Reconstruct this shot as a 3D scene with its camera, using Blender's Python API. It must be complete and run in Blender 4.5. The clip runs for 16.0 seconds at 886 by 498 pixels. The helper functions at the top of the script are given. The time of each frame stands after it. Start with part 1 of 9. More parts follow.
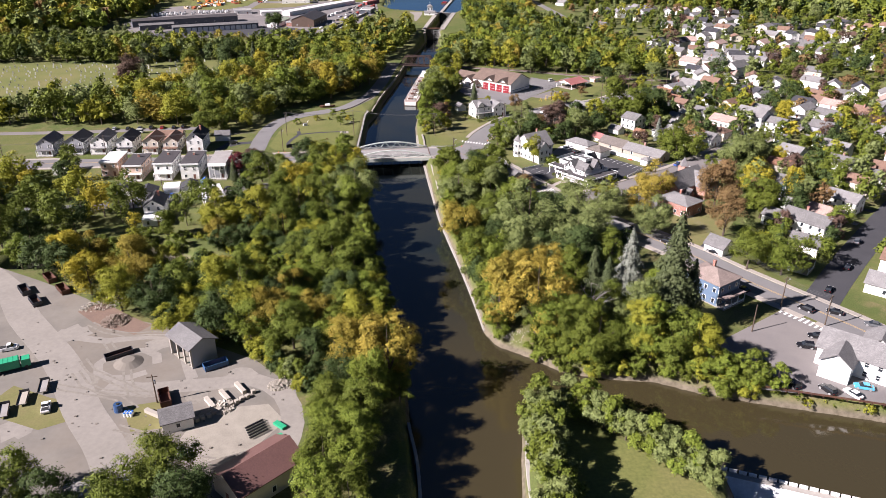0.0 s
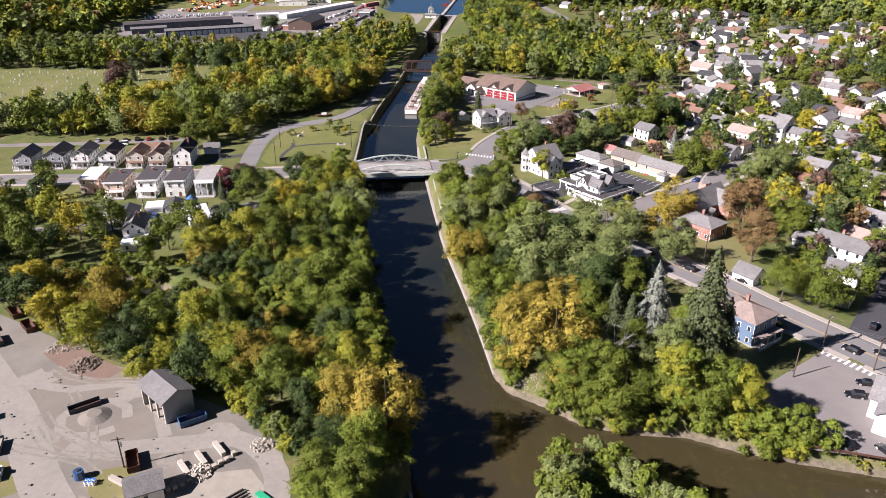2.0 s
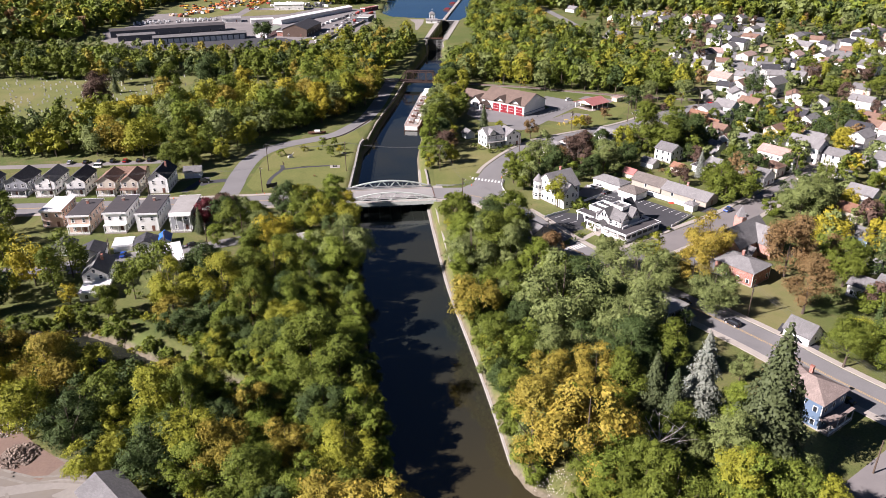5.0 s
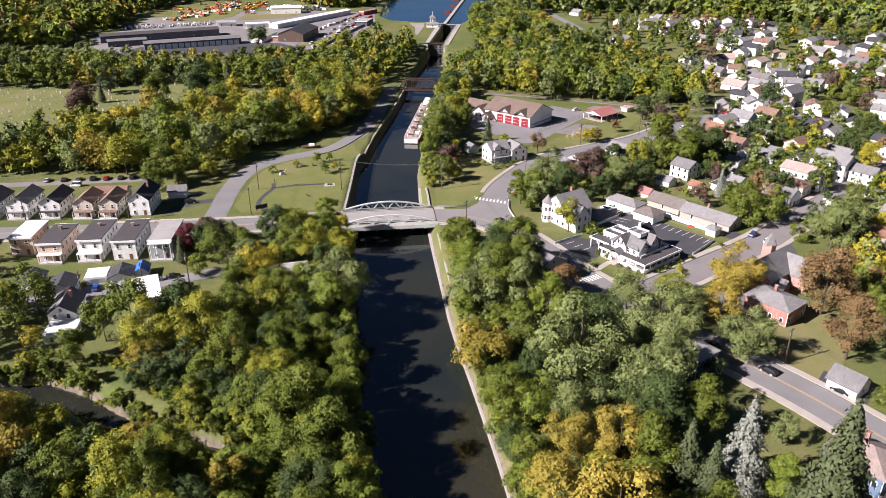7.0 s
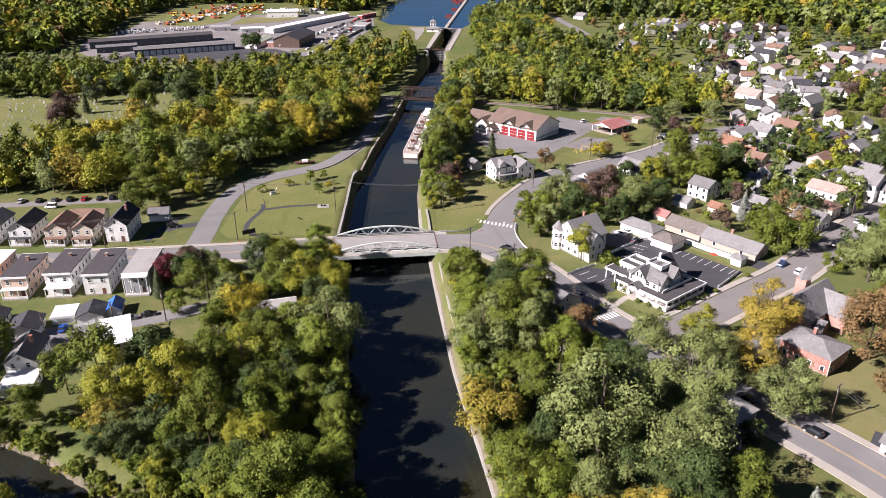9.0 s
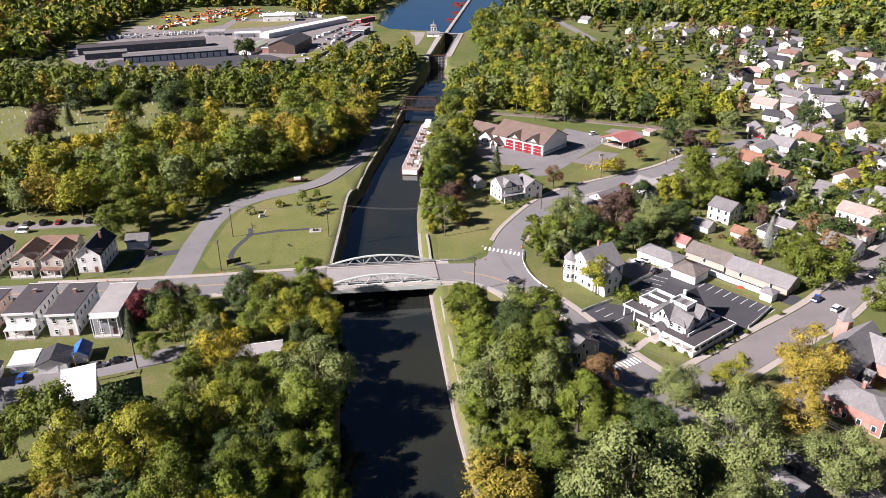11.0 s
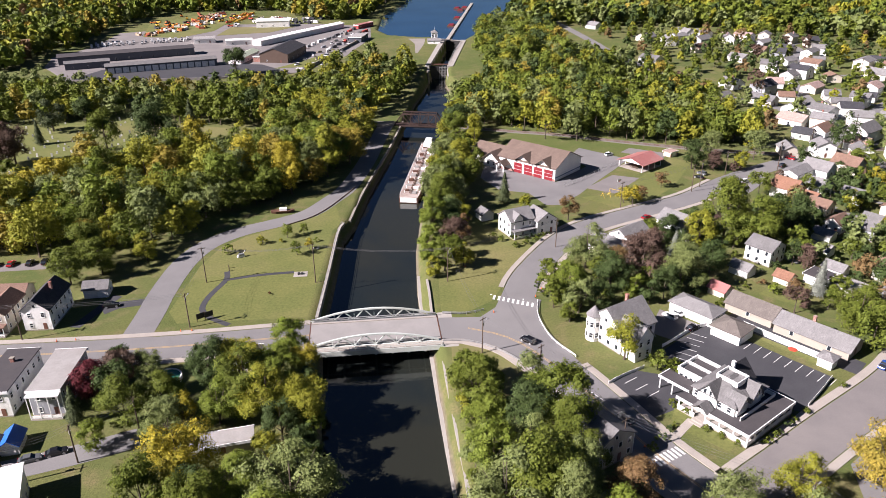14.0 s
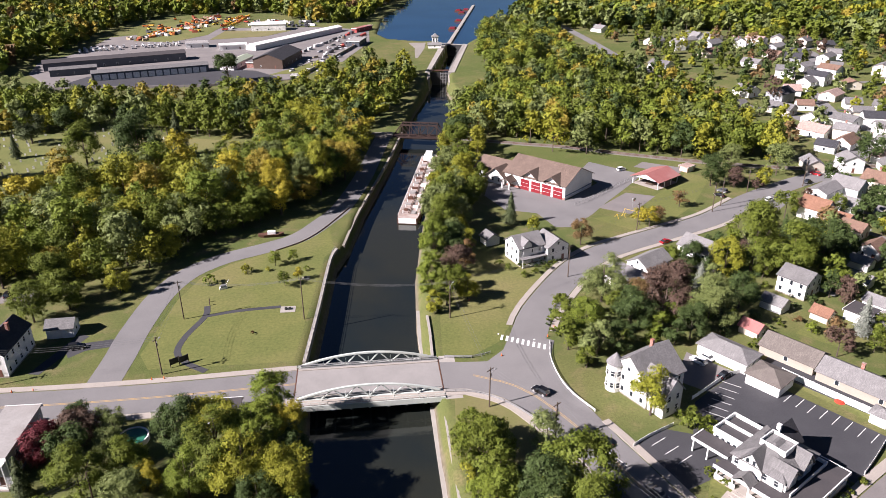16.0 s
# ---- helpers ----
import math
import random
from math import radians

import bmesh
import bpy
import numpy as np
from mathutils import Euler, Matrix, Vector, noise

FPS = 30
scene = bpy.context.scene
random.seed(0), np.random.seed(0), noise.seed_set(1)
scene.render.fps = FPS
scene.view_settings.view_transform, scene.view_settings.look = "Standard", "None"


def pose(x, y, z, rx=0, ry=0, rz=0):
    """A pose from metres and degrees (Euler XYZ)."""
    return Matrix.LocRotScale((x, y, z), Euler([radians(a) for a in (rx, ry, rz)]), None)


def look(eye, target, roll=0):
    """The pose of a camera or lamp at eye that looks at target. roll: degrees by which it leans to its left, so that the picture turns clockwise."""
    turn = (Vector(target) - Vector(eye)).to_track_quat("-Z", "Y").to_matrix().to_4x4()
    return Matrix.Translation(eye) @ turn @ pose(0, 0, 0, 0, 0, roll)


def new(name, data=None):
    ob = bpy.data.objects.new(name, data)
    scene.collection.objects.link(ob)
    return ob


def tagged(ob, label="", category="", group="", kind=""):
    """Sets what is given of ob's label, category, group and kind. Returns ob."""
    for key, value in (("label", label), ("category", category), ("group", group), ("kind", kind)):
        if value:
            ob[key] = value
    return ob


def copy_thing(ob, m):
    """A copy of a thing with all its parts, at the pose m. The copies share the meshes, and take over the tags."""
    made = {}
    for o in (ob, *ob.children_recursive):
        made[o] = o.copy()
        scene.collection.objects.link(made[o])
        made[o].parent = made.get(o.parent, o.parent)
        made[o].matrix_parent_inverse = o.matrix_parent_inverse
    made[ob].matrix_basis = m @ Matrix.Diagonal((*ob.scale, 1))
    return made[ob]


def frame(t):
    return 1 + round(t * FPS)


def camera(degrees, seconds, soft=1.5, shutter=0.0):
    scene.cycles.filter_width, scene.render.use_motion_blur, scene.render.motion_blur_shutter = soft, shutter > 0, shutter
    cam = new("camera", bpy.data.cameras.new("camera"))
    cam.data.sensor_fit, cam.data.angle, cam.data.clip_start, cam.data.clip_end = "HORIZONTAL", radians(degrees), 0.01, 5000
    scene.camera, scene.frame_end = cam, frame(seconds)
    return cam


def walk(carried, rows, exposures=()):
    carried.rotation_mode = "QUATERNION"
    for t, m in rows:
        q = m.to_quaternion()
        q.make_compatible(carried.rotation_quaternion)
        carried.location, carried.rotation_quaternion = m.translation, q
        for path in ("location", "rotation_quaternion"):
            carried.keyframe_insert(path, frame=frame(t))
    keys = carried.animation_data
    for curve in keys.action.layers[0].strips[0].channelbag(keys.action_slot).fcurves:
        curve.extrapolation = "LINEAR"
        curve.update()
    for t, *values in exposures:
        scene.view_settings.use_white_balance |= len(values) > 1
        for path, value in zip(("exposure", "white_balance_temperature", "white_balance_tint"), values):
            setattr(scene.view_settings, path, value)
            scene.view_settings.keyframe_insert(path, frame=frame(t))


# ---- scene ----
# Camera: a drone gliding up the canal, about 105 m above the ground.
cam = camera(63.22, 16.0, soft=0.5)
PATH = [
    (0, look((1.16, 0.04, 105.89), (5.19, 180.92, 20.64), 0.06)),
    (1, look((0.74, 11.33, 105.43), (4.75, 192.23, 20.25), 0.04)),
    (2, look((0.40, 22.62, 105.12), (4.38, 203.56, 20.00), 0.02)),
    (3, look((0.13, 33.92, 104.95), (4.07, 214.89, 19.89), -0.01)),
    (4, look((-0.08, 45.23, 104.88), (3.82, 226.23, 19.90), -0.03)),
    (5, look((-0.23, 56.55, 104.91), (3.63, 237.59, 19.99), -0.05)),
    (6, look((-0.33, 67.90, 105.01), (3.48, 248.97, 20.15), -0.08)),
    (7, look((-0.38, 79.28, 105.16), (3.37, 260.38, 20.36), -0.10)),
    (8, look((-0.40, 90.69, 105.33), (3.29, 271.82, 20.60), -0.12)),
    (9, look((-0.39, 102.13, 105.51), (3.25, 283.29, 20.85), -0.15)),
    (10, look((-0.35, 113.61, 105.68), (3.22, 294.80, 21.08), -0.18)),
    (11, look((-0.29, 125.13, 105.81), (3.20, 306.36, 21.28), -0.20)),
    (12, look((-0.22, 136.70, 105.89), (3.20, 317.96, 21.42), -0.23)),
    (13, look((-0.14, 148.32, 105.88), (3.19, 329.61, 21.49), -0.26)),
    (14, look((-0.07, 160.00, 105.78), (3.18, 341.33, 21.46), -0.29)),
    (15, look((0.00, 171.74, 105.57), (3.16, 353.10, 21.31), -0.32)),
    (16, look((0.06, 183.55, 105.21), (3.12, 364.94, 21.01), -0.35)),
]
walk(cam, PATH, exposures=[(0, 1.38, 6280, 23), (16, 1.38, 6280, 23)])

# World and sun.
SUN_EL, SUN_AZ = radians(34.0), radians(249.0)
world = bpy.data.worlds.new("sky")
scene.world = world
world.use_nodes = True
wn, wl = world.node_tree.nodes, world.node_tree.links
sky = wn.new("ShaderNodeTexSky")
sky.sky_type = "NISHITA"
sky.sun_disc = False
sky.sun_elevation, sky.sun_rotation = SUN_EL, SUN_AZ
sky.air_density, sky.dust_density, sky.ozone_density = 1.0, 0.02, 8.0
wl.new(sky.outputs[0], wn["Background"].inputs[0])
wn["Background"].inputs[1].default_value = 0.015
sun_data = bpy.data.lights.new("sun", "SUN")
sun_data.energy, sun_data.angle, sun_data.color = 5.0, radians(0.55), (1.0, 0.95, 0.885)
sun_dir = Vector((math.sin(SUN_AZ) * math.cos(SUN_EL), math.cos(SUN_AZ) * math.cos(SUN_EL), math.sin(SUN_EL)))
sun = new("sun", sun_data)
sun.matrix_world = look(sun_dir * 900, (0, 0, 0))


# ---- materials ----
def nodes_of(name, rough=0.8, metal=0.0, spec=0.3):
    m = bpy.data.materials.new(name)
    m.use_nodes = True
    b = m.node_tree.nodes["Principled BSDF"]
    b.inputs["Roughness"].default_value = rough
    b.inputs["Metallic"].default_value = metal
    b.inputs["Specular IOR Level"].default_value = spec
    return m, m.node_tree, b


def add(tree, kind, **values):
    n = tree.nodes.new(kind)
    for key, v in values.items():
        n.inputs[key].default_value = v
    return n


def coords(tree, local=False):
    if local:
        return tree.nodes.new("ShaderNodeTexCoord").outputs["Object"]
    return tree.nodes.new("ShaderNodeNewGeometry").outputs["Position"]


def mix(tree, fac, a, b, mode="MIX"):
    """A colour mix; a, b and fac are sockets or values."""
    n = tree.nodes.new("ShaderNodeMix")
    n.data_type, n.blend_type = "RGBA", mode
    for i, v in ((0, fac), (6, a), (7, b)):
        if isinstance(v, bpy.types.NodeSocket):
            tree.links.new(v, n.inputs[i])
        elif i == 0:
            n.inputs[0].default_value = v
        else:
            n.inputs[i].default_value = (*v, 1)
    return n.outputs[2]


def noise_fac(tree, at, scale, low=0.35, high=0.65, detail=4.0, rough=0.6):
    n = add(tree, "ShaderNodeTexNoise", Scale=scale, Detail=detail, Roughness=rough)
    tree.links.new(at, n.inputs["Vector"])
    r = tree.nodes.new("ShaderNodeMapRange")
    r.inputs[1].default_value, r.inputs[2].default_value = low, high
    tree.links.new(n.outputs[0], r.inputs[0])
    return r.outputs[0]


def bump(tree, b, height, strength=0.4, distance=0.05):
    n = tree.nodes.new("ShaderNodeBump")
    n.inputs["Strength"].default_value, n.inputs["Distance"].default_value = strength, distance
    tree.links.new(height, n.inputs["Height"])
    tree.links.new(n.outputs[0], b.inputs["Normal"])


def mottled(name, c1, c2, c3=None, scale=0.5, fine=6.0, rough=0.85, relief=0.3, local=False, metal=0.0, spec=0.3, amount=0.55):
    """A surface of two or three tints: broad patches and fine grain, with a fine relief."""
    m, t, b = nodes_of(name, rough, metal, spec)
    at = coords(t, local)
    c = mix(t, noise_fac(t, at, scale), c1, c2)
    if c3:
        c = mix(t, noise_fac(t, at, scale * 0.23, 0.5, 0.68), c, c3)
    g = noise_fac(t, at, fine, 0.2, 0.8, 3)
    c = mix(t, amount, c, mix(t, g, [v * 0.62 for v in c1], [min(1, v * 1.35) for v in c2]))
    t.links.new(c, b.inputs["Base Color"])
    if relief:
        bump(t, b, g, relief)
    return m


def varied(name, c1, c2, rough=0.7, metal=0.0, scale=1.2, spec=0.35):
    """Like mottled, fixed to the thing, and a little different on each piece."""
    m, t, b = nodes_of(name, rough, metal, spec)
    at = coords(t, True)
    info = t.nodes.new("ShaderNodeObjectInfo")
    c = mix(t, info.outputs["Random"], c1, c2)
    c = mix(t, noise_fac(t, at, scale, 0.3, 0.75), c, [v * 0.72 for v in c1])
    t.links.new(c, b.inputs["Base Color"])
    bump(t, b, noise_fac(t, at, scale * 9, 0.2, 0.8), 0.15, 0.02)
    return m


def siding(name, c, pitch=0.16, rough=0.55):
    """Painted clapboards: level laps and a little dirt."""
    m, t, b = nodes_of(name, rough)
    at = coords(t, True)
    sep = t.nodes.new("ShaderNodeSeparateXYZ")
    t.links.new(at, sep.inputs[0])
    k = t.nodes.new("ShaderNodeMath")
    k.operation = "MULTIPLY"
    k.inputs[1].default_value = 1 / pitch
    t.links.new(sep.outputs[2], k.inputs[0])
    f = t.nodes.new("ShaderNodeMath")
    f.operation = "FRACT"
    t.links.new(k.outputs[0], f.inputs[0])
    col = mix(t, noise_fac(t, at, 0.35, 0.4, 0.8), c, [v * 0.86 for v in c])
    col = mix(t, noise_fac(t, at, 5.0, 0.45, 0.9), col, [v * 0.8 for v in c])
    t.links.new(col, b.inputs["Base Color"])
    bump(t, b, f.outputs[0], 0.6, 0.03)
    return m


def shingles(name, c, rough=0.85):
    """Asphalt shingles in courses, each tab of its own tint, with broad weathering."""
    m, t, b = nodes_of(name, rough, 0, 0.25)
    at = coords(t, True)
    br = add(t, "ShaderNodeTexBrick", Scale=1.0)
    br.inputs["Color1"].default_value = (*[v * 0.8 for v in c], 1)
    br.inputs["Color2"].default_value = (*[min(1, v * 1.2) for v in c], 1)
    br.inputs["Mortar"].default_value = (*[v * 0.55 for v in c], 1)
    br.inputs["Mortar Size"].default_value = 0.012
    br.inputs["Brick Width"].default_value, br.inputs["Row Height"].default_value = 0.45, 0.19
    t.links.new(at, br.inputs["Vector"])
    col = mix(t, noise_fac(t, at, 0.4, 0.4, 0.75), br.outputs[0], [v * 0.7 for v in c])
    col = mix(t, noise_fac(t, at, 1.6, 0.55, 0.9), col, [min(1, v * 1.35 + 0.02) for v in c])
    t.links.new(col, b.inputs["Base Color"])
    bump(t, b, noise_fac(t, at, 8.0, 0.2, 0.8), 0.3, 0.02)
    return m


def brickwork(name, c):
    m, t, b = nodes_of(name, 0.85)
    at = coords(t, True)
    br = add(t, "ShaderNodeTexBrick", Scale=1.0)
    br.inputs["Color1"].default_value = (*c, 1)
    br.inputs["Color2"].default_value = (*[v * 0.75 for v in c], 1)
    br.inputs["Mortar"].default_value = (0.35, 0.32, 0.29, 1)
    br.inputs["Mortar Size"].default_value = 0.01
    br.inputs["Brick Width"].default_value, br.inputs["Row Height"].default_value = 0.22, 0.075
    sep = t.nodes.new("ShaderNodeSeparateXYZ")
    t.links.new(at, sep.inputs[0])
    s = t.nodes.new("ShaderNodeMath")
    t.links.new(sep.outputs[0], s.inputs[0])
    t.links.new(sep.outputs[1], s.inputs[1])
    cmb = t.nodes.new("ShaderNodeCombineXYZ")
    t.links.new(s.outputs[0], cmb.inputs[0])
    t.links.new(sep.outputs[2], cmb.inputs[1])
    t.links.new(cmb.outputs[0], br.inputs["Vector"])
    col = mix(t, noise_fac(t, at, 0.5, 0.4, 0.8), br.outputs[0], [v * 0.7 for v in c])
    t.links.new(col, b.inputs["Base Color"])
    return m


def foliage(name, c1, c2, c3):
    """Leaves: a tint of its own for each clump and each tree, with some light coming through."""
    m, t, b = nodes_of(name, 0.6, 0, 0.12)
    geo = t.nodes.new("ShaderNodeNewGeometry")
    info = t.nodes.new("ShaderNodeObjectInfo")
    c = mix(t, geo.outputs["Random Per Island"], c1, c2)
    k = t.nodes.new("ShaderNodeMapRange")
    k.inputs[1].default_value, k.inputs[2].default_value, k.inputs[4].default_value = 0.0, 1.0, 0.5
    t.links.new(info.outputs["Random"], k.inputs[0])
    c = mix(t, k.outputs[0], c, c3)
    c = mix(t, noise_fac(t, geo.outputs["Position"], 0.22, 0.42, 0.66, 3), c, mix(t, 0.5, c, c3))
    t.links.new(c, b.inputs["Base Color"])
    tr = t.nodes.new("ShaderNodeBsdfTranslucent")
    t.links.new(c, tr.inputs[0])
    ms = t.nodes.new("ShaderNodeMixShader")
    ms.inputs[0].default_value = 0.10
    t.links.new(b.outputs[0], ms.inputs[1])
    t.links.new(tr.outputs[0], ms.inputs[2])
    t.links.new(ms.outputs[0], t.nodes["Material Output"].inputs[0])
    return m


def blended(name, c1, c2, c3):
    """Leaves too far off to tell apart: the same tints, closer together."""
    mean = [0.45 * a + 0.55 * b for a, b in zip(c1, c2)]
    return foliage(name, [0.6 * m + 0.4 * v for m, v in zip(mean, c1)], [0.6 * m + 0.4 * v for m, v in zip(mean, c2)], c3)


def gloss(name, c, rough=0.25, metal=0.0, spec=0.5):
    m, t, b = nodes_of(name, rough, metal, spec)
    at = coords(t, True)
    t.links.new(mix(t, noise_fac(t, at, 1.5, 0.4, 0.8), c, [v * 0.85 for v in c]), b.inputs["Base Color"])
    return m


def water_material(name, c, deep, silt=(0.042, 0.034, 0.016)):
    """Still water: its silt shows where one looks down, the sky where one looks along it."""
    m, t, b = nodes_of(name, 0.05, 0, 0.6)
    b.inputs["IOR"].default_value = 1.55
    at = coords(t)
    col = mix(t, noise_fac(t, at, 0.02, 0.4, 0.65), c, deep)
    # The river's brown silt reaches a little way up the canal.
    sep = t.nodes.new("ShaderNodeSeparateXYZ")
    t.links.new(at, sep.inputs[0])
    r = t.nodes.new("ShaderNodeMapRange")
    for i, v in ((1, 150.0), (2, 225.0), (3, 1.0), (4, 0.0)):
        r.inputs[i].default_value = v
    t.links.new(sep.outputs[1], r.inputs[0])
    t.links.new(mix(t, r.outputs[0], col, silt), b.inputs["Base Color"])
    w = add(t, "ShaderNodeTexNoise", Scale=0.9, Detail=5.0, Roughness=0.6)
    t.links.new(at, w.inputs["Vector"])
    bump(t, b, w.outputs[0], 0.12, 0.12)
    return m


def ground_material():
    """Mown and rough grass with worn, dry and bare patches."""
    m, t, b = nodes_of("ground_grass", 0.95, 0, 0.15)
    at = coords(t)
    c = mix(t, noise_fac(t, at, 0.035, 0.38, 0.62), (0.080, 0.105, 0.030), (0.136, 0.136, 0.048))
    c = mix(t, noise_fac(t, at, 0.16, 0.50, 0.72, 5), c, (0.180, 0.145, 0.074))
    c = mix(t, noise_fac(t, at, 0.011, 0.52, 0.70), c, (0.080, 0.110, 0.028))
    c = mix(t, noise_fac(t, at, 1.7, 0.40, 0.85, 5), c, (0.060, 0.072, 0.022))
    c = mix(t, noise_fac(t, at, 7.0, 0.55, 0.9, 3), c, (0.20, 0.19, 0.075))
    # Bare silt and stones below the rim of the banks.
    sep = t.nodes.new("ShaderNodeSeparateXYZ")
    t.links.new(at, sep.inputs[0])
    r = t.nodes.new("ShaderNodeMapRange")
    for i, v in ((1, -2.2), (2, -3.6), (3, 0.0), (4, 1.0)):
        r.inputs[i].default_value = v
    t.links.new(sep.outputs[2], r.inputs[0])
    c = mix(t, r.outputs[0], c, mix(t, noise_fac(t, at, 0.8), (0.17, 0.145, 0.105), (0.10, 0.085, 0.06)))
    t.links.new(c, b.inputs["Base Color"])
    bump(t, b, noise_fac(t, at, 3.0, 0.2, 0.8), 0.5, 0.15)
    return m


GRASS = ground_material()
LAWN = mottled("lawn_green", (0.084, 0.106, 0.026), (0.140, 0.142, 0.042), (0.205, 0.165, 0.078), 0.09, 1.2, 0.95, 0.4)
DRY = mottled("dry_grass", (0.175, 0.150, 0.066), (0.128, 0.132, 0.044), (0.20, 0.158, 0.085), 0.2, 2.0, 0.95, 0.4)
FLOOR = mottled("forest_floor", (0.055, 0.058, 0.022), (0.095, 0.075, 0.035), None, 0.3, 2.0, 0.95, 0.4)
DIRT = mottled("yard_gravel", (0.235, 0.214, 0.182), (0.128, 0.118, 0.104), (0.215, 0.168, 0.122), 0.09, 0.75, 0.95, 0.3, amount=0.62)
PALE = mottled("worn_track", (0.265, 0.243, 0.215), (0.205, 0.188, 0.165), None, 0.1, 0.8, 0.95, 0.2)
ASPHALT = mottled("old_asphalt", (0.185, 0.179, 0.177), (0.145, 0.14, 0.139), (0.215, 0.206, 0.20), 0.10, 3.0, 0.9, 0.15, amount=0.45)
TARMAC = mottled("new_blacktop", (0.042, 0.042, 0.047), (0.055, 0.055, 0.06), None, 0.15, 4.0, 0.85, 0.15, amount=0.4)
GREYLOT = mottled("grey_lot", (0.195, 0.178, 0.170), (0.155, 0.143, 0.139), (0.22, 0.20, 0.185), 0.12, 3.0, 0.9, 0.15, amount=0.35)
CONCRETE = mottled("pale_concrete", (0.38, 0.355, 0.32), (0.27, 0.25, 0.225), (0.27, 0.25, 0.22), 0.25, 4.0, 0.9, 0.2)
OLDCONC = mottled("stained_concrete", (0.33, 0.30, 0.25), (0.22, 0.20, 0.165), (0.14, 0.12, 0.10), 0.3, 3.0, 0.9, 0.3)
PAVING = mottled("sidewalk_concrete", (0.36, 0.325, 0.285), (0.29, 0.26, 0.23), None, 0.3, 5.0, 0.9, 0.15)
DECK = mottled("bridge_deck", (0.27, 0.255, 0.243), (0.225, 0.215, 0.205), None, 0.2, 4.0, 0.9, 0.1, amount=0.3)
PAINTW = mottled("road_paint_white", (0.72, 0.72, 0.70), (0.55, 0.55, 0.53), None, 1.0, 6.0, 0.8, 0.0)
PAINTY = mottled("road_paint_yellow", (0.46, 0.31, 0.13), (0.36, 0.25, 0.12), None, 1.0, 6.0, 0.8, 0.0)
WATER = water_material("canal_water", (0.020, 0.021, 0.015), (0.011, 0.015, 0.015))
# The upper pool's base colour carries the blue of the reflected sky.
POOL = water_material("pool_water_sky_tint", (0.016, 0.050, 0.105), (0.012, 0.038, 0.080))
FOAM = mottled("white_water", (0.75, 0.77, 0.78), (0.5, 0.52, 0.52), None, 0.8, 4.0, 0.5, 0.6)
STEELW = mottled("pale_green_steel", (0.54, 0.575, 0.53), (0.44, 0.475, 0.44), (0.38, 0.38, 0.33), 0.4, 5.0, 0.5, 0.1)
RUST = mottled("rusty_steel", (0.115, 0.052, 0.034), (0.075, 0.036, 0.026), (0.16, 0.085, 0.05), 0.5, 4.0, 0.75, 0.2)
GALV = mottled("galvanised_steel", (0.42, 0.42, 0.42), (0.33, 0.33, 0.33), None, 0.6, 6.0, 0.45, 0.0, metal=0.4)
WOODP = mottled("pole_wood", (0.12, 0.085, 0.06), (0.075, 0.055, 0.042), None, 1.0, 8.0, 0.9, 0.2)
BLACK = gloss("black_rubber", (0.02, 0.02, 0.02), 0.7)
WIRE = gloss("wire", (0.09, 0.09, 0.09), 0.6)
PANE = gloss("window_glass", (0.025, 0.03, 0.036), 0.06, 0, 0.6)
WHITE = siding("white_clapboard", (0.80, 0.79, 0.76))
CREAM = siding("cream_clapboard", (0.60, 0.545, 0.45))
PEACH = siding("peach_clapboard", (0.60, 0.44, 0.35))
GREYS = siding("grey_clapboard", (0.32, 0.33, 0.35))
BLUES = siding("blue_clapboard", (0.115, 0.170, 0.245))
TANR = siding("dull_tan_siding", (0.36, 0.32, 0.265))
TANS = siding("tan_siding", (0.50, 0.455, 0.385))
DARKS = siding("dark_clapboard", (0.09, 0.10, 0.12))
TRIM = gloss("white_trim", (0.80, 0.80, 0.78), 0.5, 0, 0.3)
R_GREY = shingles("grey_shingles", (0.155, 0.15, 0.148))
R_LIGHT = shingles("pale_grey_shingles", (0.205, 0.198, 0.195))
R_TAUPE = shingles("taupe_shingles", (0.155, 0.135, 0.12))
R_DARK = shingles("charcoal_shingles", (0.050, 0.050, 0.056))
R_BROWN = shingles("brown_shingles", (0.20, 0.125, 0.092))
R_FIRE = shingles("tan_brown_shingles", (0.155, 0.112, 0.09))
R_PINK = shingles("pinkish_shingles", (0.36, 0.26, 0.225))
R_ORANGE = shingles("terracotta_shingles", (0.22, 0.115, 0.075))
R_RED = mottled("faded_red_metal", (0.36, 0.15, 0.135), (0.30, 0.115, 0.105), (0.42, 0.25, 0.23), 0.5, 3.0, 0.55, 0.0, local=True)
R_WHITE = mottled("white_membrane", (0.82, 0.81, 0.79), (0.70, 0.69, 0.67), None, 0.4, 3.0, 0.6, 0.0, local=True)
R_SILVER = mottled("weathered_silver_roof", (0.34, 0.325, 0.31), (0.24, 0.228, 0.216), (0.22, 0.19, 0.17), 0.35, 3.0, 0.8, 0.1, local=True)
R_TAR = mottled("dark_tar_roof", (0.075, 0.066, 0.066), (0.05, 0.047, 0.05), None, 0.3, 3.0, 0.8, 0.1, local=True)
R_BARN = mottled("maroon_metal_roof", (0.16, 0.085, 0.075), (0.13, 0.07, 0.062), None, 0.3, 3.0, 0.5, 0.1, local=True)
BRICK = brickwork("red_brick", (0.33, 0.12, 0.085))
BRICKP = brickwork("pinkish_brick", (0.42, 0.20, 0.155))
REDDOOR = gloss("red_door_paint", (0.20, 0.016, 0.022), 0.4)
GREENP = gloss("bright_green_paint", (0.02, 0.32, 0.16), 0.5)
BLUETARP = gloss("blue_tarpaulin", (0.015, 0.12, 0.48), 0.45)
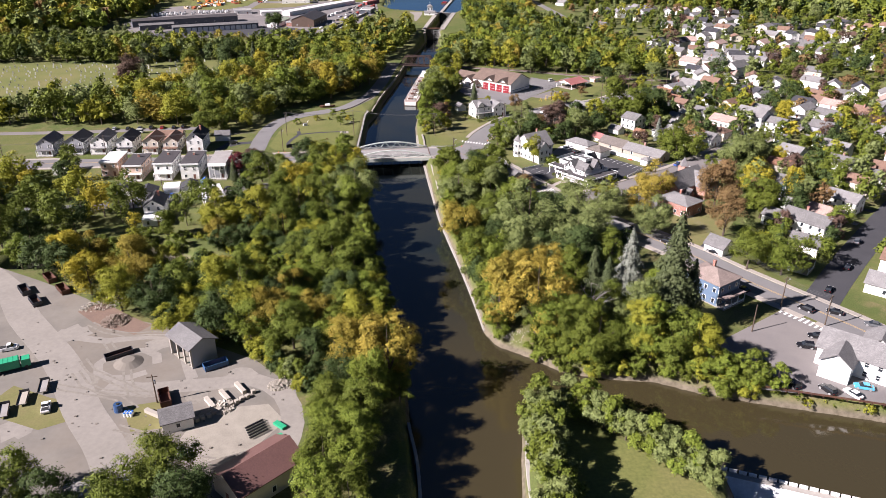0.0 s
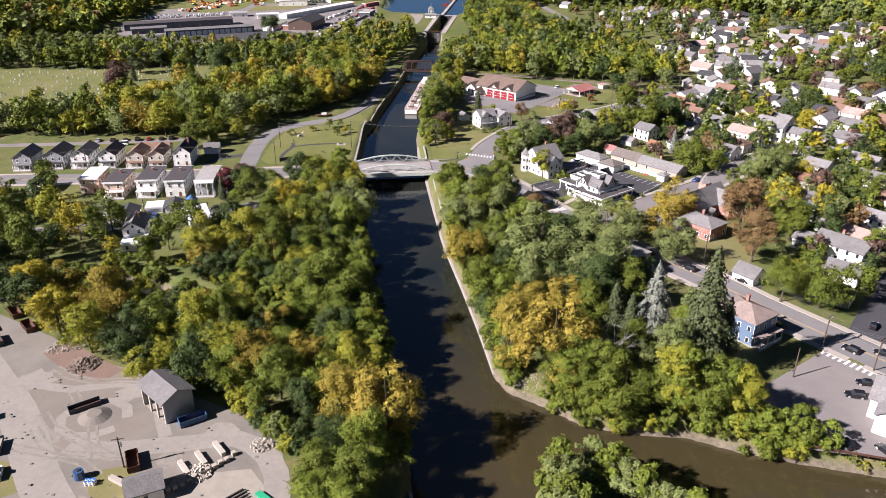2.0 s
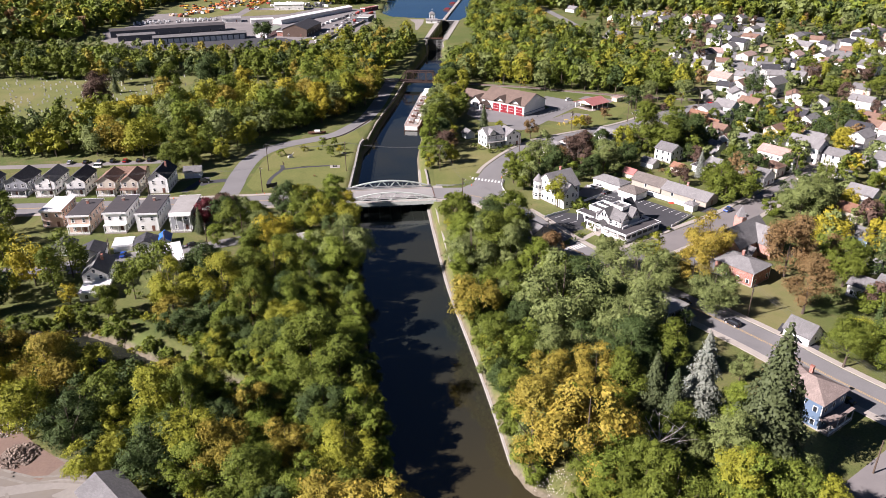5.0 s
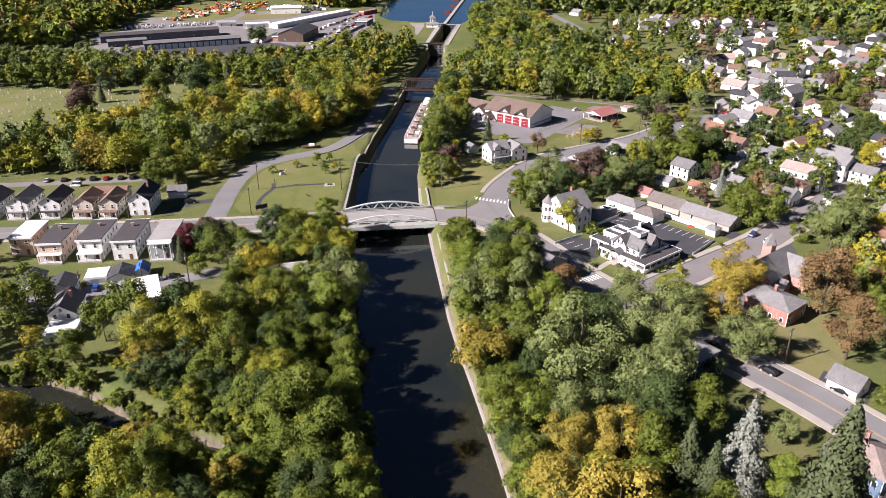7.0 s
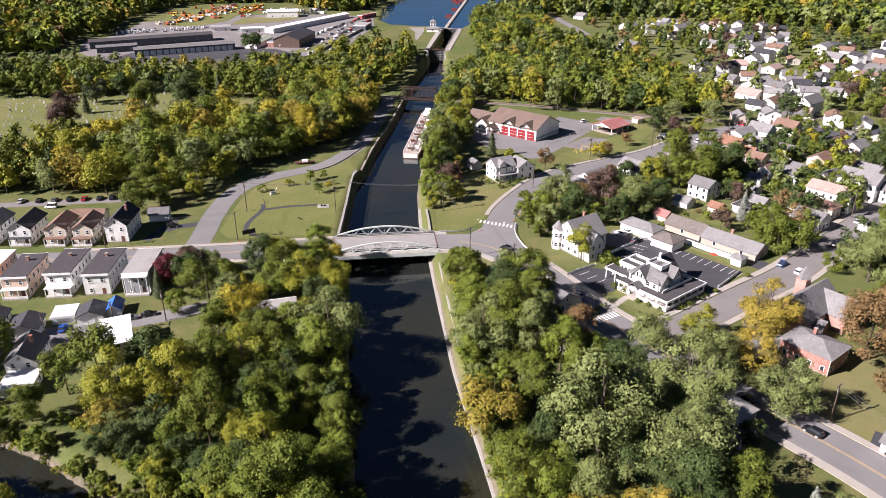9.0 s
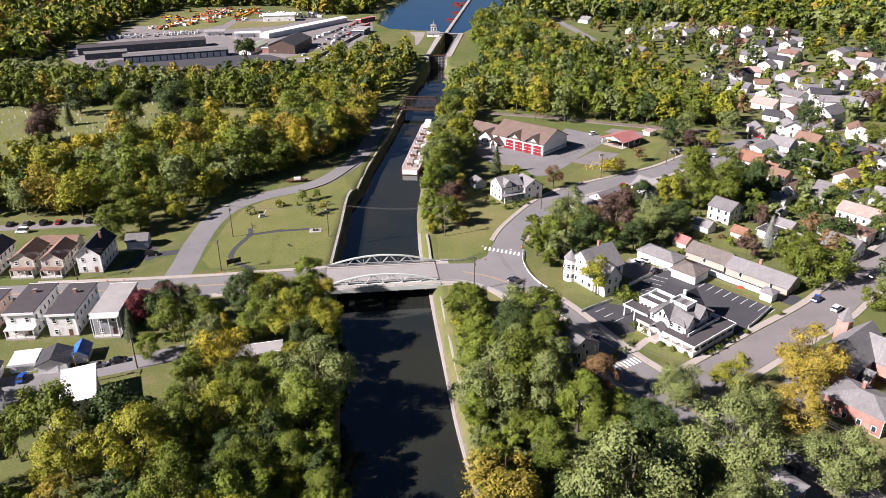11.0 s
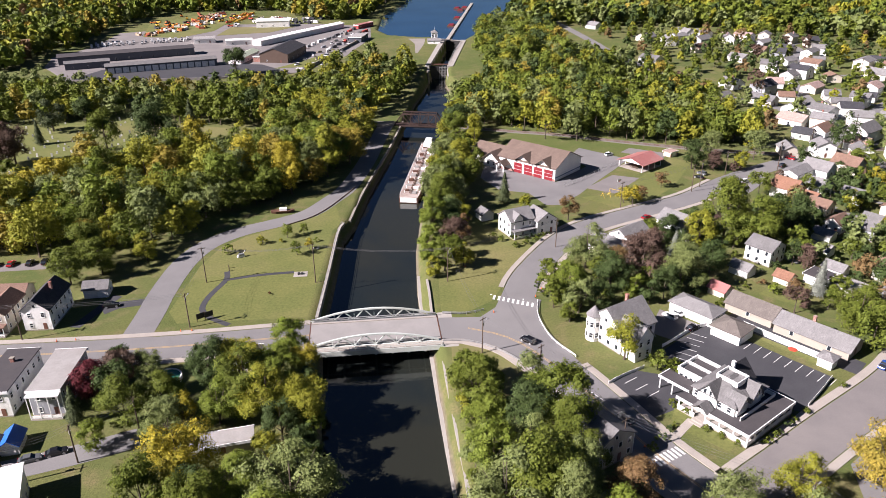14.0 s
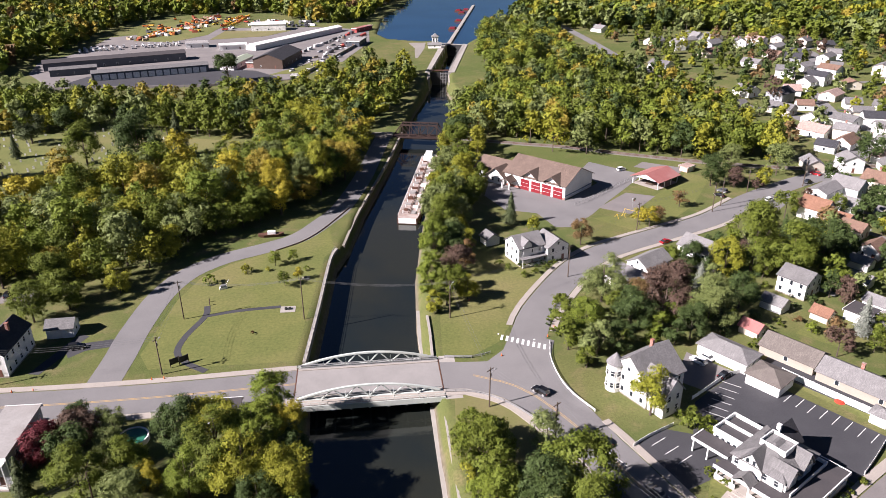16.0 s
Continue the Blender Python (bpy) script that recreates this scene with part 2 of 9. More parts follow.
STONEB = varied("pale_stone_block", (0.44, 0.40, 0.34), (0.30, 0.27, 0.23), 0.9)
GRAVE = varied("gravestone", (0.66, 0.65, 0.61), (0.36, 0.35, 0.33), 0.8)
BARK = mottled("bark", (0.11, 0.085, 0.065), (0.065, 0.05, 0.04), None, 0.8, 6.0, 0.95, 0.4, local=True)
PALEBARK = mottled("dead_bark", (0.36, 0.33, 0.31), (0.24, 0.22, 0.21), None, 0.8, 6.0, 0.95, 0.3, local=True)
FLOWER = mottled("red_flowers", (0.45, 0.03, 0.02), (0.30, 0.05, 0.02), None, 2.0, 9.0, 0.8, 0.4)
RUBBLE = varied("rubble", (0.32, 0.26, 0.21), (0.20, 0.15, 0.12), 0.95)

TINTS = {
    "green": ("leaves_green", (0.052, 0.078, 0.011), (0.154, 0.190, 0.029), (0.110, 0.130, 0.018)),
    "fresh": ("leaves_fresh_green", (0.074, 0.113, 0.014), (0.197, 0.245, 0.037), (0.144, 0.175, 0.024)),
    "lime": ("leaves_yellow_green", (0.114, 0.134, 0.014), (0.306, 0.312, 0.035), (0.227, 0.221, 0.025)),
    "yellow": ("leaves_yellow", (0.182, 0.163, 0.016), (0.473, 0.385, 0.039), (0.237, 0.219, 0.023)),
    "gold": ("leaves_gold", (0.160, 0.131, 0.020), (0.407, 0.305, 0.053), (0.193, 0.171, 0.027)),
    "olive": ("leaves_silvery_olive", (0.087, 0.111, 0.036), (0.218, 0.258, 0.091), (0.151, 0.179, 0.053)),
    "dark": ("leaves_dark_green", (0.028, 0.050, 0.014), (0.079, 0.113, 0.034), (0.055, 0.079, 0.023)),
    "rust": ("leaves_rust", (0.121, 0.072, 0.033), (0.254, 0.157, 0.070), (0.163, 0.116, 0.048)),
    "red": ("leaves_dark_red", (0.091, 0.016, 0.023), (0.218, 0.042, 0.058), (0.107, 0.036, 0.032)),
    "maroon": ("leaves_maroon", (0.064, 0.040, 0.033), (0.147, 0.093, 0.070), (0.102, 0.070, 0.048)),
    "spruce": ("needles_dark", (0.037, 0.052, 0.023), (0.097, 0.121, 0.053), (0.072, 0.086, 0.035)),
    "blue": ("needles_blue_grey", (0.121, 0.135, 0.113), (0.272, 0.290, 0.243), (0.194, 0.205, 0.163)),
}
LEAF = {k: foliage(*v) for k, v in TINTS.items()}
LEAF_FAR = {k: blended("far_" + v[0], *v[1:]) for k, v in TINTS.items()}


# ---- mesh helpers ----
class Shell:
    """Collects vertices and faces of one mesh."""

    def __init__(self):
        self.v, self.f = [], []

    def face(self, *pts):
        n = len(self.v)
        self.v += [tuple(p) for p in pts]
        self.f.append(tuple(range(n, n + len(pts))))
        return self

    def box(self, x0, x1, y0, y1, z0, z1):
        n = len(self.v)
        self.v += [(x, y, z) for z in (z0, z1) for x, y in ((x0, y0), (x1, y0), (x1, y1), (x0, y1))]
        self.f += [tuple(n + i for i in q) for q in ((3, 2, 1, 0), (4, 5, 6, 7), (0, 1, 5, 4), (1, 2, 6, 5), (2, 3, 7, 6), (3, 0, 4, 7))]
        return self

    def prism(self, poly, z0, z1):
        area = sum(a[0] * b[1] - b[0] * a[1] for a, b in zip(poly, poly[1:] + poly[:1]))
        poly = poly if area > 0 else poly[::-1]
        n, k = len(self.v), len(poly)
        self.v += [(x, y, z) for z in (z0, z1) for x, y in poly]
        self.f += [tuple(n + k + i for i in range(k)), tuple(n + k - 1 - i for i in range(k))]
        self.f += [(n + i, n + (i + 1) % k, n + k + (i + 1) % k, n + k + i) for i in range(k)]
        return self

    def tube(self, a, b, r0, r1=None, sides=6):
        a, b = Vector(a), Vector(b)
        r1 = r0 if r1 is None else r1
        ahead = (b - a).normalized()
        u = ahead.orthogonal().normalized()
        w = ahead.cross(u)
        n = len(self.v)
        for c, r in ((a, r0), (b, r1)):
            for i in range(sides):
                ang = 2 * math.pi * (i + 0.5) / sides
                self.v.append(tuple(c + u * (r * math.cos(ang)) + w * (r * math.sin(ang))))
        self.f += [(n + i, n + (i + 1) % sides, n + sides + (i + 1) % sides, n + sides + i) for i in range(sides)]
        self.f += [tuple(n + sides - 1 - i for i in range(sides)), tuple(n + sides + i for i in range(sides))]
        return self

    def beam(self, a, b, w, h):
        """A straight bar from a to b, w wide and h high."""
        a, b = Vector(a), Vector(b)
        ahead = (b - a).normalized()
        side = ahead.cross(Vector((0, 0, 1)))
        side = side.normalized() if side.length > 1e-4 else Vector((1, 0, 0))
        up = side.cross(ahead).normalized()
        n = len(self.v)
        for c in (a, b):
            for i, j in ((-1, -1), (1, -1), (1, 1), (-1, 1)):
                self.v.append(tuple(c + side * (i * w / 2) + up * (j * h / 2)))
        self.f += [tuple(n + i for i in q) for q in ((0, 1, 2, 3), (7, 6, 5, 4), (0, 4, 5, 1), (1, 5, 6, 2), (2, 6, 7, 3), (3, 7, 4, 0))]
        return self

    def path(self, pts, r, sides=4):
        """One unbroken round bar through the points."""
        pts = [Vector(p) for p in pts]
        n = len(self.v)
        for i, p in enumerate(pts):
            ahead = (pts[min(i + 1, len(pts) - 1)] - pts[max(i - 1, 0)]).normalized()
            u = ahead.cross(Vector((0.01, 0.02, 1))).normalized()
            w = ahead.cross(u)
            self.v += [tuple(p + u * (r * math.cos(k * 2 * math.pi / sides)) + w * (r * math.sin(k * 2 * math.pi / sides))) for k in range(sides)]
        for i in range(len(pts) - 1):
            a = n + i * sides
            self.f += [(a + k, a + (k + 1) % sides, a + sides + (k + 1) % sides, a + sides + k) for k in range(sides)]
        return self

    def mesh(self, name):
        me = bpy.data.meshes.new(name)
        me.from_pydata(self.v, [], self.f)
        me.update()
        return me


def big_mesh(name, verts, quads, material, smooth=False):
    """A mesh from arrays of vertices (n, 3) and faces (m, 3 or 4)."""
    me = bpy.data.meshes.new(name)
    me.vertices.add(len(verts))
    me.vertices.foreach_set("co", np.ascontiguousarray(verts, np.float32).ravel())
    me.loops.add(quads.size)
    me.loops.foreach_set("vertex_index", np.ascontiguousarray(quads, np.int32).ravel())
    me.polygons.add(len(quads))
    me.polygons.foreach_set("loop_start", np.arange(0, quads.size, quads.shape[1], dtype=np.int32))
    me.polygons.foreach_set("loop_total", np.full(len(quads), quads.shape[1], np.int32))
    if smooth:
        me.polygons.foreach_set("use_smooth", np.ones(len(quads), bool))
    me.update(calc_edges=True)
    me.materials.append(material)
    return me


def part(name, shape, material, parent, label="", at=None):
    """One mesh object under a thing or a part. shape: a Shell or a mesh."""
    me = shape.mesh(name) if isinstance(shape, Shell) else shape
    if material and not me.materials:
        me.materials.append(material)
    ob = new(name, me)
    ob.parent = parent
    if at is not None:
        ob.matrix_local = at
    return tagged(ob, label) if label else ob


def thing(name, m, label, category, group=""):
    """A top-level thing: an Empty at its base, at the pose m."""
    ob = new(name)
    ob.empty_display_size = 0.5
    ob.matrix_world = m
    return tagged(ob, label, category, group)


def solid(name, shape, material, label, category, group="", m=None, kind=""):
    """A thing or a piece of the setting that is one mesh."""
    me = shape.mesh(name) if isinstance(shape, Shell) else shape
    if not me.materials:
        me.materials.append(material)
    ob = new(name, me)
    if m is not None:
        ob.matrix_world = m
    return tagged(ob, label, category, group, kind)


def smooth_line(pts, step=4.0):
    """A curve through the points, sampled about every step metres."""
    p = np.array(pts, float)
    ext = np.vstack([2 * p[0] - p[1], p, 2 * p[-1] - p[-2]])
    out = []
    for i in range(1, len(ext) - 2):
        a, b, c, d = ext[i - 1 : i + 3]
        k = max(1, int(np.linalg.norm(c - b) / step))
        for s in np.arange(k) / k:
            out.append(0.5 * (2 * b + (c - a) * s + (2 * a - 5 * b + 4 * c - d) * s**2 + (3 * b - 3 * c + d - a) * s**3))
    out.append(p[-1])
    return np.array(out)


def offset_line(line, d):
    """The line shifted d metres to its left."""
    t = np.gradient(line[:, :2], axis=0)
    t /= np.linalg.norm(t, axis=1)[:, None]
    out = line.copy()
    out[:, 0] -= t[:, 1] * d
    out[:, 1] += t[:, 0] * d
    return out


def ribbon(line, left, right, z0, z1, ground=None):
    """A slab along the line between two offsets (positive: to its left), from z0 to z1 above the ground."""
    a, b = offset_line(line, left), offset_line(line, right)
    s = Shell()
    for p, q in zip(a, b):
        g = ground((p[0] + q[0]) / 2, (p[1] + q[1]) / 2) if ground else 0
        s.v += [(p[0], p[1], g + z1), (q[0], q[1], g + z1), (q[0], q[1], g + z0), (p[0], p[1], g + z0)]
    for i in range(len(a) - 1):
        n = 4 * i
        s.f += [(n + 1, n + 5, n + 4, n), (n + 1, n + 2, n + 6, n + 5), (n, n + 4, n + 7, n + 3)]
    n = 4 * (len(a) - 1)
    s.f += [(0, 3, 2, 1), (n, n + 1, n + 2, n + 3)]
    return s


# ---- the ground and the water ----
LOW, HIGH = -4.5, 3.6  # the canal's lower and upper levels
LEFT_BANK = [(-2, -300), (-1, 60), (-1.5, 112), (-4.5, 136), (-6.5, 160), (-13, 193), (-18, 220), (-22, 250), (-26, 285), (-29.5, 310), (-31, 327), (-32.3, 341), (-32.6, 370), (-33, 402), (-30, 416), (-27.5, 448), (-20.5, 503), (-16.5, 541), (-14.5, 566), (-10.5, 609), (-5, 645), (0, 694)]
RIGHT_BANK = [(13, 694), (12.5, 668), (20, 617), (17, 605), (8, 566), (4.5, 524), (-2.5, 440), (-4.5, 393), (-3.2, 354), (-1.5, 338), (0.6, 327), (2.6, 304), (4.6, 282), (7, 258), (12.2, 224), (15.6, 200), (18.3, 177), (21, 171), (29, 165.3), (37, 158), (48, 155), (60, 153.4), (70, 148.3), (81, 144.6), (90, 142.1), (110, 136.3), (170, 118), (300, 90)]
ISLAND = [(300, 60), (96, 108), (65, 117), (58, 121.5), (49, 129), (40, 136.5), (33.3, 143), (27, 142), (24, 137), (21, 112), (21, -300)]
CREEK = [(-140, 229), (-112, 234.5), (-98, 235), (-85, 229), (-75, 222), (-66, 217), (-47, 209), (-30, 199), (-28, 189), (-46, 195), (-66, 203), (-84, 206), (-102, 215), (-140, 214)]
UPPER = [(-49, 884), (-36, 850), (-12, 838), (12, 832), (14, 816), (29, 812), (36, 835), (50, 870), (74, 930), (112, 1080), (150, 1500), (-10, 1500), (-30, 1120), (-50, 990)]
TAIL = [(66, 121), (98, 111), (320, 62), (320, -100), (62, -100), (64, 104)]
LOCKPIT = [(0, 690), (13, 690), (28.5, 818), (15, 820)]


def signed(px, py, poly):
    """Signed distance from the points to a polygon's edge, negative inside."""
    p = np.array(poly, float)
    q = np.roll(p, -1, 0)
    best, inside = np.full(px.shape, 1e9), np.zeros(px.shape, bool)
    for (ax, ay), (bx, by) in zip(p, q):
        ex, ey = bx - ax, by - ay
        s = np.clip(((px - ax) * ex + (py - ay) * ey) / (ex * ex + ey * ey), 0, 1)
        best = np.minimum(best, np.hypot(px - ax - s * ex, py - ay - s * ey))
        cross = ((ay > py) != (by > py)) & (px < (bx - ax) * (py - ay) / (by - ay + 1e-12) + ax)
        inside ^= cross
    return np.where(inside, -best, best)


def ease(a, b, v):
    s = np.clip((v - a) / (b - a), 0, 1)
    return s * s * (3 - 2 * s)


CANAL = [(x, y) for x, y in LEFT_BANK] + RIGHT_BANK + ISLAND


def heights(x, y):
    """The ground's height: level fields, a rise towards the lock, banks down to the water."""
    x, y = np.asarray(x, float), np.asarray(y, float)
    base = 5.0 * ease(600, 692, y)
    base = base + 16 * ease(950, 1500, y) * ease(80, 500, np.abs(x - 20))
    low = np.minimum(signed(x, y, CANAL), signed(x, y, CREEK))
    walled = ((y > 318) & (y < 412) & (x < -15)) | ((y > 285) & (y < 362) & (x > -15) & (x < 30)) | ((y < 142) & (x < 45)) | ((y > 405) & (y < 705))
    width = np.where(walled, 1.5, 1.9)
    z = -6.8 + (base + 6.8) * ease(-1.6, 1, low / width)
    z = np.where(low < -1.6 * width, -6.8, z)
    up = np.minimum(signed(x, y, UPPER), signed(x, y, LOCKPIT))
    z = np.minimum(z, np.where(up < 3, 1.6 + (base - 1.6) * ease(-3, 3, up), z))
    z = np.where(signed(x, y, LOCKPIT) < -1.0, -6.8, z)
    t = signed(x, y, TAIL)
    return np.where(t < 3, np.minimum(z, -8.5 + 6.0 * ease(-2, 3, t)), z)


def gz(x, y):
    return float(heights(np.array([x]), np.array([y]))[0])


def spaced(core0, core1, step, far0, far1, grow=1.22):
    """Coordinates: even in the core, wider and wider towards the ends."""
    core = list(np.arange(core0, core1 + 0.01, step))
    s, v = step, core1
    while v < far1:
        s *= grow
        v += s
        core.append(v)
    s, v = step, core0
    while v > far0:
        s *= grow
        v -= s
        core.insert(0, v)
    return np.array(core)


gx, gy = spaced(-140, 130, 2.0, -4600, 4600), np.concatenate([spaced(96, 440, 2.0, -2500, 430)[:-1], spaced(444, 980, 4.0, 443.9, 4700)])
gy = np.unique(gy)
GX, GY = np.meshgrid(gx, gy)
GZ = heights(GX.ravel(), GY.ravel())
nx, ny = len(gx), len(gy)
idx = np.arange(nx * ny).reshape(ny, nx)
quads = np.stack([idx[:-1, :-1], idx[:-1, 1:], idx[1:, 1:], idx[1:, :-1]], -1).reshape(-1, 4)
ground = new("ground", big_mesh("ground", np.stack([GX.ravel(), GY.ravel(), GZ], -1), quads, GRASS, True))
tagged(ground, "grassy ground with worn dry patches and earthen canal banks", "ground", kind="structure")

solid("water", Shell().face((-400, -400, LOW), (62, -400, LOW), (62, 700, LOW), (-400, 700, LOW)).face((62, 121.2, LOW), (420, -19.8, LOW), (420, 700, LOW), (62, 700, LOW)), WATER, "dark green-brown still canal water", "water", kind="structure")
solid("water_2", Shell().face((-130, 812, HIGH), (170, 812, HIGH), (170, 1600, HIGH), (-130, 1600, HIGH)), POOL, "water of the pool above the lock with the sky's blue reflection in its colour", "water", kind="structure")

# ---- roads, lots and paths ----
MAIN_W = smooth_line([(-420, 310), (-250, 316), (-150, 321.5), (-100, 324.4), (-70, 327), (-43, 330.6), (-34, 331.8)])
MAIN_E = smooth_line([(1.5, 334.6), (10, 334.4), (17, 331.5), (24, 326), (33, 312.5), (41.5, 295), (48, 281), (60, 262), (73, 243), (88.7, 221), (99, 203.5), (110, 187), (119.5, 173), (136, 147), (165, 105)])
NORTH = smooth_line([(20, 334), (26, 352), (31, 366.5), (43, 388), (53, 401), (63, 409), (82, 420), (106, 434), (129, 454), (153, 471), (177, 486), (205, 512), (240, 548), (290, 600), (360, 690)])
PARK = smooth_line([(-82, 329), (-82.5, 345), (-83.4, 358), (-83, 379), (-79, 394), (-70, 405), (-58, 413), (-47.5, 422), (-40, 438), (-35.5, 451), (-30.5, 483), (-26.6, 528), (-24, 556)])
SIDE = smooth_line([(55.5, 263.5), (66, 271.5), (74.4, 277.4), (93, 290.5), (114.7, 305.6), (131, 320), (171.8, 356), (200.9, 378), (280, 440)])
BACK = smooth_line([(-66, 289.5), (-78, 284), (-95, 278), (-109, 274.5), (-127, 267), (-160, 262)])
CROSS = smooth_line([(112, 178), (122, 190), (134, 204), (152, 224), (190, 264), (260, 335)])
LANE = smooth_line([(-260, 368), (-190, 372), (-150, 376), (-122, 379)])
UPST = smooth_line([(170, 478), (215, 470), (260, 440), (300, 420)])
VILLA = smooth_line([(215, 520), (235, 600), (250, 660), (285, 720), (300, 770), (250, 800), (190, 790)])
VILLB = smooth_line([(250, 660), (320, 660), (420, 690)])
VILLC = smooth_line([(175, 640), (205, 585), (240, 548)])
VILLD = smooth_line([(128, 950), (136, 868), (142, 798), (146, 738), (156, 690), (176, 640)])
YARDRD = smooth_line([(-190, 250), (-133.4, 203), (-114, 180), (-94, 158), (-80, 138), (-68.5, 123.5), (-60, 108), (-50, 80)])


def road(name, line, width, z, material, label, category="road"):
    return solid(name, ribbon(line, width / 2, -width / 2, -0.3, z, gz_flat), material, label, category, kind="structure")


def gz_flat(x, y):
    """The ground without its banks."""
    return float(5.0 * ease(600, 692, np.array(y)))


road("road_1", MAIN_W, 11.5, 0.050, ASPHALT, "worn grey asphalt street with an orange centre line")
road("road_2", MAIN_E, 11.5, 0.056, ASPHALT, "worn grey asphalt street curving away from the bridge")
road("road_3", NORTH, 10.0, 0.044, ASPHALT, "worn grey asphalt side street uphill")
road("road_4", PARK, 8.4, 0.038, ASPHALT, "grey asphalt lane through the park")
road("road_5", SIDE, 10.5, 0.047, GREYLOT, "pale grey asphalt residential street")
road("road_6", BACK, 7.0, 0.041, ASPHALT, "narrow patched back street behind the houses")
road("road_7", CROSS, 10.0, 0.044, TARMAC, "freshly paved dark street at the crossing")
road("road_8", LANE, 5.5, 0.035, GREYLOT, "gravelly parking lane behind the house row")
road("road_9", UPST, 8.0, 0.036, ASPHALT, "asphalt street among houses")
road("road_10", VILLA, 8.0, 0.033, ASPHALT, "winding asphalt street of the far village")
road("road_11", VILLB, 7.0, 0.030, ASPHALT, "asphalt street of the far village")
road("road_12", VILLC, 7.0, 0.037, ASPHALT, "asphalt street at the wood's edge")

road("road_14", VILLD, 8.0, 0.031, ASPHALT, "asphalt street along the far wood")
junction = [(3, 340.2), (14, 340.5), (20.5, 348), (23, 356), (33, 350), (31, 343), (31.5, 334), (36, 322), (42, 307), (36, 303.5), (28.5, 314), (19, 324), (12, 328.6), (3, 328.9)]
solid("road_13", Shell().prism(junction, -0.3, 0.062), ASPHALT, "worn asphalt of the junction beside the bridge", "road", kind="structure")


def flat(name, poly, z, material, label, category, zb=-0.3):
    return solid(name, Shell().prism(poly, zb, z), material, label, category, kind="structure")


flat("lot_1", [(56, 306), (62, 322), (66, 325.5), (78.5, 335.6), (83.5, 328.5), (100.5, 308), (89, 297), (82, 292), (66, 297)], 0.030, TARMAC, "fresh blacktop parking lot with white bay lines", "parking lot")
flat("lot_16", [(43.6, 307.2), (51.5, 312.6), (62, 309), (58, 297), (50, 293)], 0.0312, TARMAC, "fresh blacktop entrance beside the porch", "parking lot")
flat("lot_2", [(60, 331), (67, 343.5), (76, 334), (66.5, 326)], 0.027, GREYLOT, "patched asphalt yard with parked cars", "parking lot")
flat("lot_3", [(82.5, 336.5), (88, 341), (112, 314), (107, 309)], 0.028, TARMAC, "dark asphalt driveway between fence and ranch houses", "driveway")
flat("lot_4", [(79.5, 143.8), (74.5, 157), (78, 163), (104.6, 181), (112, 172), (124, 160), (140, 140), (150, 124), (120, 133), (106, 138)], 0.032, GREYLOT, "broad pinkish-grey asphalt parking lot by the water", "parking lot")
flat("lot_5", [(22, 462), (25, 478), (41, 470.5), (54.5, 455), (72, 476), (66, 490), (74, 505), (94, 486), (83, 470), (70, 452), (62, 440), (52, 428), (46, 428), (41, 442), (29, 446)], 0.029, ASPHALT, "asphalt apron before the fire station", "parking lot")
flat("lot_6", [(66, 447), (81, 463.5), (92, 459), (77, 440)], 0.034, GREYLOT, "cracked asphalt ball court", "court")
flat("lot_7", [(-96, 345), (-100, 351), (-86.5, 354.5), (-86, 350.5), (-93, 348.5)], 0.026, TARMAC, "dark asphalt driveway", "driveway")
flat("lot_8", [(-103, 338), (-100, 337.6), (-95, 356), (-98, 357)], 0.0265, TARMAC, "narrow dark asphalt driveway", "driveway")
flat("lot_9", [(-116, 264), (-118, 278), (-98, 279), (-93, 270)], 0.024, ASPHALT, "patched asphalt before the garages", "driveway")
flat("lot_10", [(93, 222), (99, 229), (108, 222), (101, 213.5)], 0.026, TARMAC, "dark asphalt driveway beside a garage", "driveway")
flat("lot_11", [(-245, 655), (-150, 660), (-90, 676), (-66, 735), (-52, 830), (-58, 905), (-110, 925), (-200, 925), (-292, 870), (-284, 790), (-296, 742), (-282, 700)], 5.05, GREYLOT, "pale gravel and asphalt of the works yard", "yard", 3.0)
flat("lawn_12", [(-262, 846), (-226, 838), (-206, 880), (-208, 985), (-255, 1005), (-285, 930)], 5.14, LAWN, "green field among parked plant", "lawn", 3.0)
flat("lawn_13", [(-196, 850), (-150, 868), (-132, 905), (-196, 905)], 5.14, DRY, "dry grass beside the works road", "lawn", 3.0)
flat("lawn_14", [(-112, 690), (-76, 700), (-62, 735), (-86, 742), (-98, 715)], 5.13, LAWN, "grass bank below the workshop", "lawn", 3.0)
flat("lot_12", [(-244, 656), (-150, 661), (-98, 675), (-124, 706), (-150, 712), (-236, 690)], 5.10, TARMAC, "dark asphalt before the long depot", "yard", 3.0)
flat("lot_13", [(93, 497), (99, 504), (116, 494), (110, 486)], 0.026, GREYLOT, "gravel behind the pavilion", "yard")
flat("lot_14", [(100, 280), (96, 283), (88, 277), (84, 262), (92, 259)], 0.031, ASPHALT, "shaded asphalt beside the brick hall", "driveway")
flat("lot_15", [(129, 435), (140, 447), (151, 461), (141, 464), (122, 449)], 0.048, ASPHALT, "parking strip beside the street", "parking lot")

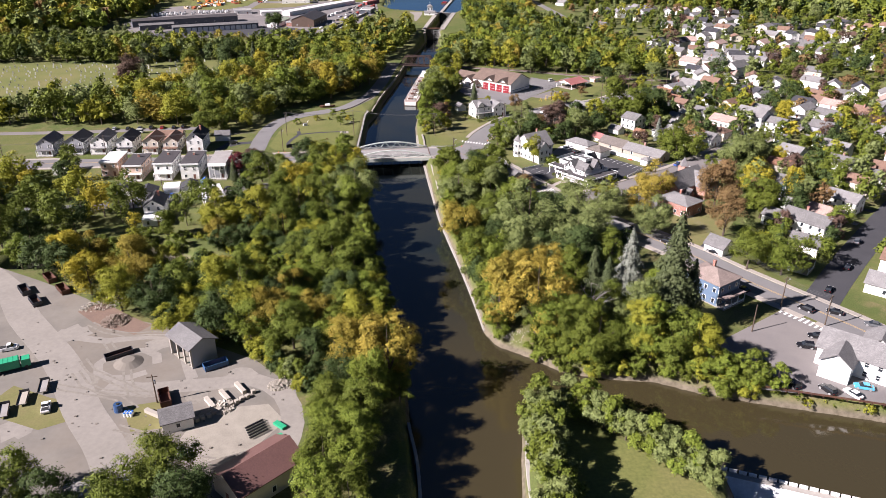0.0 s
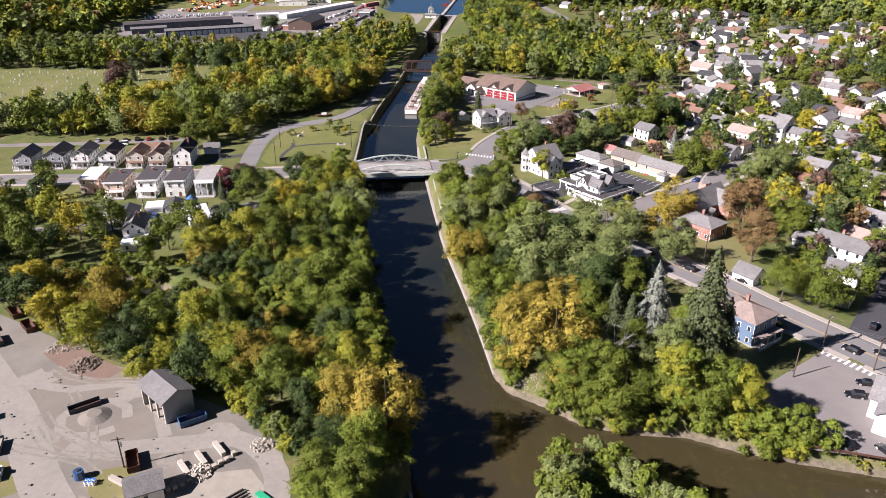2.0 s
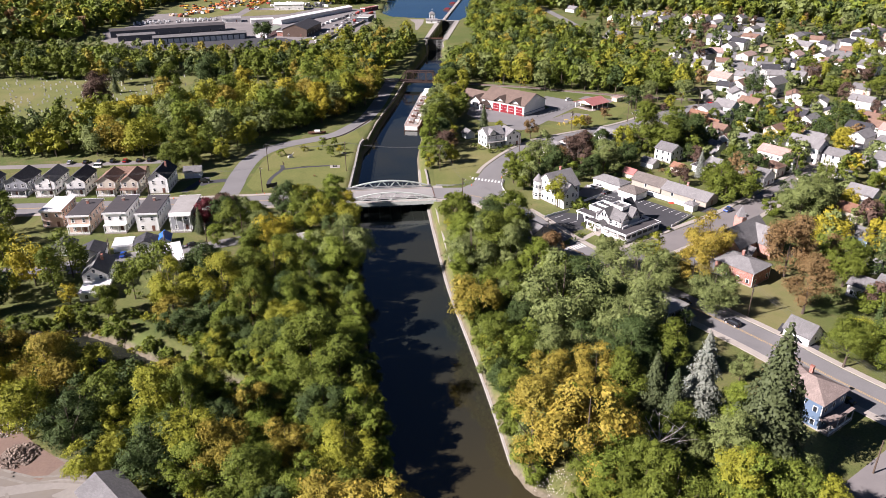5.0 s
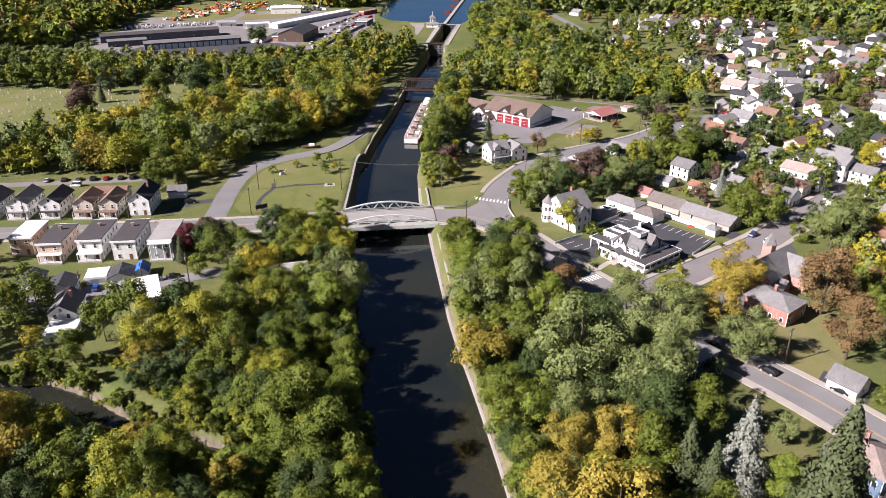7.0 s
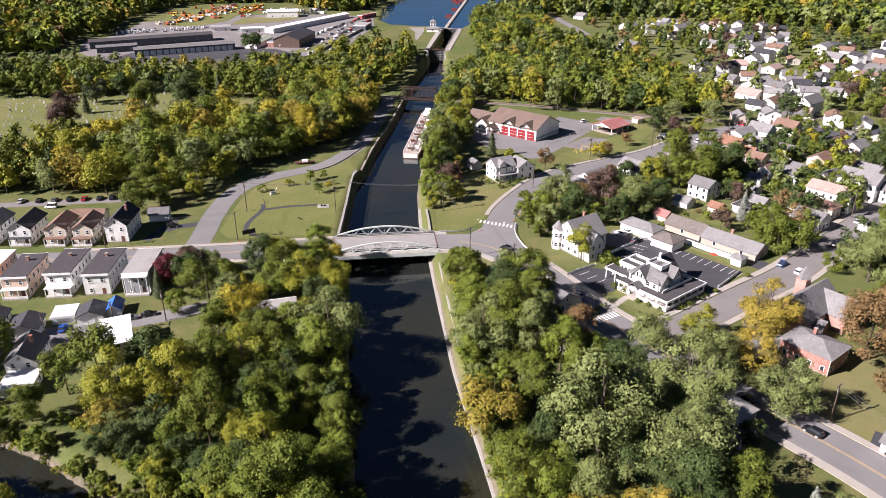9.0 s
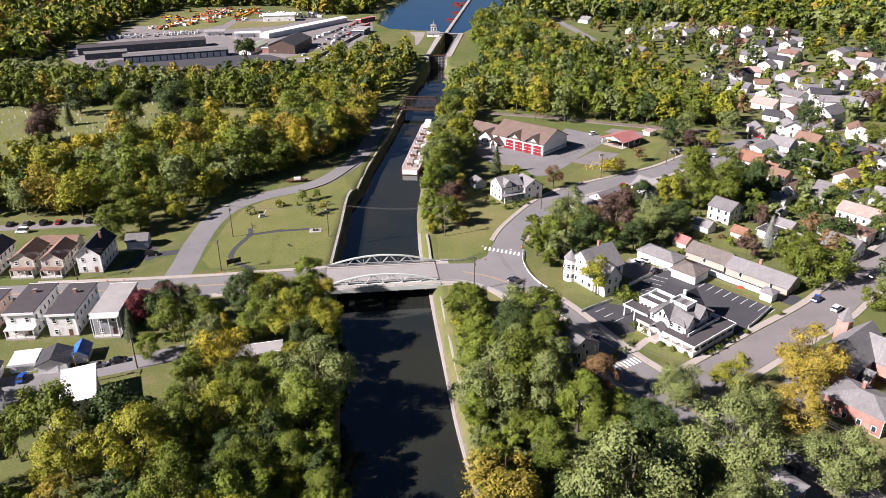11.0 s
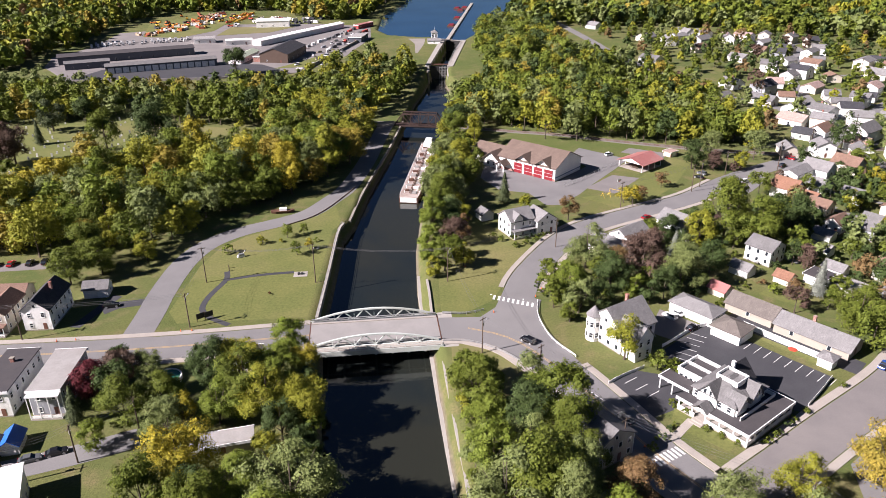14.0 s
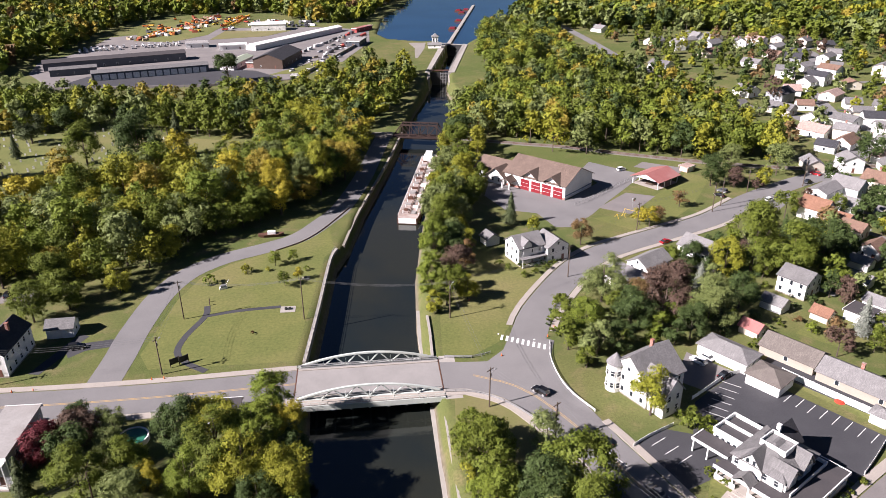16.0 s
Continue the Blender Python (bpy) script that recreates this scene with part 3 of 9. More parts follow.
yard = [(-190, 262), (-140, 214), (-120, 203), (-102, 192), (-88, 181), (-77, 177), (-60, 167), (-44, 158), (-31.5, 145), (-27.5, 130), (-29, 116), (-34, 100), (-60, 60), (-190, 60)]
flat("yard_1", yard, 0.020, DIRT, "rutted pale gravel yard with tyre tracks", "yard")
solid("yard_2", ribbon(YARDRD, 4.2, -4.2, -0.3, 0.036), PALE, "worn pale gravel drive across the yard", "road", kind="structure")
loop = smooth_line([(-78, 148), (-70, 146), (-60, 147), (-51, 148), (-42, 149), (-34, 143), (-30, 132), (-31, 118)])
solid("yard_3", ribbon(loop, 2.6, -2.6, -0.3, 0.030), PALE, "pale tyre-worn track past the sheds", "road", kind="structure")
ring_track = smooth_line([(-76.5 + 7.5 * math.cos(a / 10 * 6.283), 157 + 6.5 * math.sin(a / 10 * 6.283)) for a in range(10)])
solid("yard_7", ribbon(ring_track, 1.2, -1.2, -0.3, 0.028), PALE, "pale ring of tyre tracks", "road", kind="structure")
track_b = smooth_line([(-95, 170), (-86, 168), (-76, 170), (-67, 167), (-58, 150)])
solid("yard_8", ribbon(track_b, 1.4, -1.4, -0.3, 0.024), PALE, "pale tyre tracks towards the shed", "road", kind="structure")
flat("yard_9", [(-96, 190), (-86, 182), (-77, 176), (-80, 171), (-92, 176), (-101, 184)], 0.022, mottled("reddish_earth", (0.20, 0.135, 0.10), (0.15, 0.105, 0.085), None, 0.3, 2.0, 0.95, 0.4), "reddish bare earth by the rubble", "earth")
flat("yard_4", [(-52, 137.5), (-37, 139.5), (-32, 133), (-37, 124), (-48, 119), (-55, 123)], 0.026, OLDCONC, "stained concrete slab with broken edges", "slab")
flat("yard_5", [(-71, 139), (-63, 141), (-58, 136), (-59, 131), (-66, 130)], 0.033, DRY, "weedy dry grass patch in the yard", "grass")
flat("yard_6", [(-101, 148), (-90, 143), (-80, 140), (-78, 136), (-87, 131), (-104, 138)], 0.031, DRY, "weedy dry grass strip in the yard", "grass")

# Lawns, greener or drier than the ground round them.
flat("lawn_1", [(-36.3, 342), (-36.5, 405), (-34, 412), (-38, 430), (-45, 420), (-56, 409), (-67, 400.5), (-74, 391), (-77, 376), (-77.5, 346), (-73, 339)], 0.012, LAWN, "mown park lawn with dry worn patches", "lawn")
flat("lawn_2", [(2.5, 344), (10.5, 343.5), (18, 350), (25, 366), (36, 386), (33, 398), (15, 392), (2, 372)], 0.012, LAWN, "mown lawn with dry patches beside the canal", "lawn")
flat("lawn_3", [(5, 312), (5, 326.5), (12, 326), (22, 318.5), (31, 303), (20, 300)], 0.012, DRY, "dry lawn below the bridge", "lawn")
flat("lawn_4", [(26.5, 96), (28.5, 131), (34, 134), (57, 112), (60, 96)], 0.012, LAWN, "mown green lawn on the island", "lawn")
flat("lawn_5", [(85, 241), (98, 222), (110, 238), (122, 256), (104, 266), (96, 254)], 0.012, DRY, "dry sunlit lawn beside the brick hall", "lawn")
flat("lawn_6", [(54, 291), (64, 281.5), (69, 286), (58, 299.5)], 0.035, LAWN, "striped green lawn before the porch", "lawn")
flat("lawn_7", [(87, 329.5), (101, 311.5), (104.5, 314.5), (91, 332)], 0.022, LAWN, "grass strip along a white fence", "lawn")
flat("lawn_9", [(62, 436), (75, 441), (92, 460), (105, 474), (114, 488), (122, 480), (104, 448), (86, 428), (74, 424)], 0.016, LAWN, "mown playground grass", "lawn")
flat("lawn_10", [(100, 352), (112, 362), (122, 350), (110, 343)], 0.014, LAWN, "green back garden lawn", "lawn")
flat("lawn_11", [(68, 176), (64, 192), (70, 200), (84, 190), (90, 180), (78, 166)], 0.016, LAWN, "mown corner lawn", "lawn")

PATH_A = smooth_line([(-58, 338), (-64.8, 342.5), (-68.2, 347.3), (-68.3, 355), (-65.9, 366), (-67, 372)], 2)
PATH_B = smooth_line([(-65.9, 366), (-56.3, 369.1), (-45, 371)], 2)
solid("footpath_1", ribbon(PATH_A, 0.9, -0.9, -0.2, 0.036), TARMAC, "narrow dark asphalt footpath curving over the lawn", "path", kind="structure")
solid("footpath_2", ribbon(PATH_B, 0.8, -0.8, -0.2, 0.042), TARMAC, "narrow dark asphalt footpath to the plaque", "path", kind="structure")
solid("pavement_1", ribbon(smooth_line([(53, 285.9), (56.5, 289.6), (59.4, 292.4)]), 1, -1, -0.2, 0.06), PAVING, "concrete walk to the porch", "path", kind="structure")

# Kerbs with pavements: real steps beside the streets.
WALKS = [(MAIN_W, 6.0, 8.0, 0, 62), (MAIN_W, 6.0, 8.0, 72, 200), (MAIN_W, -6.0, -8.2, 0, 200), (MAIN_E, -6.0, -8.4, 0, 44), (MAIN_E, -6.0, -8.0, 44, 200),
         (MAIN_E, 6.0, 8.0, 9, 24), (MAIN_E, 6.0, 8.0, 27, 200), (NORTH, 5.3, 7.0, 5, 38), (NORTH, -5.3, -7.2, 5, 34), (SIDE, 5.5, 7.6, 2, 200), (SIDE, -5.5, -7.4, 2, 200)]
for n, (line, a, b, i, j) in enumerate(WALKS):
    solid(f"pavement_{n + 2}", ribbon(line[i:j], a, b, -0.2, 0.17), PAVING, "raised concrete sidewalk with a kerb", "sidewalk", kind="structure")

# Road paint.
for n, (line, i, j) in enumerate([(MAIN_W, 0, 200), (MAIN_E, 2, 200)]):
    for d in (0.14, -0.30):
        solid(f"centre_line_{n + 1}", ribbon(line[i:j], d + 0.16, d, 0.05, 0.070), PAINTY, "worn orange centre line", "road marking", kind="structure")


def stripes(name, a, b, count, length, width, z, label, along=0.0):
    """Painted bars spread from a to b, each at right angles to that way."""
    a, b = Vector((*a, 0)), Vector((*b, 0))
    u = (b - a).normalized()
    v = Vector((-u.y, u.x, 0))
    v = (v + u * along).normalized()
    s = Shell()
    for k in range(count):
        c = a.lerp(b, k / max(1, count - 1))
        p = [c + u * (i * width / 2) + v * (j * length) for i, j in ((-1, 0), (1, 0), (1, 1), (-1, 1))]
        s.prism([(q.x, q.y) for q in p], z - 0.02, z)
    return solid(name, s, PAINTW, label, "road marking", kind="structure")


stripes("crosswalk_1", (18.6, 350.8), (29.6, 345.8), 9, 2.6, 0.7, 0.072, "worn white crosswalk bars", -0.2)
stripes("crosswalk_2", (48, 277.5), (55, 281.5), 8, 2.8, 0.6, 0.076, "white crosswalk bars")
stripes("crosswalk_3", (103, 179.5), (110, 169.5), 9, 2.8, 0.7, 0.076, "white crosswalk bars")
stripes("stop_line_1", (18, 353.6), (27.5, 350.4), 2, 0.5, 0.5, 0.072, "white stop line")
stripes("bay_lines_1", (100.6, 307.2), (86.4, 324.4), 9, 4.4, 0.16, 0.036, "white parking bay lines")
stripes("bay_lines_2", (66.8, 316.0), (75.2, 327.4), 6, 4.6, 0.16, 0.036, "white parking bay lines")
stripes("bay_lines_3", (47.5, 307), (51.5, 301.2), 3, 4.4, 0.16, 0.036, "white parking bay lines")
stripes("lane_line_1", (47, 291), (39, 303), 2, 0.2, 6.0, 0.072, "white turning lane line")


# ---- canal walls and the road bridge ----
def wall_along(name, pts, thick, z0, z1, material, label, step=3.0):
    line = smooth_line(pts, step)
    return solid(name, ribbon(line, thick / 2, -thick / 2, z0, z1), material, label, "wall", kind="structure")


wall_along("canal_wall_1", [(-33.4, 341), (-33.7, 370), (-34.2, 402), (-33.0, 411)], 0.9, -6, 0.55, CONCRETE, "pale concrete canal wall along the park")
wall_along("canal_wall_2", [(-31.2, 415), (-28.4, 448), (-21.3, 503), (-17.2, 541), (-15.4, 560)], 0.9, -6, -0.25, OLDCONC, "low stained concrete quay wall")
wall_along("canal_wall_3", [(2.2, 326.5), (4.0, 304), (6.0, 282), (7.2, 268)], 0.8, -6, -0.6, CONCRETE, "pale concrete retaining wall below the bridge")
wall_along("canal_wall_4", [(-0.3, 327), (1.7, 304), (3.8, 282), (6.2, 258), (11.4, 224), (14.8, 200), (17.5, 178)], 1.3, -6.2, -3.9, CONCRETE, "pale concrete toe ledge along the water")
wall_along("canal_wall_5", [(-1.9, 341.5), (-3.6, 356), (-4.4, 372)], 1.0, -6, -2.6, CONCRETE, "pale concrete ledge beside the canal")
wall_along("canal_wall_6", [(-0.2, 343), (-0.9, 356), (-1.6, 364)], 0.7, -6, 0.5, CONCRETE, "pale concrete wing wall of the bridge")
wall_along("canal_wall_7", [(-0.6, 60), (-1.0, 112), (-3.8, 134)], 0.7, -6, -1.6, CONCRETE, "grey concrete edge of the canal")
wall_along("canal_wall_8", [(21.6, 60), (21.6, 112), (24.4, 137)], 0.8, -6, -1.2, CONCRETE, "grey concrete edge of the island")

AX = (Vector((1.6, 334.9, 0)) - Vector((-33.8, 331.6, 0)))
SPAN, TURN = AX.length, math.degrees(math.atan2(AX.y, AX.x))
bridge = thing("road_bridge", pose(-33.8, 331.6, 0, 0, 0, TURN), "pale green steel pony truss bridge with curved top chords", "bridge")
part("deck", Shell().box(-0.4, SPAN + 0.4, -6.4, 6.9, -0.55, 0.10), DECK, bridge, "pale concrete deck")
part("sidewalk", Shell().box(-0.4, SPAN + 0.4, -9.6, -7.3, -0.25, 0.30), PAVING, bridge)
part("kerb", Shell().box(0, SPAN, 5.6, 6.0, 0.1, 0.32), PAVING, bridge)
part("kerb", Shell().box(0, SPAN, -6.0, -5.6, 0.1, 0.32), PAVING, bridge)
part("fascia", Shell().box(-0.4, SPAN + 0.4, -9.8, -9.6, -1.0, 0.42), STEELW, bridge)
part("fascia", Shell().box(-0.4, SPAN + 0.4, 7.5, 7.7, -0.9, 0.2), STEELW, bridge)
for i in range(9):
    part("floor_beam", Shell().box(i * SPAN / 8 - 0.25, i * SPAN / 8 + 0.25, -9.5, 7.4, -1.5, -0.56), STEELW, bridge)


def truss(y, rise):
    bays = 12
    xs = [0.6 + (SPAN - 1.2) * i / bays for i in range(bays + 1)]
    tops = [0.55 + rise * (1 - ((2 * i / bays - 1) ** 2)) for i in range(bays + 1)]
    chord = Shell()
    for i, (a, za) in enumerate(zip(xs, tops)):
        chord.v += [(a, y - 0.28, za - 0.21), (a, y + 0.28, za - 0.21), (a, y + 0.28, za + 0.21), (a, y - 0.28, za + 0.21)]
        if i:
            n = 4 * i - 4
            chord.f += [(n + k, n + (k + 1) % 4, n + 4 + (k + 1) % 4, n + 4 + k) for k in range(4)]
    chord.f += [(3, 2, 1, 0), tuple(4 * bays + k for k in range(4))]
    part("top_chord", chord, STEELW, bridge)
    part("bottom_chord", Shell().box(0, SPAN, y - 0.28, y + 0.28, -0.4, 0.26), STEELW, bridge)
    for i in range(1, bays):
        if i % 2:
            part("diagonal", Shell().beam((xs[i], y, tops[i]), (xs[i - 1] if i > 1 else xs[0] + 1.4, y, 0.2), 0.26, 0.26), STEELW, bridge)
            part("diagonal", Shell().beam((xs[i], y, tops[i]), (xs[i + 1] if i < bays - 1 else xs[bays] - 1.4, y, 0.2), 0.26, 0.26), STEELW, bridge)
    part("inner_rail", Shell().box(0, SPAN, y + (-0.5 if y > 0 else 0.4), y + (-0.4 if y > 0 else 0.5), 0.95, 1.2), GALV, bridge)
    part("inner_rail", Shell().box(0, SPAN, y + (-0.5 if y > 0 else 0.4), y + (-0.4 if y > 0 else 0.5), 0.5, 0.65), GALV, bridge)


truss(-6.9, 2.9)
truss(7.2, 2.9)
rail = Shell().box(-0.4, SPAN + 0.4, -9.66, -9.58, 1.30, 1.38).box(-0.4, SPAN + 0.4, -9.65, -9.59, 0.85, 0.9)
part("handrail", rail, STEELW, bridge)
for i in range(19):
    part("rail_post", Shell().box(i * SPAN / 18 - 0.05, i * SPAN / 18 + 0.05, -9.67, -9.57, 0.3, 1.34), STEELW, bridge)
for x in (-0.4, SPAN + 0.1):
    part("joint", Shell().box(x, x + 0.3, -6.3, 6.8, 0.08, 0.115), RUST, bridge, "dark expansion joint")
for i in (2, 4, 6, 8, 10):
    for y, s in ((-6.9, -1), (7.2, 1)):
        part("outrigger", Shell().beam((0.6 + (SPAN - 1.2) * i / 12, y, 2.2), (0.6 + (SPAN - 1.2) * i / 12, y + s * 1.1, 0.0), 0.14, 0.14), STEELW, bridge)
M_BR = pose(-33.8, 331.6, 0, 0, 0, TURN)
solid("abutment_1", Shell().box(-5.0, -0.45, -10.2, 8.4, -7, 0.02), OLDCONC, "stained concrete bridge abutment", "abutment", m=M_BR, kind="structure")
solid("abutment_2", Shell().box(SPAN + 0.45, SPAN + 4.6, -10.2, 8.4, -7, 0.02), CONCRETE, "pale concrete bridge abutment", "abutment", m=M_BR, kind="structure")

# ---- trees ----
rng = np.random.default_rng(7)


def leaves(centres, normals, size, spread=0.55, gen=rng, grow=1.0):
    """Leaf sprays: a pointed blade for each centre, facing roughly along its normal."""
    n = len(centres)
    nor = normals + gen.normal(0, spread, (n, 3))
    nor /= np.linalg.norm(nor, axis=1)[:, None] + 1e-9
    ref = gen.normal(0, 1, (n, 3))
    u = np.cross(nor, ref)
    u /= np.linalg.norm(u, axis=1)[:, None] + 1e-9
    w = np.cross(nor, u)
    s = size * gen.uniform(0.6, 1.3, (n, 1)) * grow
    a = centres + u * s - nor * s * gen.uniform(0, 0.4, (n, 1))
    b = centres - u * s * gen.uniform(0.3, 0.7, (n, 1)) + w * s * gen.uniform(0.6, 1.0, (n, 1))
    c = centres - u * s * gen.uniform(0.3, 0.7, (n, 1)) - w * s * gen.uniform(0.6, 1.0, (n, 1))
    verts = np.stack([a, b, c], 1).reshape(-1, 3)
    return verts, np.arange(3 * n).reshape(-1, 3)


def crown_points(seed, height, radius, base, count, lobes, per=22, core=2.4):
    """Points and outward ways of a crown: uneven boughs, each of many small tufts of leaves."""
    g = np.random.default_rng(seed)
    mid, tall = (base + height) / 2, (height - base) / 2
    ways = g.normal(0, 1, (lobes, 3))
    ways[:, 2] = np.abs(ways[:, 2]) * 1.25 - 0.72
    ways /= np.linalg.norm(ways, axis=1)[:, None]
    size = radius * g.uniform(0.18, 0.42, lobes) * (1.0 if lobes > 16 else 1.2)
    share = size**2 / (size**2).sum()
    squash = g.uniform(0.82, 1.12, 2)
    pts, nor, big = [], [], []
    for w, r, f in zip(ways, size, share):
        c = np.array([w[0] * squash[0] * (radius - r * 0.85), w[1] * squash[1] * (radius - r * 0.85), mid + w[2] * (tall - r * 0.7)])
        c[:2] *= g.uniform(0.5, 1.2)
        k = max(3, int(count * f / per))
        d = g.normal(0, 1, (k * 3, 3))
        d /= np.linalg.norm(d, axis=1)[:, None]
        d = d[d @ np.array([w[0] * 0.6, w[1] * 0.6, 0.55 + 0.3 * w[2]]) > g.uniform(-0.7, 0.2, k * 3)][:k]
        tuft = c + d * r * g.uniform(0.8, 1.14, (len(d), 1)) * np.array([1, 1, 0.9])
        spread = min(0.5, radius * 0.075) * g.uniform(0.6, 1.3, (len(d), 1, 1))
        leaf = tuft[:, None, :] + g.normal(0, 1, (len(d), per, 3)) * spread * np.array([1, 1, 0.6])
        leaf[:, :, 2] -= 0.25 * np.hypot(leaf[:, :, 0] - tuft[:, None, 0], leaf[:, :, 1] - tuft[:, None, 1])
        pts.append(leaf.reshape(-1, 3))
        nor.append(np.repeat(d + np.array([0, 0, 0.22]), per, 0))
        big.append(np.ones((len(pts[-1]), 1)))
        # The bough's dense inside: fewer, broader sprays.
        m = max(4, int(k * 0.9) if per > 10 else k // 2)
        e = g.normal(0, 1, (m, 3))
        e /= np.linalg.norm(e, axis=1)[:, None]
        pts.append(c + e * r * g.uniform(0.25, 0.62, (m, 1)))
        nor.append(e + np.array([0, 0, 0.2]))
        big.append(np.full((m, 1), core))
    p, q = np.concatenate(pts), np.concatenate(nor)
    p[:, 2] = np.maximum(p[:, 2], 0.05)
    return p, q, np.concatenate(big)


def conifer_points(seed, height, radius, count):
    g = np.random.default_rng(seed)
    h = height * (1 - np.sqrt(g.uniform(0, 1, count)) * 0.93)
    tier = np.floor(h / (height / 11)) + 1
    droop = (h * 11 / height) % 1.0
    ang = g.uniform(0, 2 * np.pi, count)
    bough = 0.78 + 0.22 * np.sin(ang * 4 + tier * 2.3)
    r = radius * (1 - h / height) ** 0.85 * (1.12 - 0.42 * droop) * bough * g.uniform(0.35, 1.12, count) + 0.12
    p = np.stack([r * np.cos(ang), r * np.sin(ang), h], 1)
    q = np.stack([np.cos(ang) * 0.8, np.sin(ang) * 0.8, np.full(count, 0.55)], 1)
    return p, q


def trunk_shell(seed, height, base, radius, thick):
    """A tapered trunk that forks into limbs."""
    g = np.random.default_rng(seed + 99)
    s = Shell()
    fork = base + (height - base) * 0.28
    bend = Vector((g.uniform(-0.4, 0.4), g.uniform(-0.4, 0.4), 0))
    s.tube((0, 0, -0.5), bend * 0.5 + Vector((0, 0, fork * 0.5)), thick * 1.25, thick * 0.9, 7)
    s.tube(bend * 0.5 + Vector((0, 0, fork * 0.5)), bend + Vector((0, 0, fork)), thick * 0.9, thick * 0.7, 7)
    for i in range(5):
        a = i * 1.257 + g.uniform(-0.4, 0.4)
        start = bend + Vector((0, 0, fork * g.uniform(0.62, 1.0)))
        end = Vector((math.cos(a) * radius * 0.6, math.sin(a) * radius * 0.6, base + (height - base) * g.uniform(0.45, 0.75)))
        s.tube(start, end, thick * 0.42, thick * 0.12, 5)
    s.tube(bend + Vector((0, 0, fork)), Vector((0, 0, height * 0.88)), thick * 0.6, thick * 0.1, 6)
    return s


FORMS = {
    # name: height, crown radius, crown base, leaf sprays, boughs, spray size
    "oak": (16.5, 7.2, 0.6, 13500, 24, 0.215),
    "maple": (18.5, 6.4, 0.6, 13000, 24, 0.215),
    "tall": (21.5, 5.6, 0.4, 13000, 26, 0.21),
    "round": (13.0, 5.6, 0.5, 9500, 19, 0.205),
    "loose": (15.0, 6.0, 1.5, 7500, 17, 0.215),
    "small": (7.5, 3.1, 0.6, 2800, 14, 0.17),
    "bush": (3.4, 2.2, 0.1, 1200, 9, 0.16),
    "shrub": (1.5, 0.95, 0.0, 260, 4, 0.14),
    "hedge": (8.6, 3.5, 0.0, 5200, 17, 0.20),
    "spruce": (21.0, 5.8, 0.0, 12000, 0, 0.27),
    "fir": (13.5, 3.5, 0.0, 5500, 0, 0.22),
}
CROWNS, TRUNKS, PROTO, CLUMPS = {}, {}, {}, {}
for k, (form, (h, r, b0, cnt, lob, size)) in enumerate(FORMS.items()):
    variants = 4 if form in ("oak", "maple", "tall", "round") else 2
    for v in range(variants):
        seed = 100 * k + v
        if lob:
            p, q, grow = crown_points(seed, h, r, b0, cnt, lob)
        else:
            p, q = conifer_points(seed, h, r, cnt)
            grow = np.ones((len(p), 1))
        CLUMPS[form, v] = (p, q, size, grow)
        vv, qq = leaves(p, q, size, 0.28 if lob else 0.3, np.random.default_rng(seed), grow)
        CROWNS[form, v] = big_mesh("crown", vv, qq, LEAF["green"])
        TRUNKS[form, v] = trunk_shell(seed, h, b0 + 0.2, r, 0.02 * h).mesh("trunk") if lob else Shell().tube((0, 0, -0.5), (0, 0, h * 0.95), 0.016 * h, 0.02, 7).mesh("trunk")
        TRUNKS[form, v].materials.append(BARK)

LOOK = {
    "green": "green leafy", "fresh": "fresh bright-green", "lime": "yellow-green early-autumn", "yellow": "yellow autumn", "gold": "golden-orange autumn", "olive": "silvery olive-green",
    "dark": "dark green", "rust": "rust-brown autumn", "red": "dark red", "maroon": "maroon-leaved", "spruce": "dark green needled", "blue": "blue-grey needled",
}
SHAPE = {"oak": "tree with broad spreading crown", "maple": "tree with tall full crown", "tall": "tree with high narrow crown", "round": "round-headed tree", "loose": "open-crowned tree",
         "small": "small ornamental tree", "bush": "dense bush", "hedge": "tall dense bush", "shrub": "low clipped shrub", "spruce": "tall drooping spruce", "fir": "slender conical fir"}
PLACE = {"bank": "on wooded canal bank", "point": "on wooded point", "park": "at park wood", "town": "beside houses", "lawn": "on mown grass", "island": "on island bank", "wood": "in mixed wood"}
GROUPS = {"bank": "trees of the canal bank", "point": "trees on the point", "park": "trees of the park wood", "town": "garden trees", "lawn": "lawn trees", "island": "island trees", "wood": "trees of the mixed wood"}
PLACED = []


def tree(form, colour, x, y, s=1.0, where="wood", tall=1.0):
    """One tree; s scales it, tall stretches its height."""
    v = int(rng.integers(0, 4 if (form, 3) in CROWNS else 2))
    m = pose(x, y, gz(x, y) - 0.05, 0, 0, float(rng.uniform(0, 360))) @ Matrix.Diagonal((s, s, s * tall, 1))
    PLACED.append((x, y))
    key = (form, v, colour, where)
    if key in PROTO:
        k = PROTO[key].scale
        return copy_thing(PROTO[key], m @ Matrix.Diagonal((1 / k[0], 1 / k[1], 1 / k[2], 1)))
    name = "bush" if form in ("bush", "shrub") else "tall_bush" if form == "hedge" else "conifer" if form in ("spruce", "fir") else "tree"
    ob = thing(name, pose(0, 0, 0), f"{LOOK[colour]} {SHAPE[form]} {PLACE[where]}", "bush" if "bush" in name else "tree", GROUPS[where])
    crown = part("crown", CROWNS[form, v], None, ob)
    crown.material_slots[0].link = "OBJECT"
    crown.material_slots[0].material = LEAF[colour]
    part("trunk", TRUNKS[form, v], None, ob)
    ob.matrix_basis = m
    PROTO[key] = ob
    return ob


def inside(x, y, poly):
    return signed(np.array([x]), np.array([y]), poly)[0] < 0


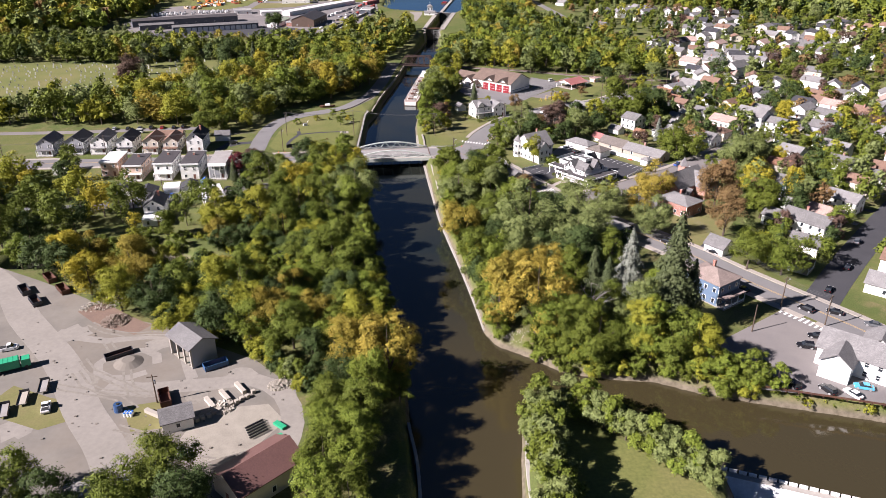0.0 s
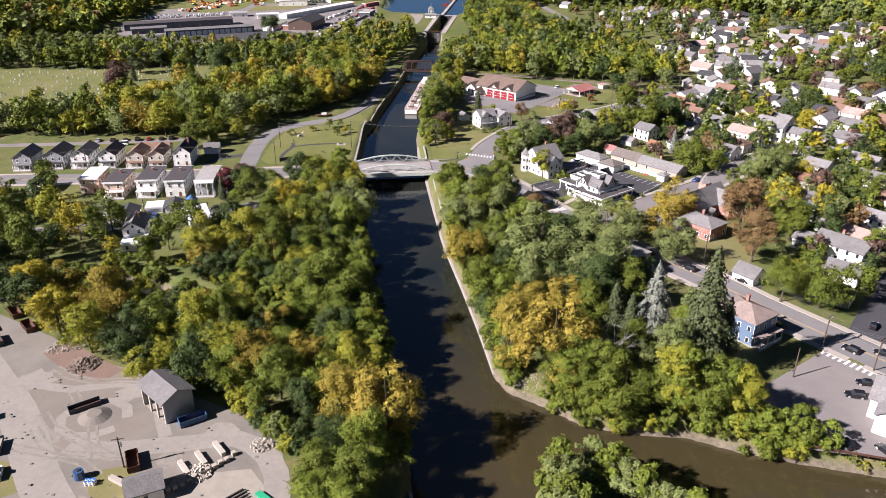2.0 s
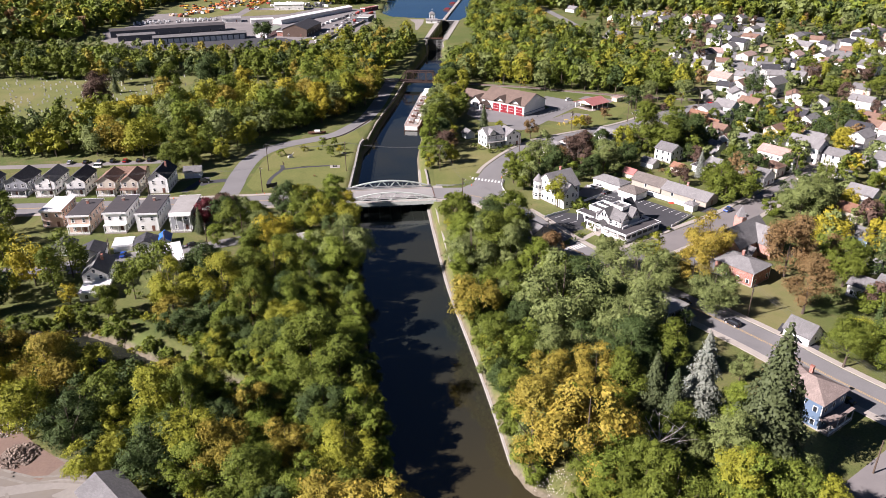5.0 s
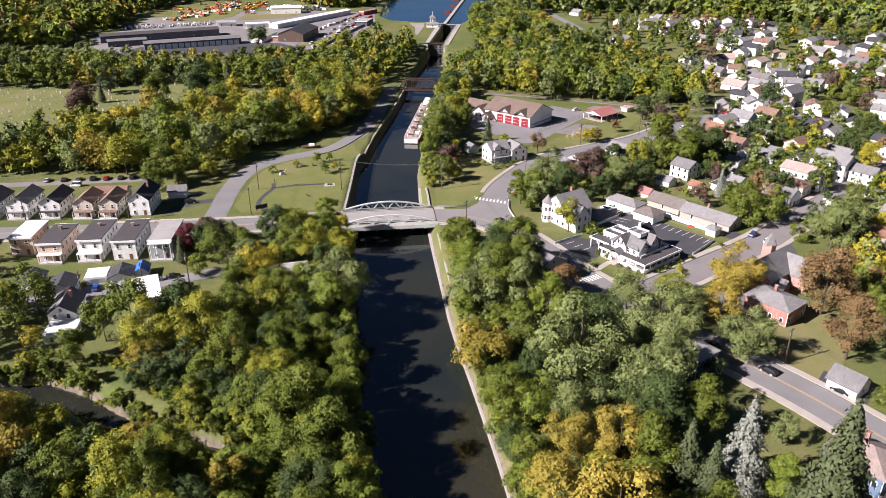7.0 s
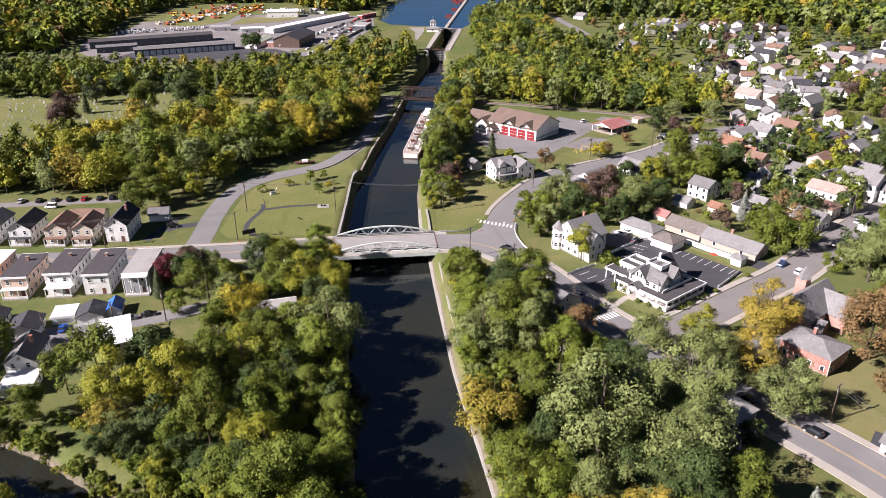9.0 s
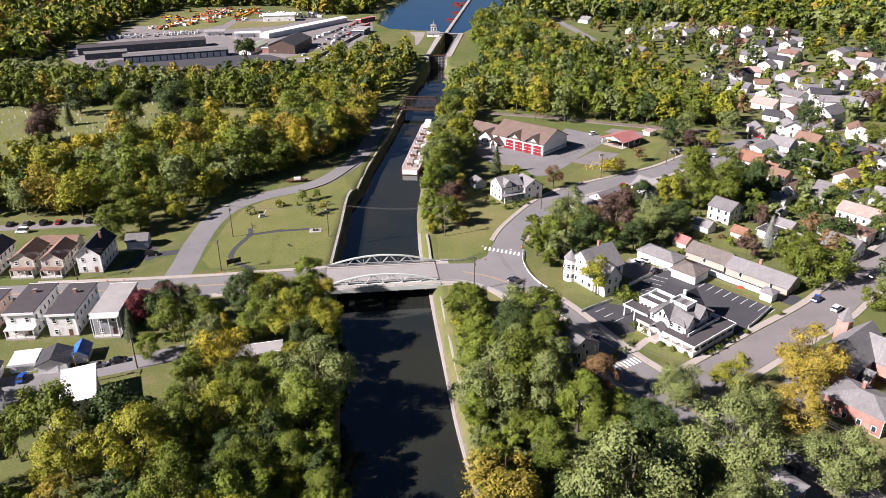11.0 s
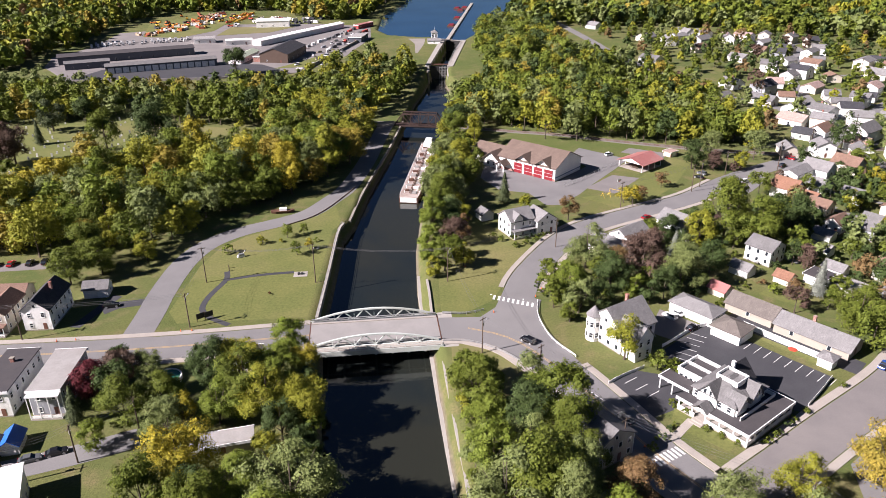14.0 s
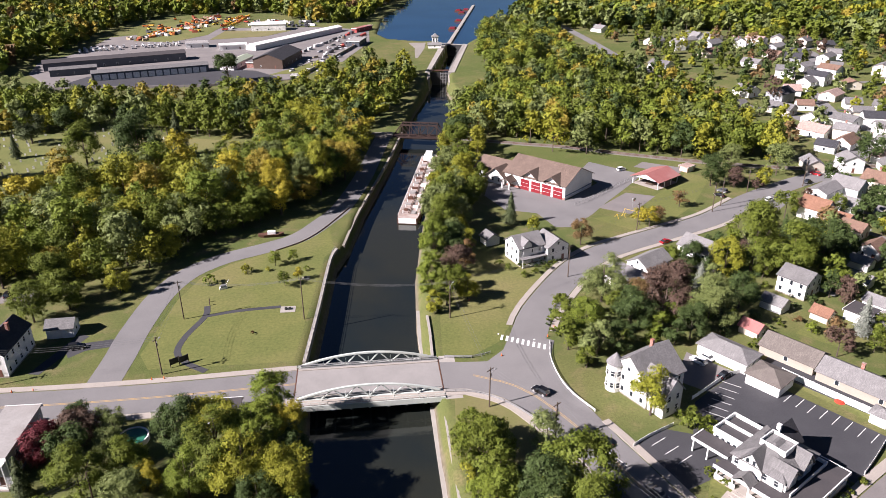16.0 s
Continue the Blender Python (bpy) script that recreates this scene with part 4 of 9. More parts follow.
KEEP_OUT = []


def scatter(poly, gap, forms, colours, where, lo=0.8, hi=1.2, seed=1, most=400, wet=1.0, reach=200):
    """Trees spread over a polygon, at least gap apart, off the water and off what stands there.
    Those farther than reach from the canal's middle are joined, one mesh for each leaf colour."""
    g = np.random.default_rng(seed)
    p = np.array(poly)
    (x0, y0), (x1, y1) = p.min(0), p.max(0)
    made, joined, stems = 0, {}, Shell()
    cand = np.stack([g.uniform(x0, x1, 9000), g.uniform(y0, y1, 9000)], 1)
    ok = (signed(cand[:, 0], cand[:, 1], poly) < 0) & (signed(cand[:, 0], cand[:, 1], CANAL) > wet) & (signed(cand[:, 0], cand[:, 1], CREEK) > 1.5)
    for k in KEEP_OUT:
        ok &= signed(cand[:, 0], cand[:, 1], k) > 0
    names, weights = list(colours), np.array(list(colours.values()), float)
    fnames, fweights = list(forms), np.array(list(forms.values()), float)
    for x, y in cand[ok]:
        if made >= most:
            break
        if PLACED and np.min(np.hypot(*(np.array(PLACED) - (x, y)).T)) < gap * g.uniform(0.85, 1.15):
            continue
        form, colour = str(g.choice(fnames, p=fweights / fweights.sum())), str(g.choice(names, p=weights / weights.sum()))
        s, tall = float(g.uniform(lo, hi)), float(g.uniform(0.82, 1.22))
        made += 1
        if abs(x) < reach and y < 500:
            tree(form, colour, float(x), float(y), s, where, tall)
            continue
        PLACED.append((x, y))
        cp, cq, size, ck = CLUMPS[form, int(g.integers(0, 2))]
        some = g.random(len(cp)) < 0.24
        a, h = g.uniform(0, 6.28), gz(x, y)
        rot = np.array([[math.cos(a), -math.sin(a), 0], [math.sin(a), math.cos(a), 0], [0, 0, 1]])
        v, q = leaves(cp[some] @ rot.T * (s, s, s * tall) + (x, y, h), cq[some] @ rot.T, size * s * 1.85, 0.28, g, np.minimum(ck[some], 1.6))
        joined.setdefault(colour, []).append(v)
        stems.tube((x, y, h - 0.4), (x, y, h + FORMS[form][0] * s * 0.6), 0.3 * s, 0.1, 5)
    for colour, vs in joined.items():
        v = np.concatenate(vs)
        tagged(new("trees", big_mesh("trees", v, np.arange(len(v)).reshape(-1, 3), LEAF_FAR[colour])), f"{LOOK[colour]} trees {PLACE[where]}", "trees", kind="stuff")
    if stems.v:
        solid("trunks", stems, BARK, f"brown tree trunks {PLACE[where]}", "trees", kind="stuff")


def far_wood(name, poly, gap, colours, lo, hi, seed, label, clumps=150, size=0.85):
    """Woods too far to tell tree from tree: many crowns and trunks in one mesh for each leaf colour."""
    g = np.random.default_rng(seed)
    p = np.array(poly)
    (x0, y0), (x1, y1) = p.min(0), p.max(0)
    n = int((x1 - x0) * (y1 - y0) / gap**2 * 2.2)
    cand = np.stack([g.uniform(x0, x1, n), g.uniform(y0, y1, n)], 1)
    ok = (signed(cand[:, 0], cand[:, 1], poly) < 0) & (signed(cand[:, 0], cand[:, 1], UPPER) > 3) & (signed(cand[:, 0], cand[:, 1], CANAL) > 3)
    for k in KEEP_OUT:
        ok &= signed(cand[:, 0], cand[:, 1], k) > 0
    taken, cells = [], {}
    for x, y in cand[ok]:
        c = (int(x // gap), int(y // gap))
        if any(math.hypot(x - a, y - b) < gap * 0.8 for i in (-1, 0, 1) for j in (-1, 0, 1) for a, b in cells.get((c[0] + i, c[1] + j), ())):
            continue
        cells.setdefault(c, []).append((x, y))
        taken.append((x, y))
    if not taken:
        return
    names, weights = list(colours), np.array(list(colours.values()), float)
    pick = g.choice(len(names), len(taken), p=weights / weights.sum())
    base = [crown_points(900 + i, 15, 6.0, -0.5, clumps, 12 if clumps > 200 else 8, 5, 1.8) for i in range(5)]
    hs = heights(*np.array(taken).T)
    for ci, colour in enumerate(names):
        vs, ns, ks = [], [], []
        for (x, y), h in [(t, h) for t, h, c in zip(taken, hs, pick) if c == ci]:
            bp, bn, bk = base[int(g.integers(0, 5))]
            a, s = g.uniform(0, 6.28), g.uniform(lo, hi)
            rot = np.array([[math.cos(a), -math.sin(a), 0], [math.sin(a), math.cos(a), 0], [0, 0, 1]])
            vs.append(bp @ rot.T * np.array([s, s, s * g.uniform(0.9, 1.2)]) + (x, y, h))
            ns.append(bn @ rot.T)
            ks.append(bk)
        if vs:
            vv, qq = leaves(np.concatenate(vs), np.concatenate(ns), size, 0.24, g, np.concatenate(ks))
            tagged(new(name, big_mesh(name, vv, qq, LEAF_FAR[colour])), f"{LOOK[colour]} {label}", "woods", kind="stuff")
    s = Shell()
    for (x, y), h in zip(taken, hs):
        s.tube((x, y, h - 0.5), (x, y, h + 8 * lo), 0.28, 0.12, 4)
    solid("trunks", s, BARK, f"brown trunks of the {label}", "woods", kind="stuff")


# ---- houses ----
TOWN = "houses of the town east of the canal"
FRAME = Shell().box(-0.58, -0.46, -0.09, 0, 0, 1.5).box(0.46, 0.58, -0.09, 0, 0, 1.5).box(-0.46, 0.46, -0.09, 0, 1.4, 1.5).box(-0.46, 0.46, -0.07, 0, 0.70, 0.78).box(-0.66, 0.66, -0.16, 0, -0.1, 0.0).mesh("window")
FRAME.materials.append(TRIM)
PLAIN = Shell().box(-0.58, -0.46, -0.09, 0, 0, 1.5).box(0.46, 0.58, -0.09, 0, 0, 1.5).box(-0.46, 0.46, -0.09, 0, 1.4, 1.5).box(-0.46, 0.46, -0.03, 0, 0, 1.4).mesh("window")
PLAIN.materials.append(TRIM)
PLAIN.materials.append(PANE)
for face in list(PLAIN.polygons)[18:]:
    face.material_index = 1
GLASS = Shell().box(-0.46, 0.46, -0.03, 0, 0, 1.4).mesh("pane")
GLASS.materials.append(PANE)
DOOR = Shell().box(-0.5, 0.5, -0.06, 0, 0, 2.05).mesh("door")
DOOR.materials.append(gloss("door_paint", (0.16, 0.07, 0.05), 0.5))
GDOOR = Shell()
for i in range(4):
    GDOOR.box(-1.25, 1.25, -0.07, 0, 0.02 + 0.53 * i, 0.52 + 0.53 * i)
GDOOR = GDOOR.mesh("garage_door")
GDOOR.materials.append(TRIM)


def window(house_ob, side, u, z, half, k=1.0, tall=1.0, fine=True):
    """A window in the middle of a wall. side: 0 front (-y), 1 right, 2 back, 3 left; u: along that wall."""
    turn = (0, 90, 180, 270)[side]
    m = pose(0, 0, 0, 0, 0, turn) @ pose(u, -half, z) @ Matrix.Diagonal((k, 1, tall, 1))
    if not fine:
        return part("window", PLAIN, None, house_ob, at=m)
    f = part("window", FRAME, None, house_ob, at=m)
    part("pane", GLASS, None, f)


def gable_roof(w, d, h, rise, axis, over=0.45, thick=0.22):
    """Two roof slabs over a body of w by d; the ridge runs along the axis."""
    s = Shell()
    half, run = (w / 2, d / 2 + over) if axis == "y" else (d / 2, w / 2 + over)
    drop = over * rise / half
    for sign in (-1, 1):
        low = (sign * (half + over), h - drop)
        quad = [(0, h + rise), low, (low[0], low[1] + thick), (0, h + rise + thick)]
        n = len(s.v)
        for e in (-run, run):
            for a, z in quad:
                s.v.append((a, e, z) if axis == "y" else (e, a, z))
        s.f += [tuple(n + i for i in q) for q in ((0, 1, 2, 3), (7, 6, 5, 4), (0, 4, 5, 1), (1, 5, 6, 2), (2, 6, 7, 3), (3, 7, 4, 0))]
    return s


def hip_roof(w, d, h, rise, over=0.5, thick=0.2):
    a, b = w / 2 + over, d / 2 + over
    r = max(0.0, (b - a) if b > a else 0.0)
    q = max(0.0, (a - b) if a > b else 0.0)
    s = Shell()
    s.v = [(-a, -b, h), (a, -b, h), (a, b, h), (-a, b, h), (-a, -b, h + thick), (a, -b, h + thick), (a, b, h + thick), (-a, b, h + thick), (-q, -r, h + rise), (q, r, h + rise)]
    s.f = [(3, 2, 1, 0), (0, 1, 5, 4), (1, 2, 6, 5), (2, 3, 7, 6), (3, 0, 4, 7)]
    s.f += [(4, 5, 8), (5, 6, 9, 8), (6, 7, 9), (7, 4, 8, 9)] if r >= q else [(4, 5, 9, 8), (5, 6, 9), (6, 7, 8, 9), (7, 4, 8)]
    return s


def body_shell(w, d, h, rise=0.0, axis="y"):
    s = Shell().box(-w / 2, w / 2, -d / 2, d / 2, -0.4, h)
    if rise:
        for e in (-1, 1):
            tri = [(-w / 2, e * d / 2, h), (w / 2, e * d / 2, h), (0, e * d / 2, h + rise)] if axis == "y" else [(e * w / 2, -d / 2, h), (e * w / 2, d / 2, h), (e * w / 2, 0, h + rise)]
            inner = [(x * (1 if axis == "y" else 0.98), y * (0.98 if axis == "y" else 1), z) for x, y, z in tri]
            s.face(*tri)
            s.face(*inner)
    return s


def house(x, y, rot, w, d, h, label, roof="gable", rise=2.6, axis="y", wall=None, cover=None, floors=2, porch=None, chimney=False, fine=True, category="house", group="", name="house", windows=True, door=True):
    ob = thing(name, pose(x, y, gz_flat(x, y), 0, 0, rot), label, category, group)
    wall, cover = wall or WHITE, cover or R_GREY
    part("wall", body_shell(w, d, h, rise if roof == "gable" else 0, axis), wall, ob)
    if roof == "gable":
        part("roof", gable_roof(w, d, h, rise, axis), cover, ob)
    elif roof == "hip":
        part("roof", hip_roof(w, d, h, rise), cover, ob)
    else:
        r = part("roof", Shell().box(-w / 2 - 0.25, w / 2 + 0.25, -d / 2 - 0.35, d / 2 + 0.35, h, h + 0.28), cover, ob)
        for e in (-1, 1):
            part("cornice", Shell().box(-w / 2 - 0.4, w / 2 + 0.4, *sorted((e * (d / 2 + 0.36), e * (d / 2 + 0.5))), h - 0.35, h + 0.34), TRIM, ob)
    if fine:
        part("foundation", Shell().box(-w / 2 - 0.05, w / 2 + 0.05, -d / 2 - 0.05, d / 2 + 0.05, -0.4, 0.35), OLDCONC, ob)
        for e in (-1, 1):
            part("corner_board", Shell().box(e * w / 2 - 0.1, e * w / 2 + 0.1, -d / 2 - 0.03, -d / 2 + 0.1, 0.35, h), TRIM, ob)
    if windows:
        for side, (length, half) in enumerate(((w, d / 2), (d, w / 2), (w, d / 2), (d, w / 2))):
            if math.cos(math.radians(rot + 90 * side)) < -0.6 and y > 232:
                continue  # walls turned to the hills
            count = max(1, int(length / (2.7 if fine else 8.5)))
            for fl in range(1 if not fine and side % 2 else floors):
                for i in range(count):
                    u = (i + 0.5) * length / count - length / 2
                    if fl == 0 and side == 0 and i == count // 2 and door:
                        part("door", DOOR, None, ob, at=pose(u, -half, 0.3))
                        continue
                    window(ob, side, u, 1.0 + fl * (h / max(1, floors)) * 0.98, half, 0.95, 0.95, fine and group != TOWN)
            if fine and roof == "gable" and rise > 2.2 and (side % 2 == 0) == (axis == "y"):
                window(ob, side, 0, h + rise * 0.18, half, 0.8, 0.7, False)
    if chimney:
        part("chimney", Shell().box(w * 0.18 - 0.35, w * 0.18 + 0.35, d * 0.1 - 0.4, d * 0.1 + 0.4, h, h + rise + 1.0).box(w * 0.18 - 0.42, w * 0.18 + 0.42, d * 0.1 - 0.47, d * 0.1 + 0.47, h + rise + 1.0, h + rise + 1.15), BRICK, ob)
    if porch:
        front, deep, tall = porch  # side, depth, height
        s = 1 if front == "back" else -1
        part("porch_roof", Shell().box(-w / 2 - 0.1, w / 2 + 0.1, *sorted((s * d / 2, s * (d / 2 + deep))), tall, tall + 0.25), cover if roof != "flat" else R_WHITE, ob)
        part("porch_floor", Shell().box(-w / 2, w / 2, *sorted((s * d / 2, s * (d / 2 + deep))), -0.3, 0.35), PAVING, ob)
        for i in range(4 if fine else 2):
            px = -w / 2 + 0.15 + (w - 0.3) * i / (3 if fine else 1)
            part("porch_post", Shell().box(px - 0.09, px + 0.09, s * (d / 2 + deep) - 0.09 - s * 0.15, s * (d / 2 + deep) + 0.09 - s * 0.15, 0.35, tall), TRIM, ob)
        rail_y = s * (d / 2 + deep) - s * 0.15
        part("porch_rail", Shell().box(-w / 2 + 0.1, w / 2 - 0.1, rail_y - 0.04, rail_y + 0.04, 1.05, 1.15).box(-w / 2 + 0.1, w / 2 - 0.1, rail_y - 0.03, rail_y + 0.03, 0.5, 0.9), TRIM, ob)
    return ob


def garage(x, y, rot, w, d, h, label, rise=1.6, axis="y", wall=None, cover=None, doors=1, side=0, roof="gable"):
    ob = house(x, y, rot, w, d, h, label, roof, rise, axis, wall, cover, 1, fine=False, category="garage", name="garage", windows=False, group="garages")
    span, half = (w, d / 2) if side % 2 == 0 else (d, w / 2)
    for i in range(doors):
        u = (i + 0.5) * span / doors - span / 2
        part("garage_door", GDOOR, None, ob, at=pose(0, 0, 0, 0, 0, 90 * side) @ pose(u, -half, 0) @ Matrix.Diagonal((min(1.0, span / doors / 2.9), 1, 1, 1)))
    window(ob, (side + 1) % 4, 0, 1.1, w / 2 if side % 2 == 0 else d / 2, 0.8, 0.7, False)
    return ob


# The terrace of houses behind the park: the far side of the street.
ROW = "houses along the street west of the bridge"
house(-180, 338.5, 3, 7.5, 13, 6.0, "grey two-storey clapboard house with a grey gable roof", wall=GREYS, cover=R_GREY, porch=("front", 2, 2.9), group=ROW)
house(-167.5, 341.5, 3, 8.5, 14, 6.0, "grey two-storey house with a charcoal gable roof and porch", wall=GREYS, cover=R_DARK, porch=("front", 2, 2.9), group=ROW)
house(-155.8, 342, 3, 7.5, 15, 6.2, "white two-storey clapboard house with a grey gable roof", cover=R_GREY, rise=2.4, porch=("front", 1.6, 2.9), group=ROW)
house(-143.8, 342, 3, 7.2, 14, 6.2, "white two-storey clapboard house with a charcoal gable roof", cover=R_DARK, rise=2.4, porch=("front", 1.6, 2.9), group=ROW)
house(-131.5, 341, 3, 7.0, 12, 6.0, "cream two-storey house with a brown gable roof and porch", wall=CREAM, cover=R_BROWN, rise=2.2, porch=("front", 2.2, 2.9), group=ROW)
house(-122, 341, 3, 6.6, 12, 6.0, "cream two-storey house with a red-brown roof and double porch", wall=CREAM, cover=R_BROWN, rise=2.2, porch=("front", 2.4, 2.9), group=ROW)
house(-111, 344, 3, 7.4, 15, 6.6, "tall white clapboard house with a black gable roof", cover=R_DARK, rise=3.0, group=ROW, chimney=True)
house(-127, 353, 3, 12, 7, 4.5, "long low house with a brown roof behind the row", wall=CREAM, cover=R_BROWN, rise=1.8, axis="x", floors=1, group=ROW)
garage(-102.8, 357.8, 8, 7.0, 5.4, 3.1, "small white garage with a grey gable roof on the lawn", cover=R_GREY, doors=2, axis="x")
# The near side of the street.
house(-160, 308, 3, 6.5, 9, 4.0, "small white house with a dark gable roof", cover=R_DARK, floors=1, group=ROW)
house(-138, 309, 4, 7.2, 14, 6.6, "peach two-storey flat-roofed house with a white roof", "flat", wall=PEACH, cover=R_WHITE, group=ROW)
house(-126, 304.5, 4, 7.4, 16, 6.8, "pale peach flat-roofed house with rear porches", "flat", wall=PEACH, cover=R_TAR, group=ROW, porch=("front", 1.8, 3.2), chimney=False)
house(-113.6, 306.5, 4, 7.6, 17, 7.2, "tall white flat-roofed house with a brown-black roof", "flat", cover=R_TAR, group=ROW, porch=("front", 2.2, 3.0))
house(-102.2, 306.5, 4, 7.4, 18, 7.0, "tall white flat-roofed clapboard house with a chimney", "flat", cover=R_TAR, group=ROW, chimney=False)
grey = house(-90.2, 306.5, 4, 7.2, 17, 7.0, "dark grey flat-roofed house with a weathered silver roof", "flat", wall=GREYS, cover=R_SILVER, group=ROW, porch=("front", 1.8, 6.3))
garage(-124, 281, 12, 7, 6.5, 2.6, "white garage with a black gable roof", cover=R_DARK, doors=1)
garage(-112.5, 276.5, 12, 7.5, 8, 2.8, "white garage with a wide door and black gable roof", cover=R_DARK, doors=1)
garage(-97.3, 283.5, 12, 7.0, 7, 2.6, "white garage with a dark gable roof", cover=R_DARK, doors=1)
garage(-105, 283.5, 12, 6, 6, 2.4, "low white flat-roofed garage", cover=R_WHITE, roof="flat", doors=2)
tarp = garage(-92.2, 287.0, 12, 3.8, 5.5, 2.4, "little shed under a bright blue tarpaulin", cover=BLUETARP, rise=1.4, doors=1)
house(-103, 259, 10, 7, 11, 5.2, "white house with a grey gable roof behind the garages", cover=R_GREY, rise=2.4, group="houses on the back street", chimney=True)
house(-100.5, 249.5, 10, 7.5, 7, 2.9, "low white flat-roofed extension", "flat", cover=R_WHITE, floors=1, group="houses on the back street")
house(-83.2, 266.5, 23, 7.2, 14, 6.0, "white box building with a bright white flat roof", "flat", cover=R_WHITE, floors=1, group="houses on the back street")
house(-46, 285.5, 14, 13, 4.2, 2.7, "long pale mobile home with a grey metal roof", "flat", wall=TANS, cover=R_SILVER, floors=1, group="houses on the back street", fine=False, category="mobile home")
house(-49.5, 318, 5, 10, 7.5, 3.0, "low house with a dark flat roof beside a round pool", "flat", wall=TANS, cover=R_TAR, floors=1, group=ROW)

# Works sheds of the gravel yard.
shed = thing("open_shed", pose(-60.4, 160.4, 0, 0, 0, -44), "grey open-fronted shed with a shingled gable roof in the gravel yard", "shed")
part("wall", Shell().box(-5.2, 5.2, 3.4, 3.6, -0.3, 6.0), GREYS, shed)
part("wall", Shell().box(5.0, 5.2, -3.6, 3.4, -0.3, 6.0).face((5.2, -3.6, 6), (5.2, 3.6, 6), (5.2, 0, 7.7)), GREYS, shed)
part("wall", Shell().box(-5.2, -5.0, -3.6, 3.4, -0.3, 6.0).face((-5.2, -3.6, 6), (-5.2, 3.6, 6), (-5.2, 0, 7.7)), GREYS, shed)
part("roof", gable_roof(10.4, 7.2, 6.0, 1.7, "x", 0.7), R_GREY, shed)
for i in range(4):
    part("post", Shell().box(-5.2 + i * 3.4 - 0.25, -5.2 + i * 3.4 + 0.25, -3.6, -3.2, -0.3, 6.0), STONEB, shed)
part("floor", Shell().box(-5, 5, -3.4, 3.4, -0.2, 0.1), OLDCONC, shed)
garage(-56.2, 132.6, 24, 6.6, 5.6, 3.0, "small white block shed with a grey gable roof", cover=R_GREY, axis="x", rise=1.5, doors=1, side=3)
barn = house(-33.5, 113.5, -44, 10, 15, 4.6, "long barn with a maroon metal roof", wall=TANS, cover=R_BARN, rise=2.6, floors=1, fine=False, category="barn", name="barn")
house(-66, 108, 20, 9, 6, 3.2, "low pale shed with a grey flat roof", "flat", wall=TANS, cover=R_SILVER, floors=1, fine=False, category="shed", name="shed")

# Houses right of the canal.
QT = 37.0
white_a = house(31, 402, 25, 9.5, 9, 6.2, "white two-storey house with hedges and a grey cross-gable roof", cover=R_LIGHT, rise=3.0, axis="x", porch=("front", 2.4, 2.9), group=TOWN)
part("dormer", body_shell(3.2, 4, 7.2, 1.6), WHITE, white_a, at=pose(-1.8, -2.8, 0))
part("dormer_roof", gable_roof(3.2, 4.2, 7.2, 1.6, "y", 0.3), R_LIGHT, white_a, at=pose(-1.8, -2.8, 0.02))
house(40, 403.5, 25, 8, 9, 5.6, "white house wing with a grey gable roof", cover=R_LIGHT, rise=2.6, group=TOWN)
garage(20.5, 415, 25, 5, 5, 2.6, "small garage with a grey roof under the trees", cover=R_GREY, doors=1)
house(88.5, 397, QT, 9.5, 11, 6.2, "white two-storey house with a pale grey gable roof", cover=R_LIGHT, rise=2.8, group=TOWN, porch=("front", 2, 2.8))
house(60.5, 379, QT, 8, 13, 5.4, "white house with a grey roof half hidden by trees", cover=R_LIGHT, rise=2.4, group=TOWN)
house(69, 388, QT, 12, 8, 5.6, "white house with a long grey gable roof", cover=R_LIGHT, rise=2.4, axis="x", group=TOWN)
house(111.5, 376, QT, 9, 9, 5.6, "white and blue house in the shade of a great tree", wall=WHITE, cover=R_GREY, rise=2.4, group=TOWN)
garage(76.6, 340.2, 40, 7.2, 13.5, 2.9, "long white garage with a pale grey hip roof", cover=R_LIGHT, roof="hip", rise=1.9, doors=3, side=3)
garage(82.4, 328.6, 40, 7.6, 8.4, 2.9, "white garage with a taupe hip roof and brick chimney", cover=R_TAUPE, roof="hip", rise=2.0, doors=0)
house(93.5, 340, 40, 8.5, 14, 2.7, "tan ranch house with a grey-brown gable roof", wall=TANR, fine=False, cover=R_TAUPE, rise=2.3, floors=1, group=TOWN)
house(104.5, 325.5, 40, 8.8, 20, 2.7, "tan ranch house with a pale gable roof and chimney", wall=TANR, fine=False, cover=R_LIGHT, rise=2.3, floors=1, group=TOWN, chimney=True)
garage(100.2, 366, QT, 5, 6.5, 2.6, "small shed with a grey gable roof", cover=R_LIGHT, doors=1)
garage(88, 352.5, QT, 4.5, 5.5, 2.3, "little red-roofed garden shed", wall=TANS, cover=R_RED, doors=1)
garage(111, 359.5, QT, 4.5, 5, 2.3, "little shed with a terracotta roof", wall=TANS, cover=R_ORANGE, doors=1)
garage(122, 359, QT, 7, 7, 2.9, "white flat-roofed garage with a dark roof", cover=R_TAR, roof="flat", doors=2)
garage(101.3, 313.5, 40, 3.6, 3.6, 2.6, "little white hut at the end of a fence", cover=R_LIGHT, roof="hip", rise=1.3, doors=1)
house(129.5, 346.5, 37, 7.5, 20, 3.6, "long white flat-roofed building", "flat", cover=R_SILVER, floors=1, group=TOWN)
house(140, 344, QT, 8.5, 10, 4.4, "white house with a grey gable roof", cover=R_GREY, rise=2.4, floors=1, group=TOWN)
house(158, 364, 37, 9, 17, 7.0, "long white two-storey house with a pink-brown roof", cover=R_PINK, rise=2.2, group=TOWN)
house(145, 359.5, QT, 7, 9, 4.6, "white house with a brown gable roof", cover=R_BROWN, rise=2.4, floors=1, group=TOWN)
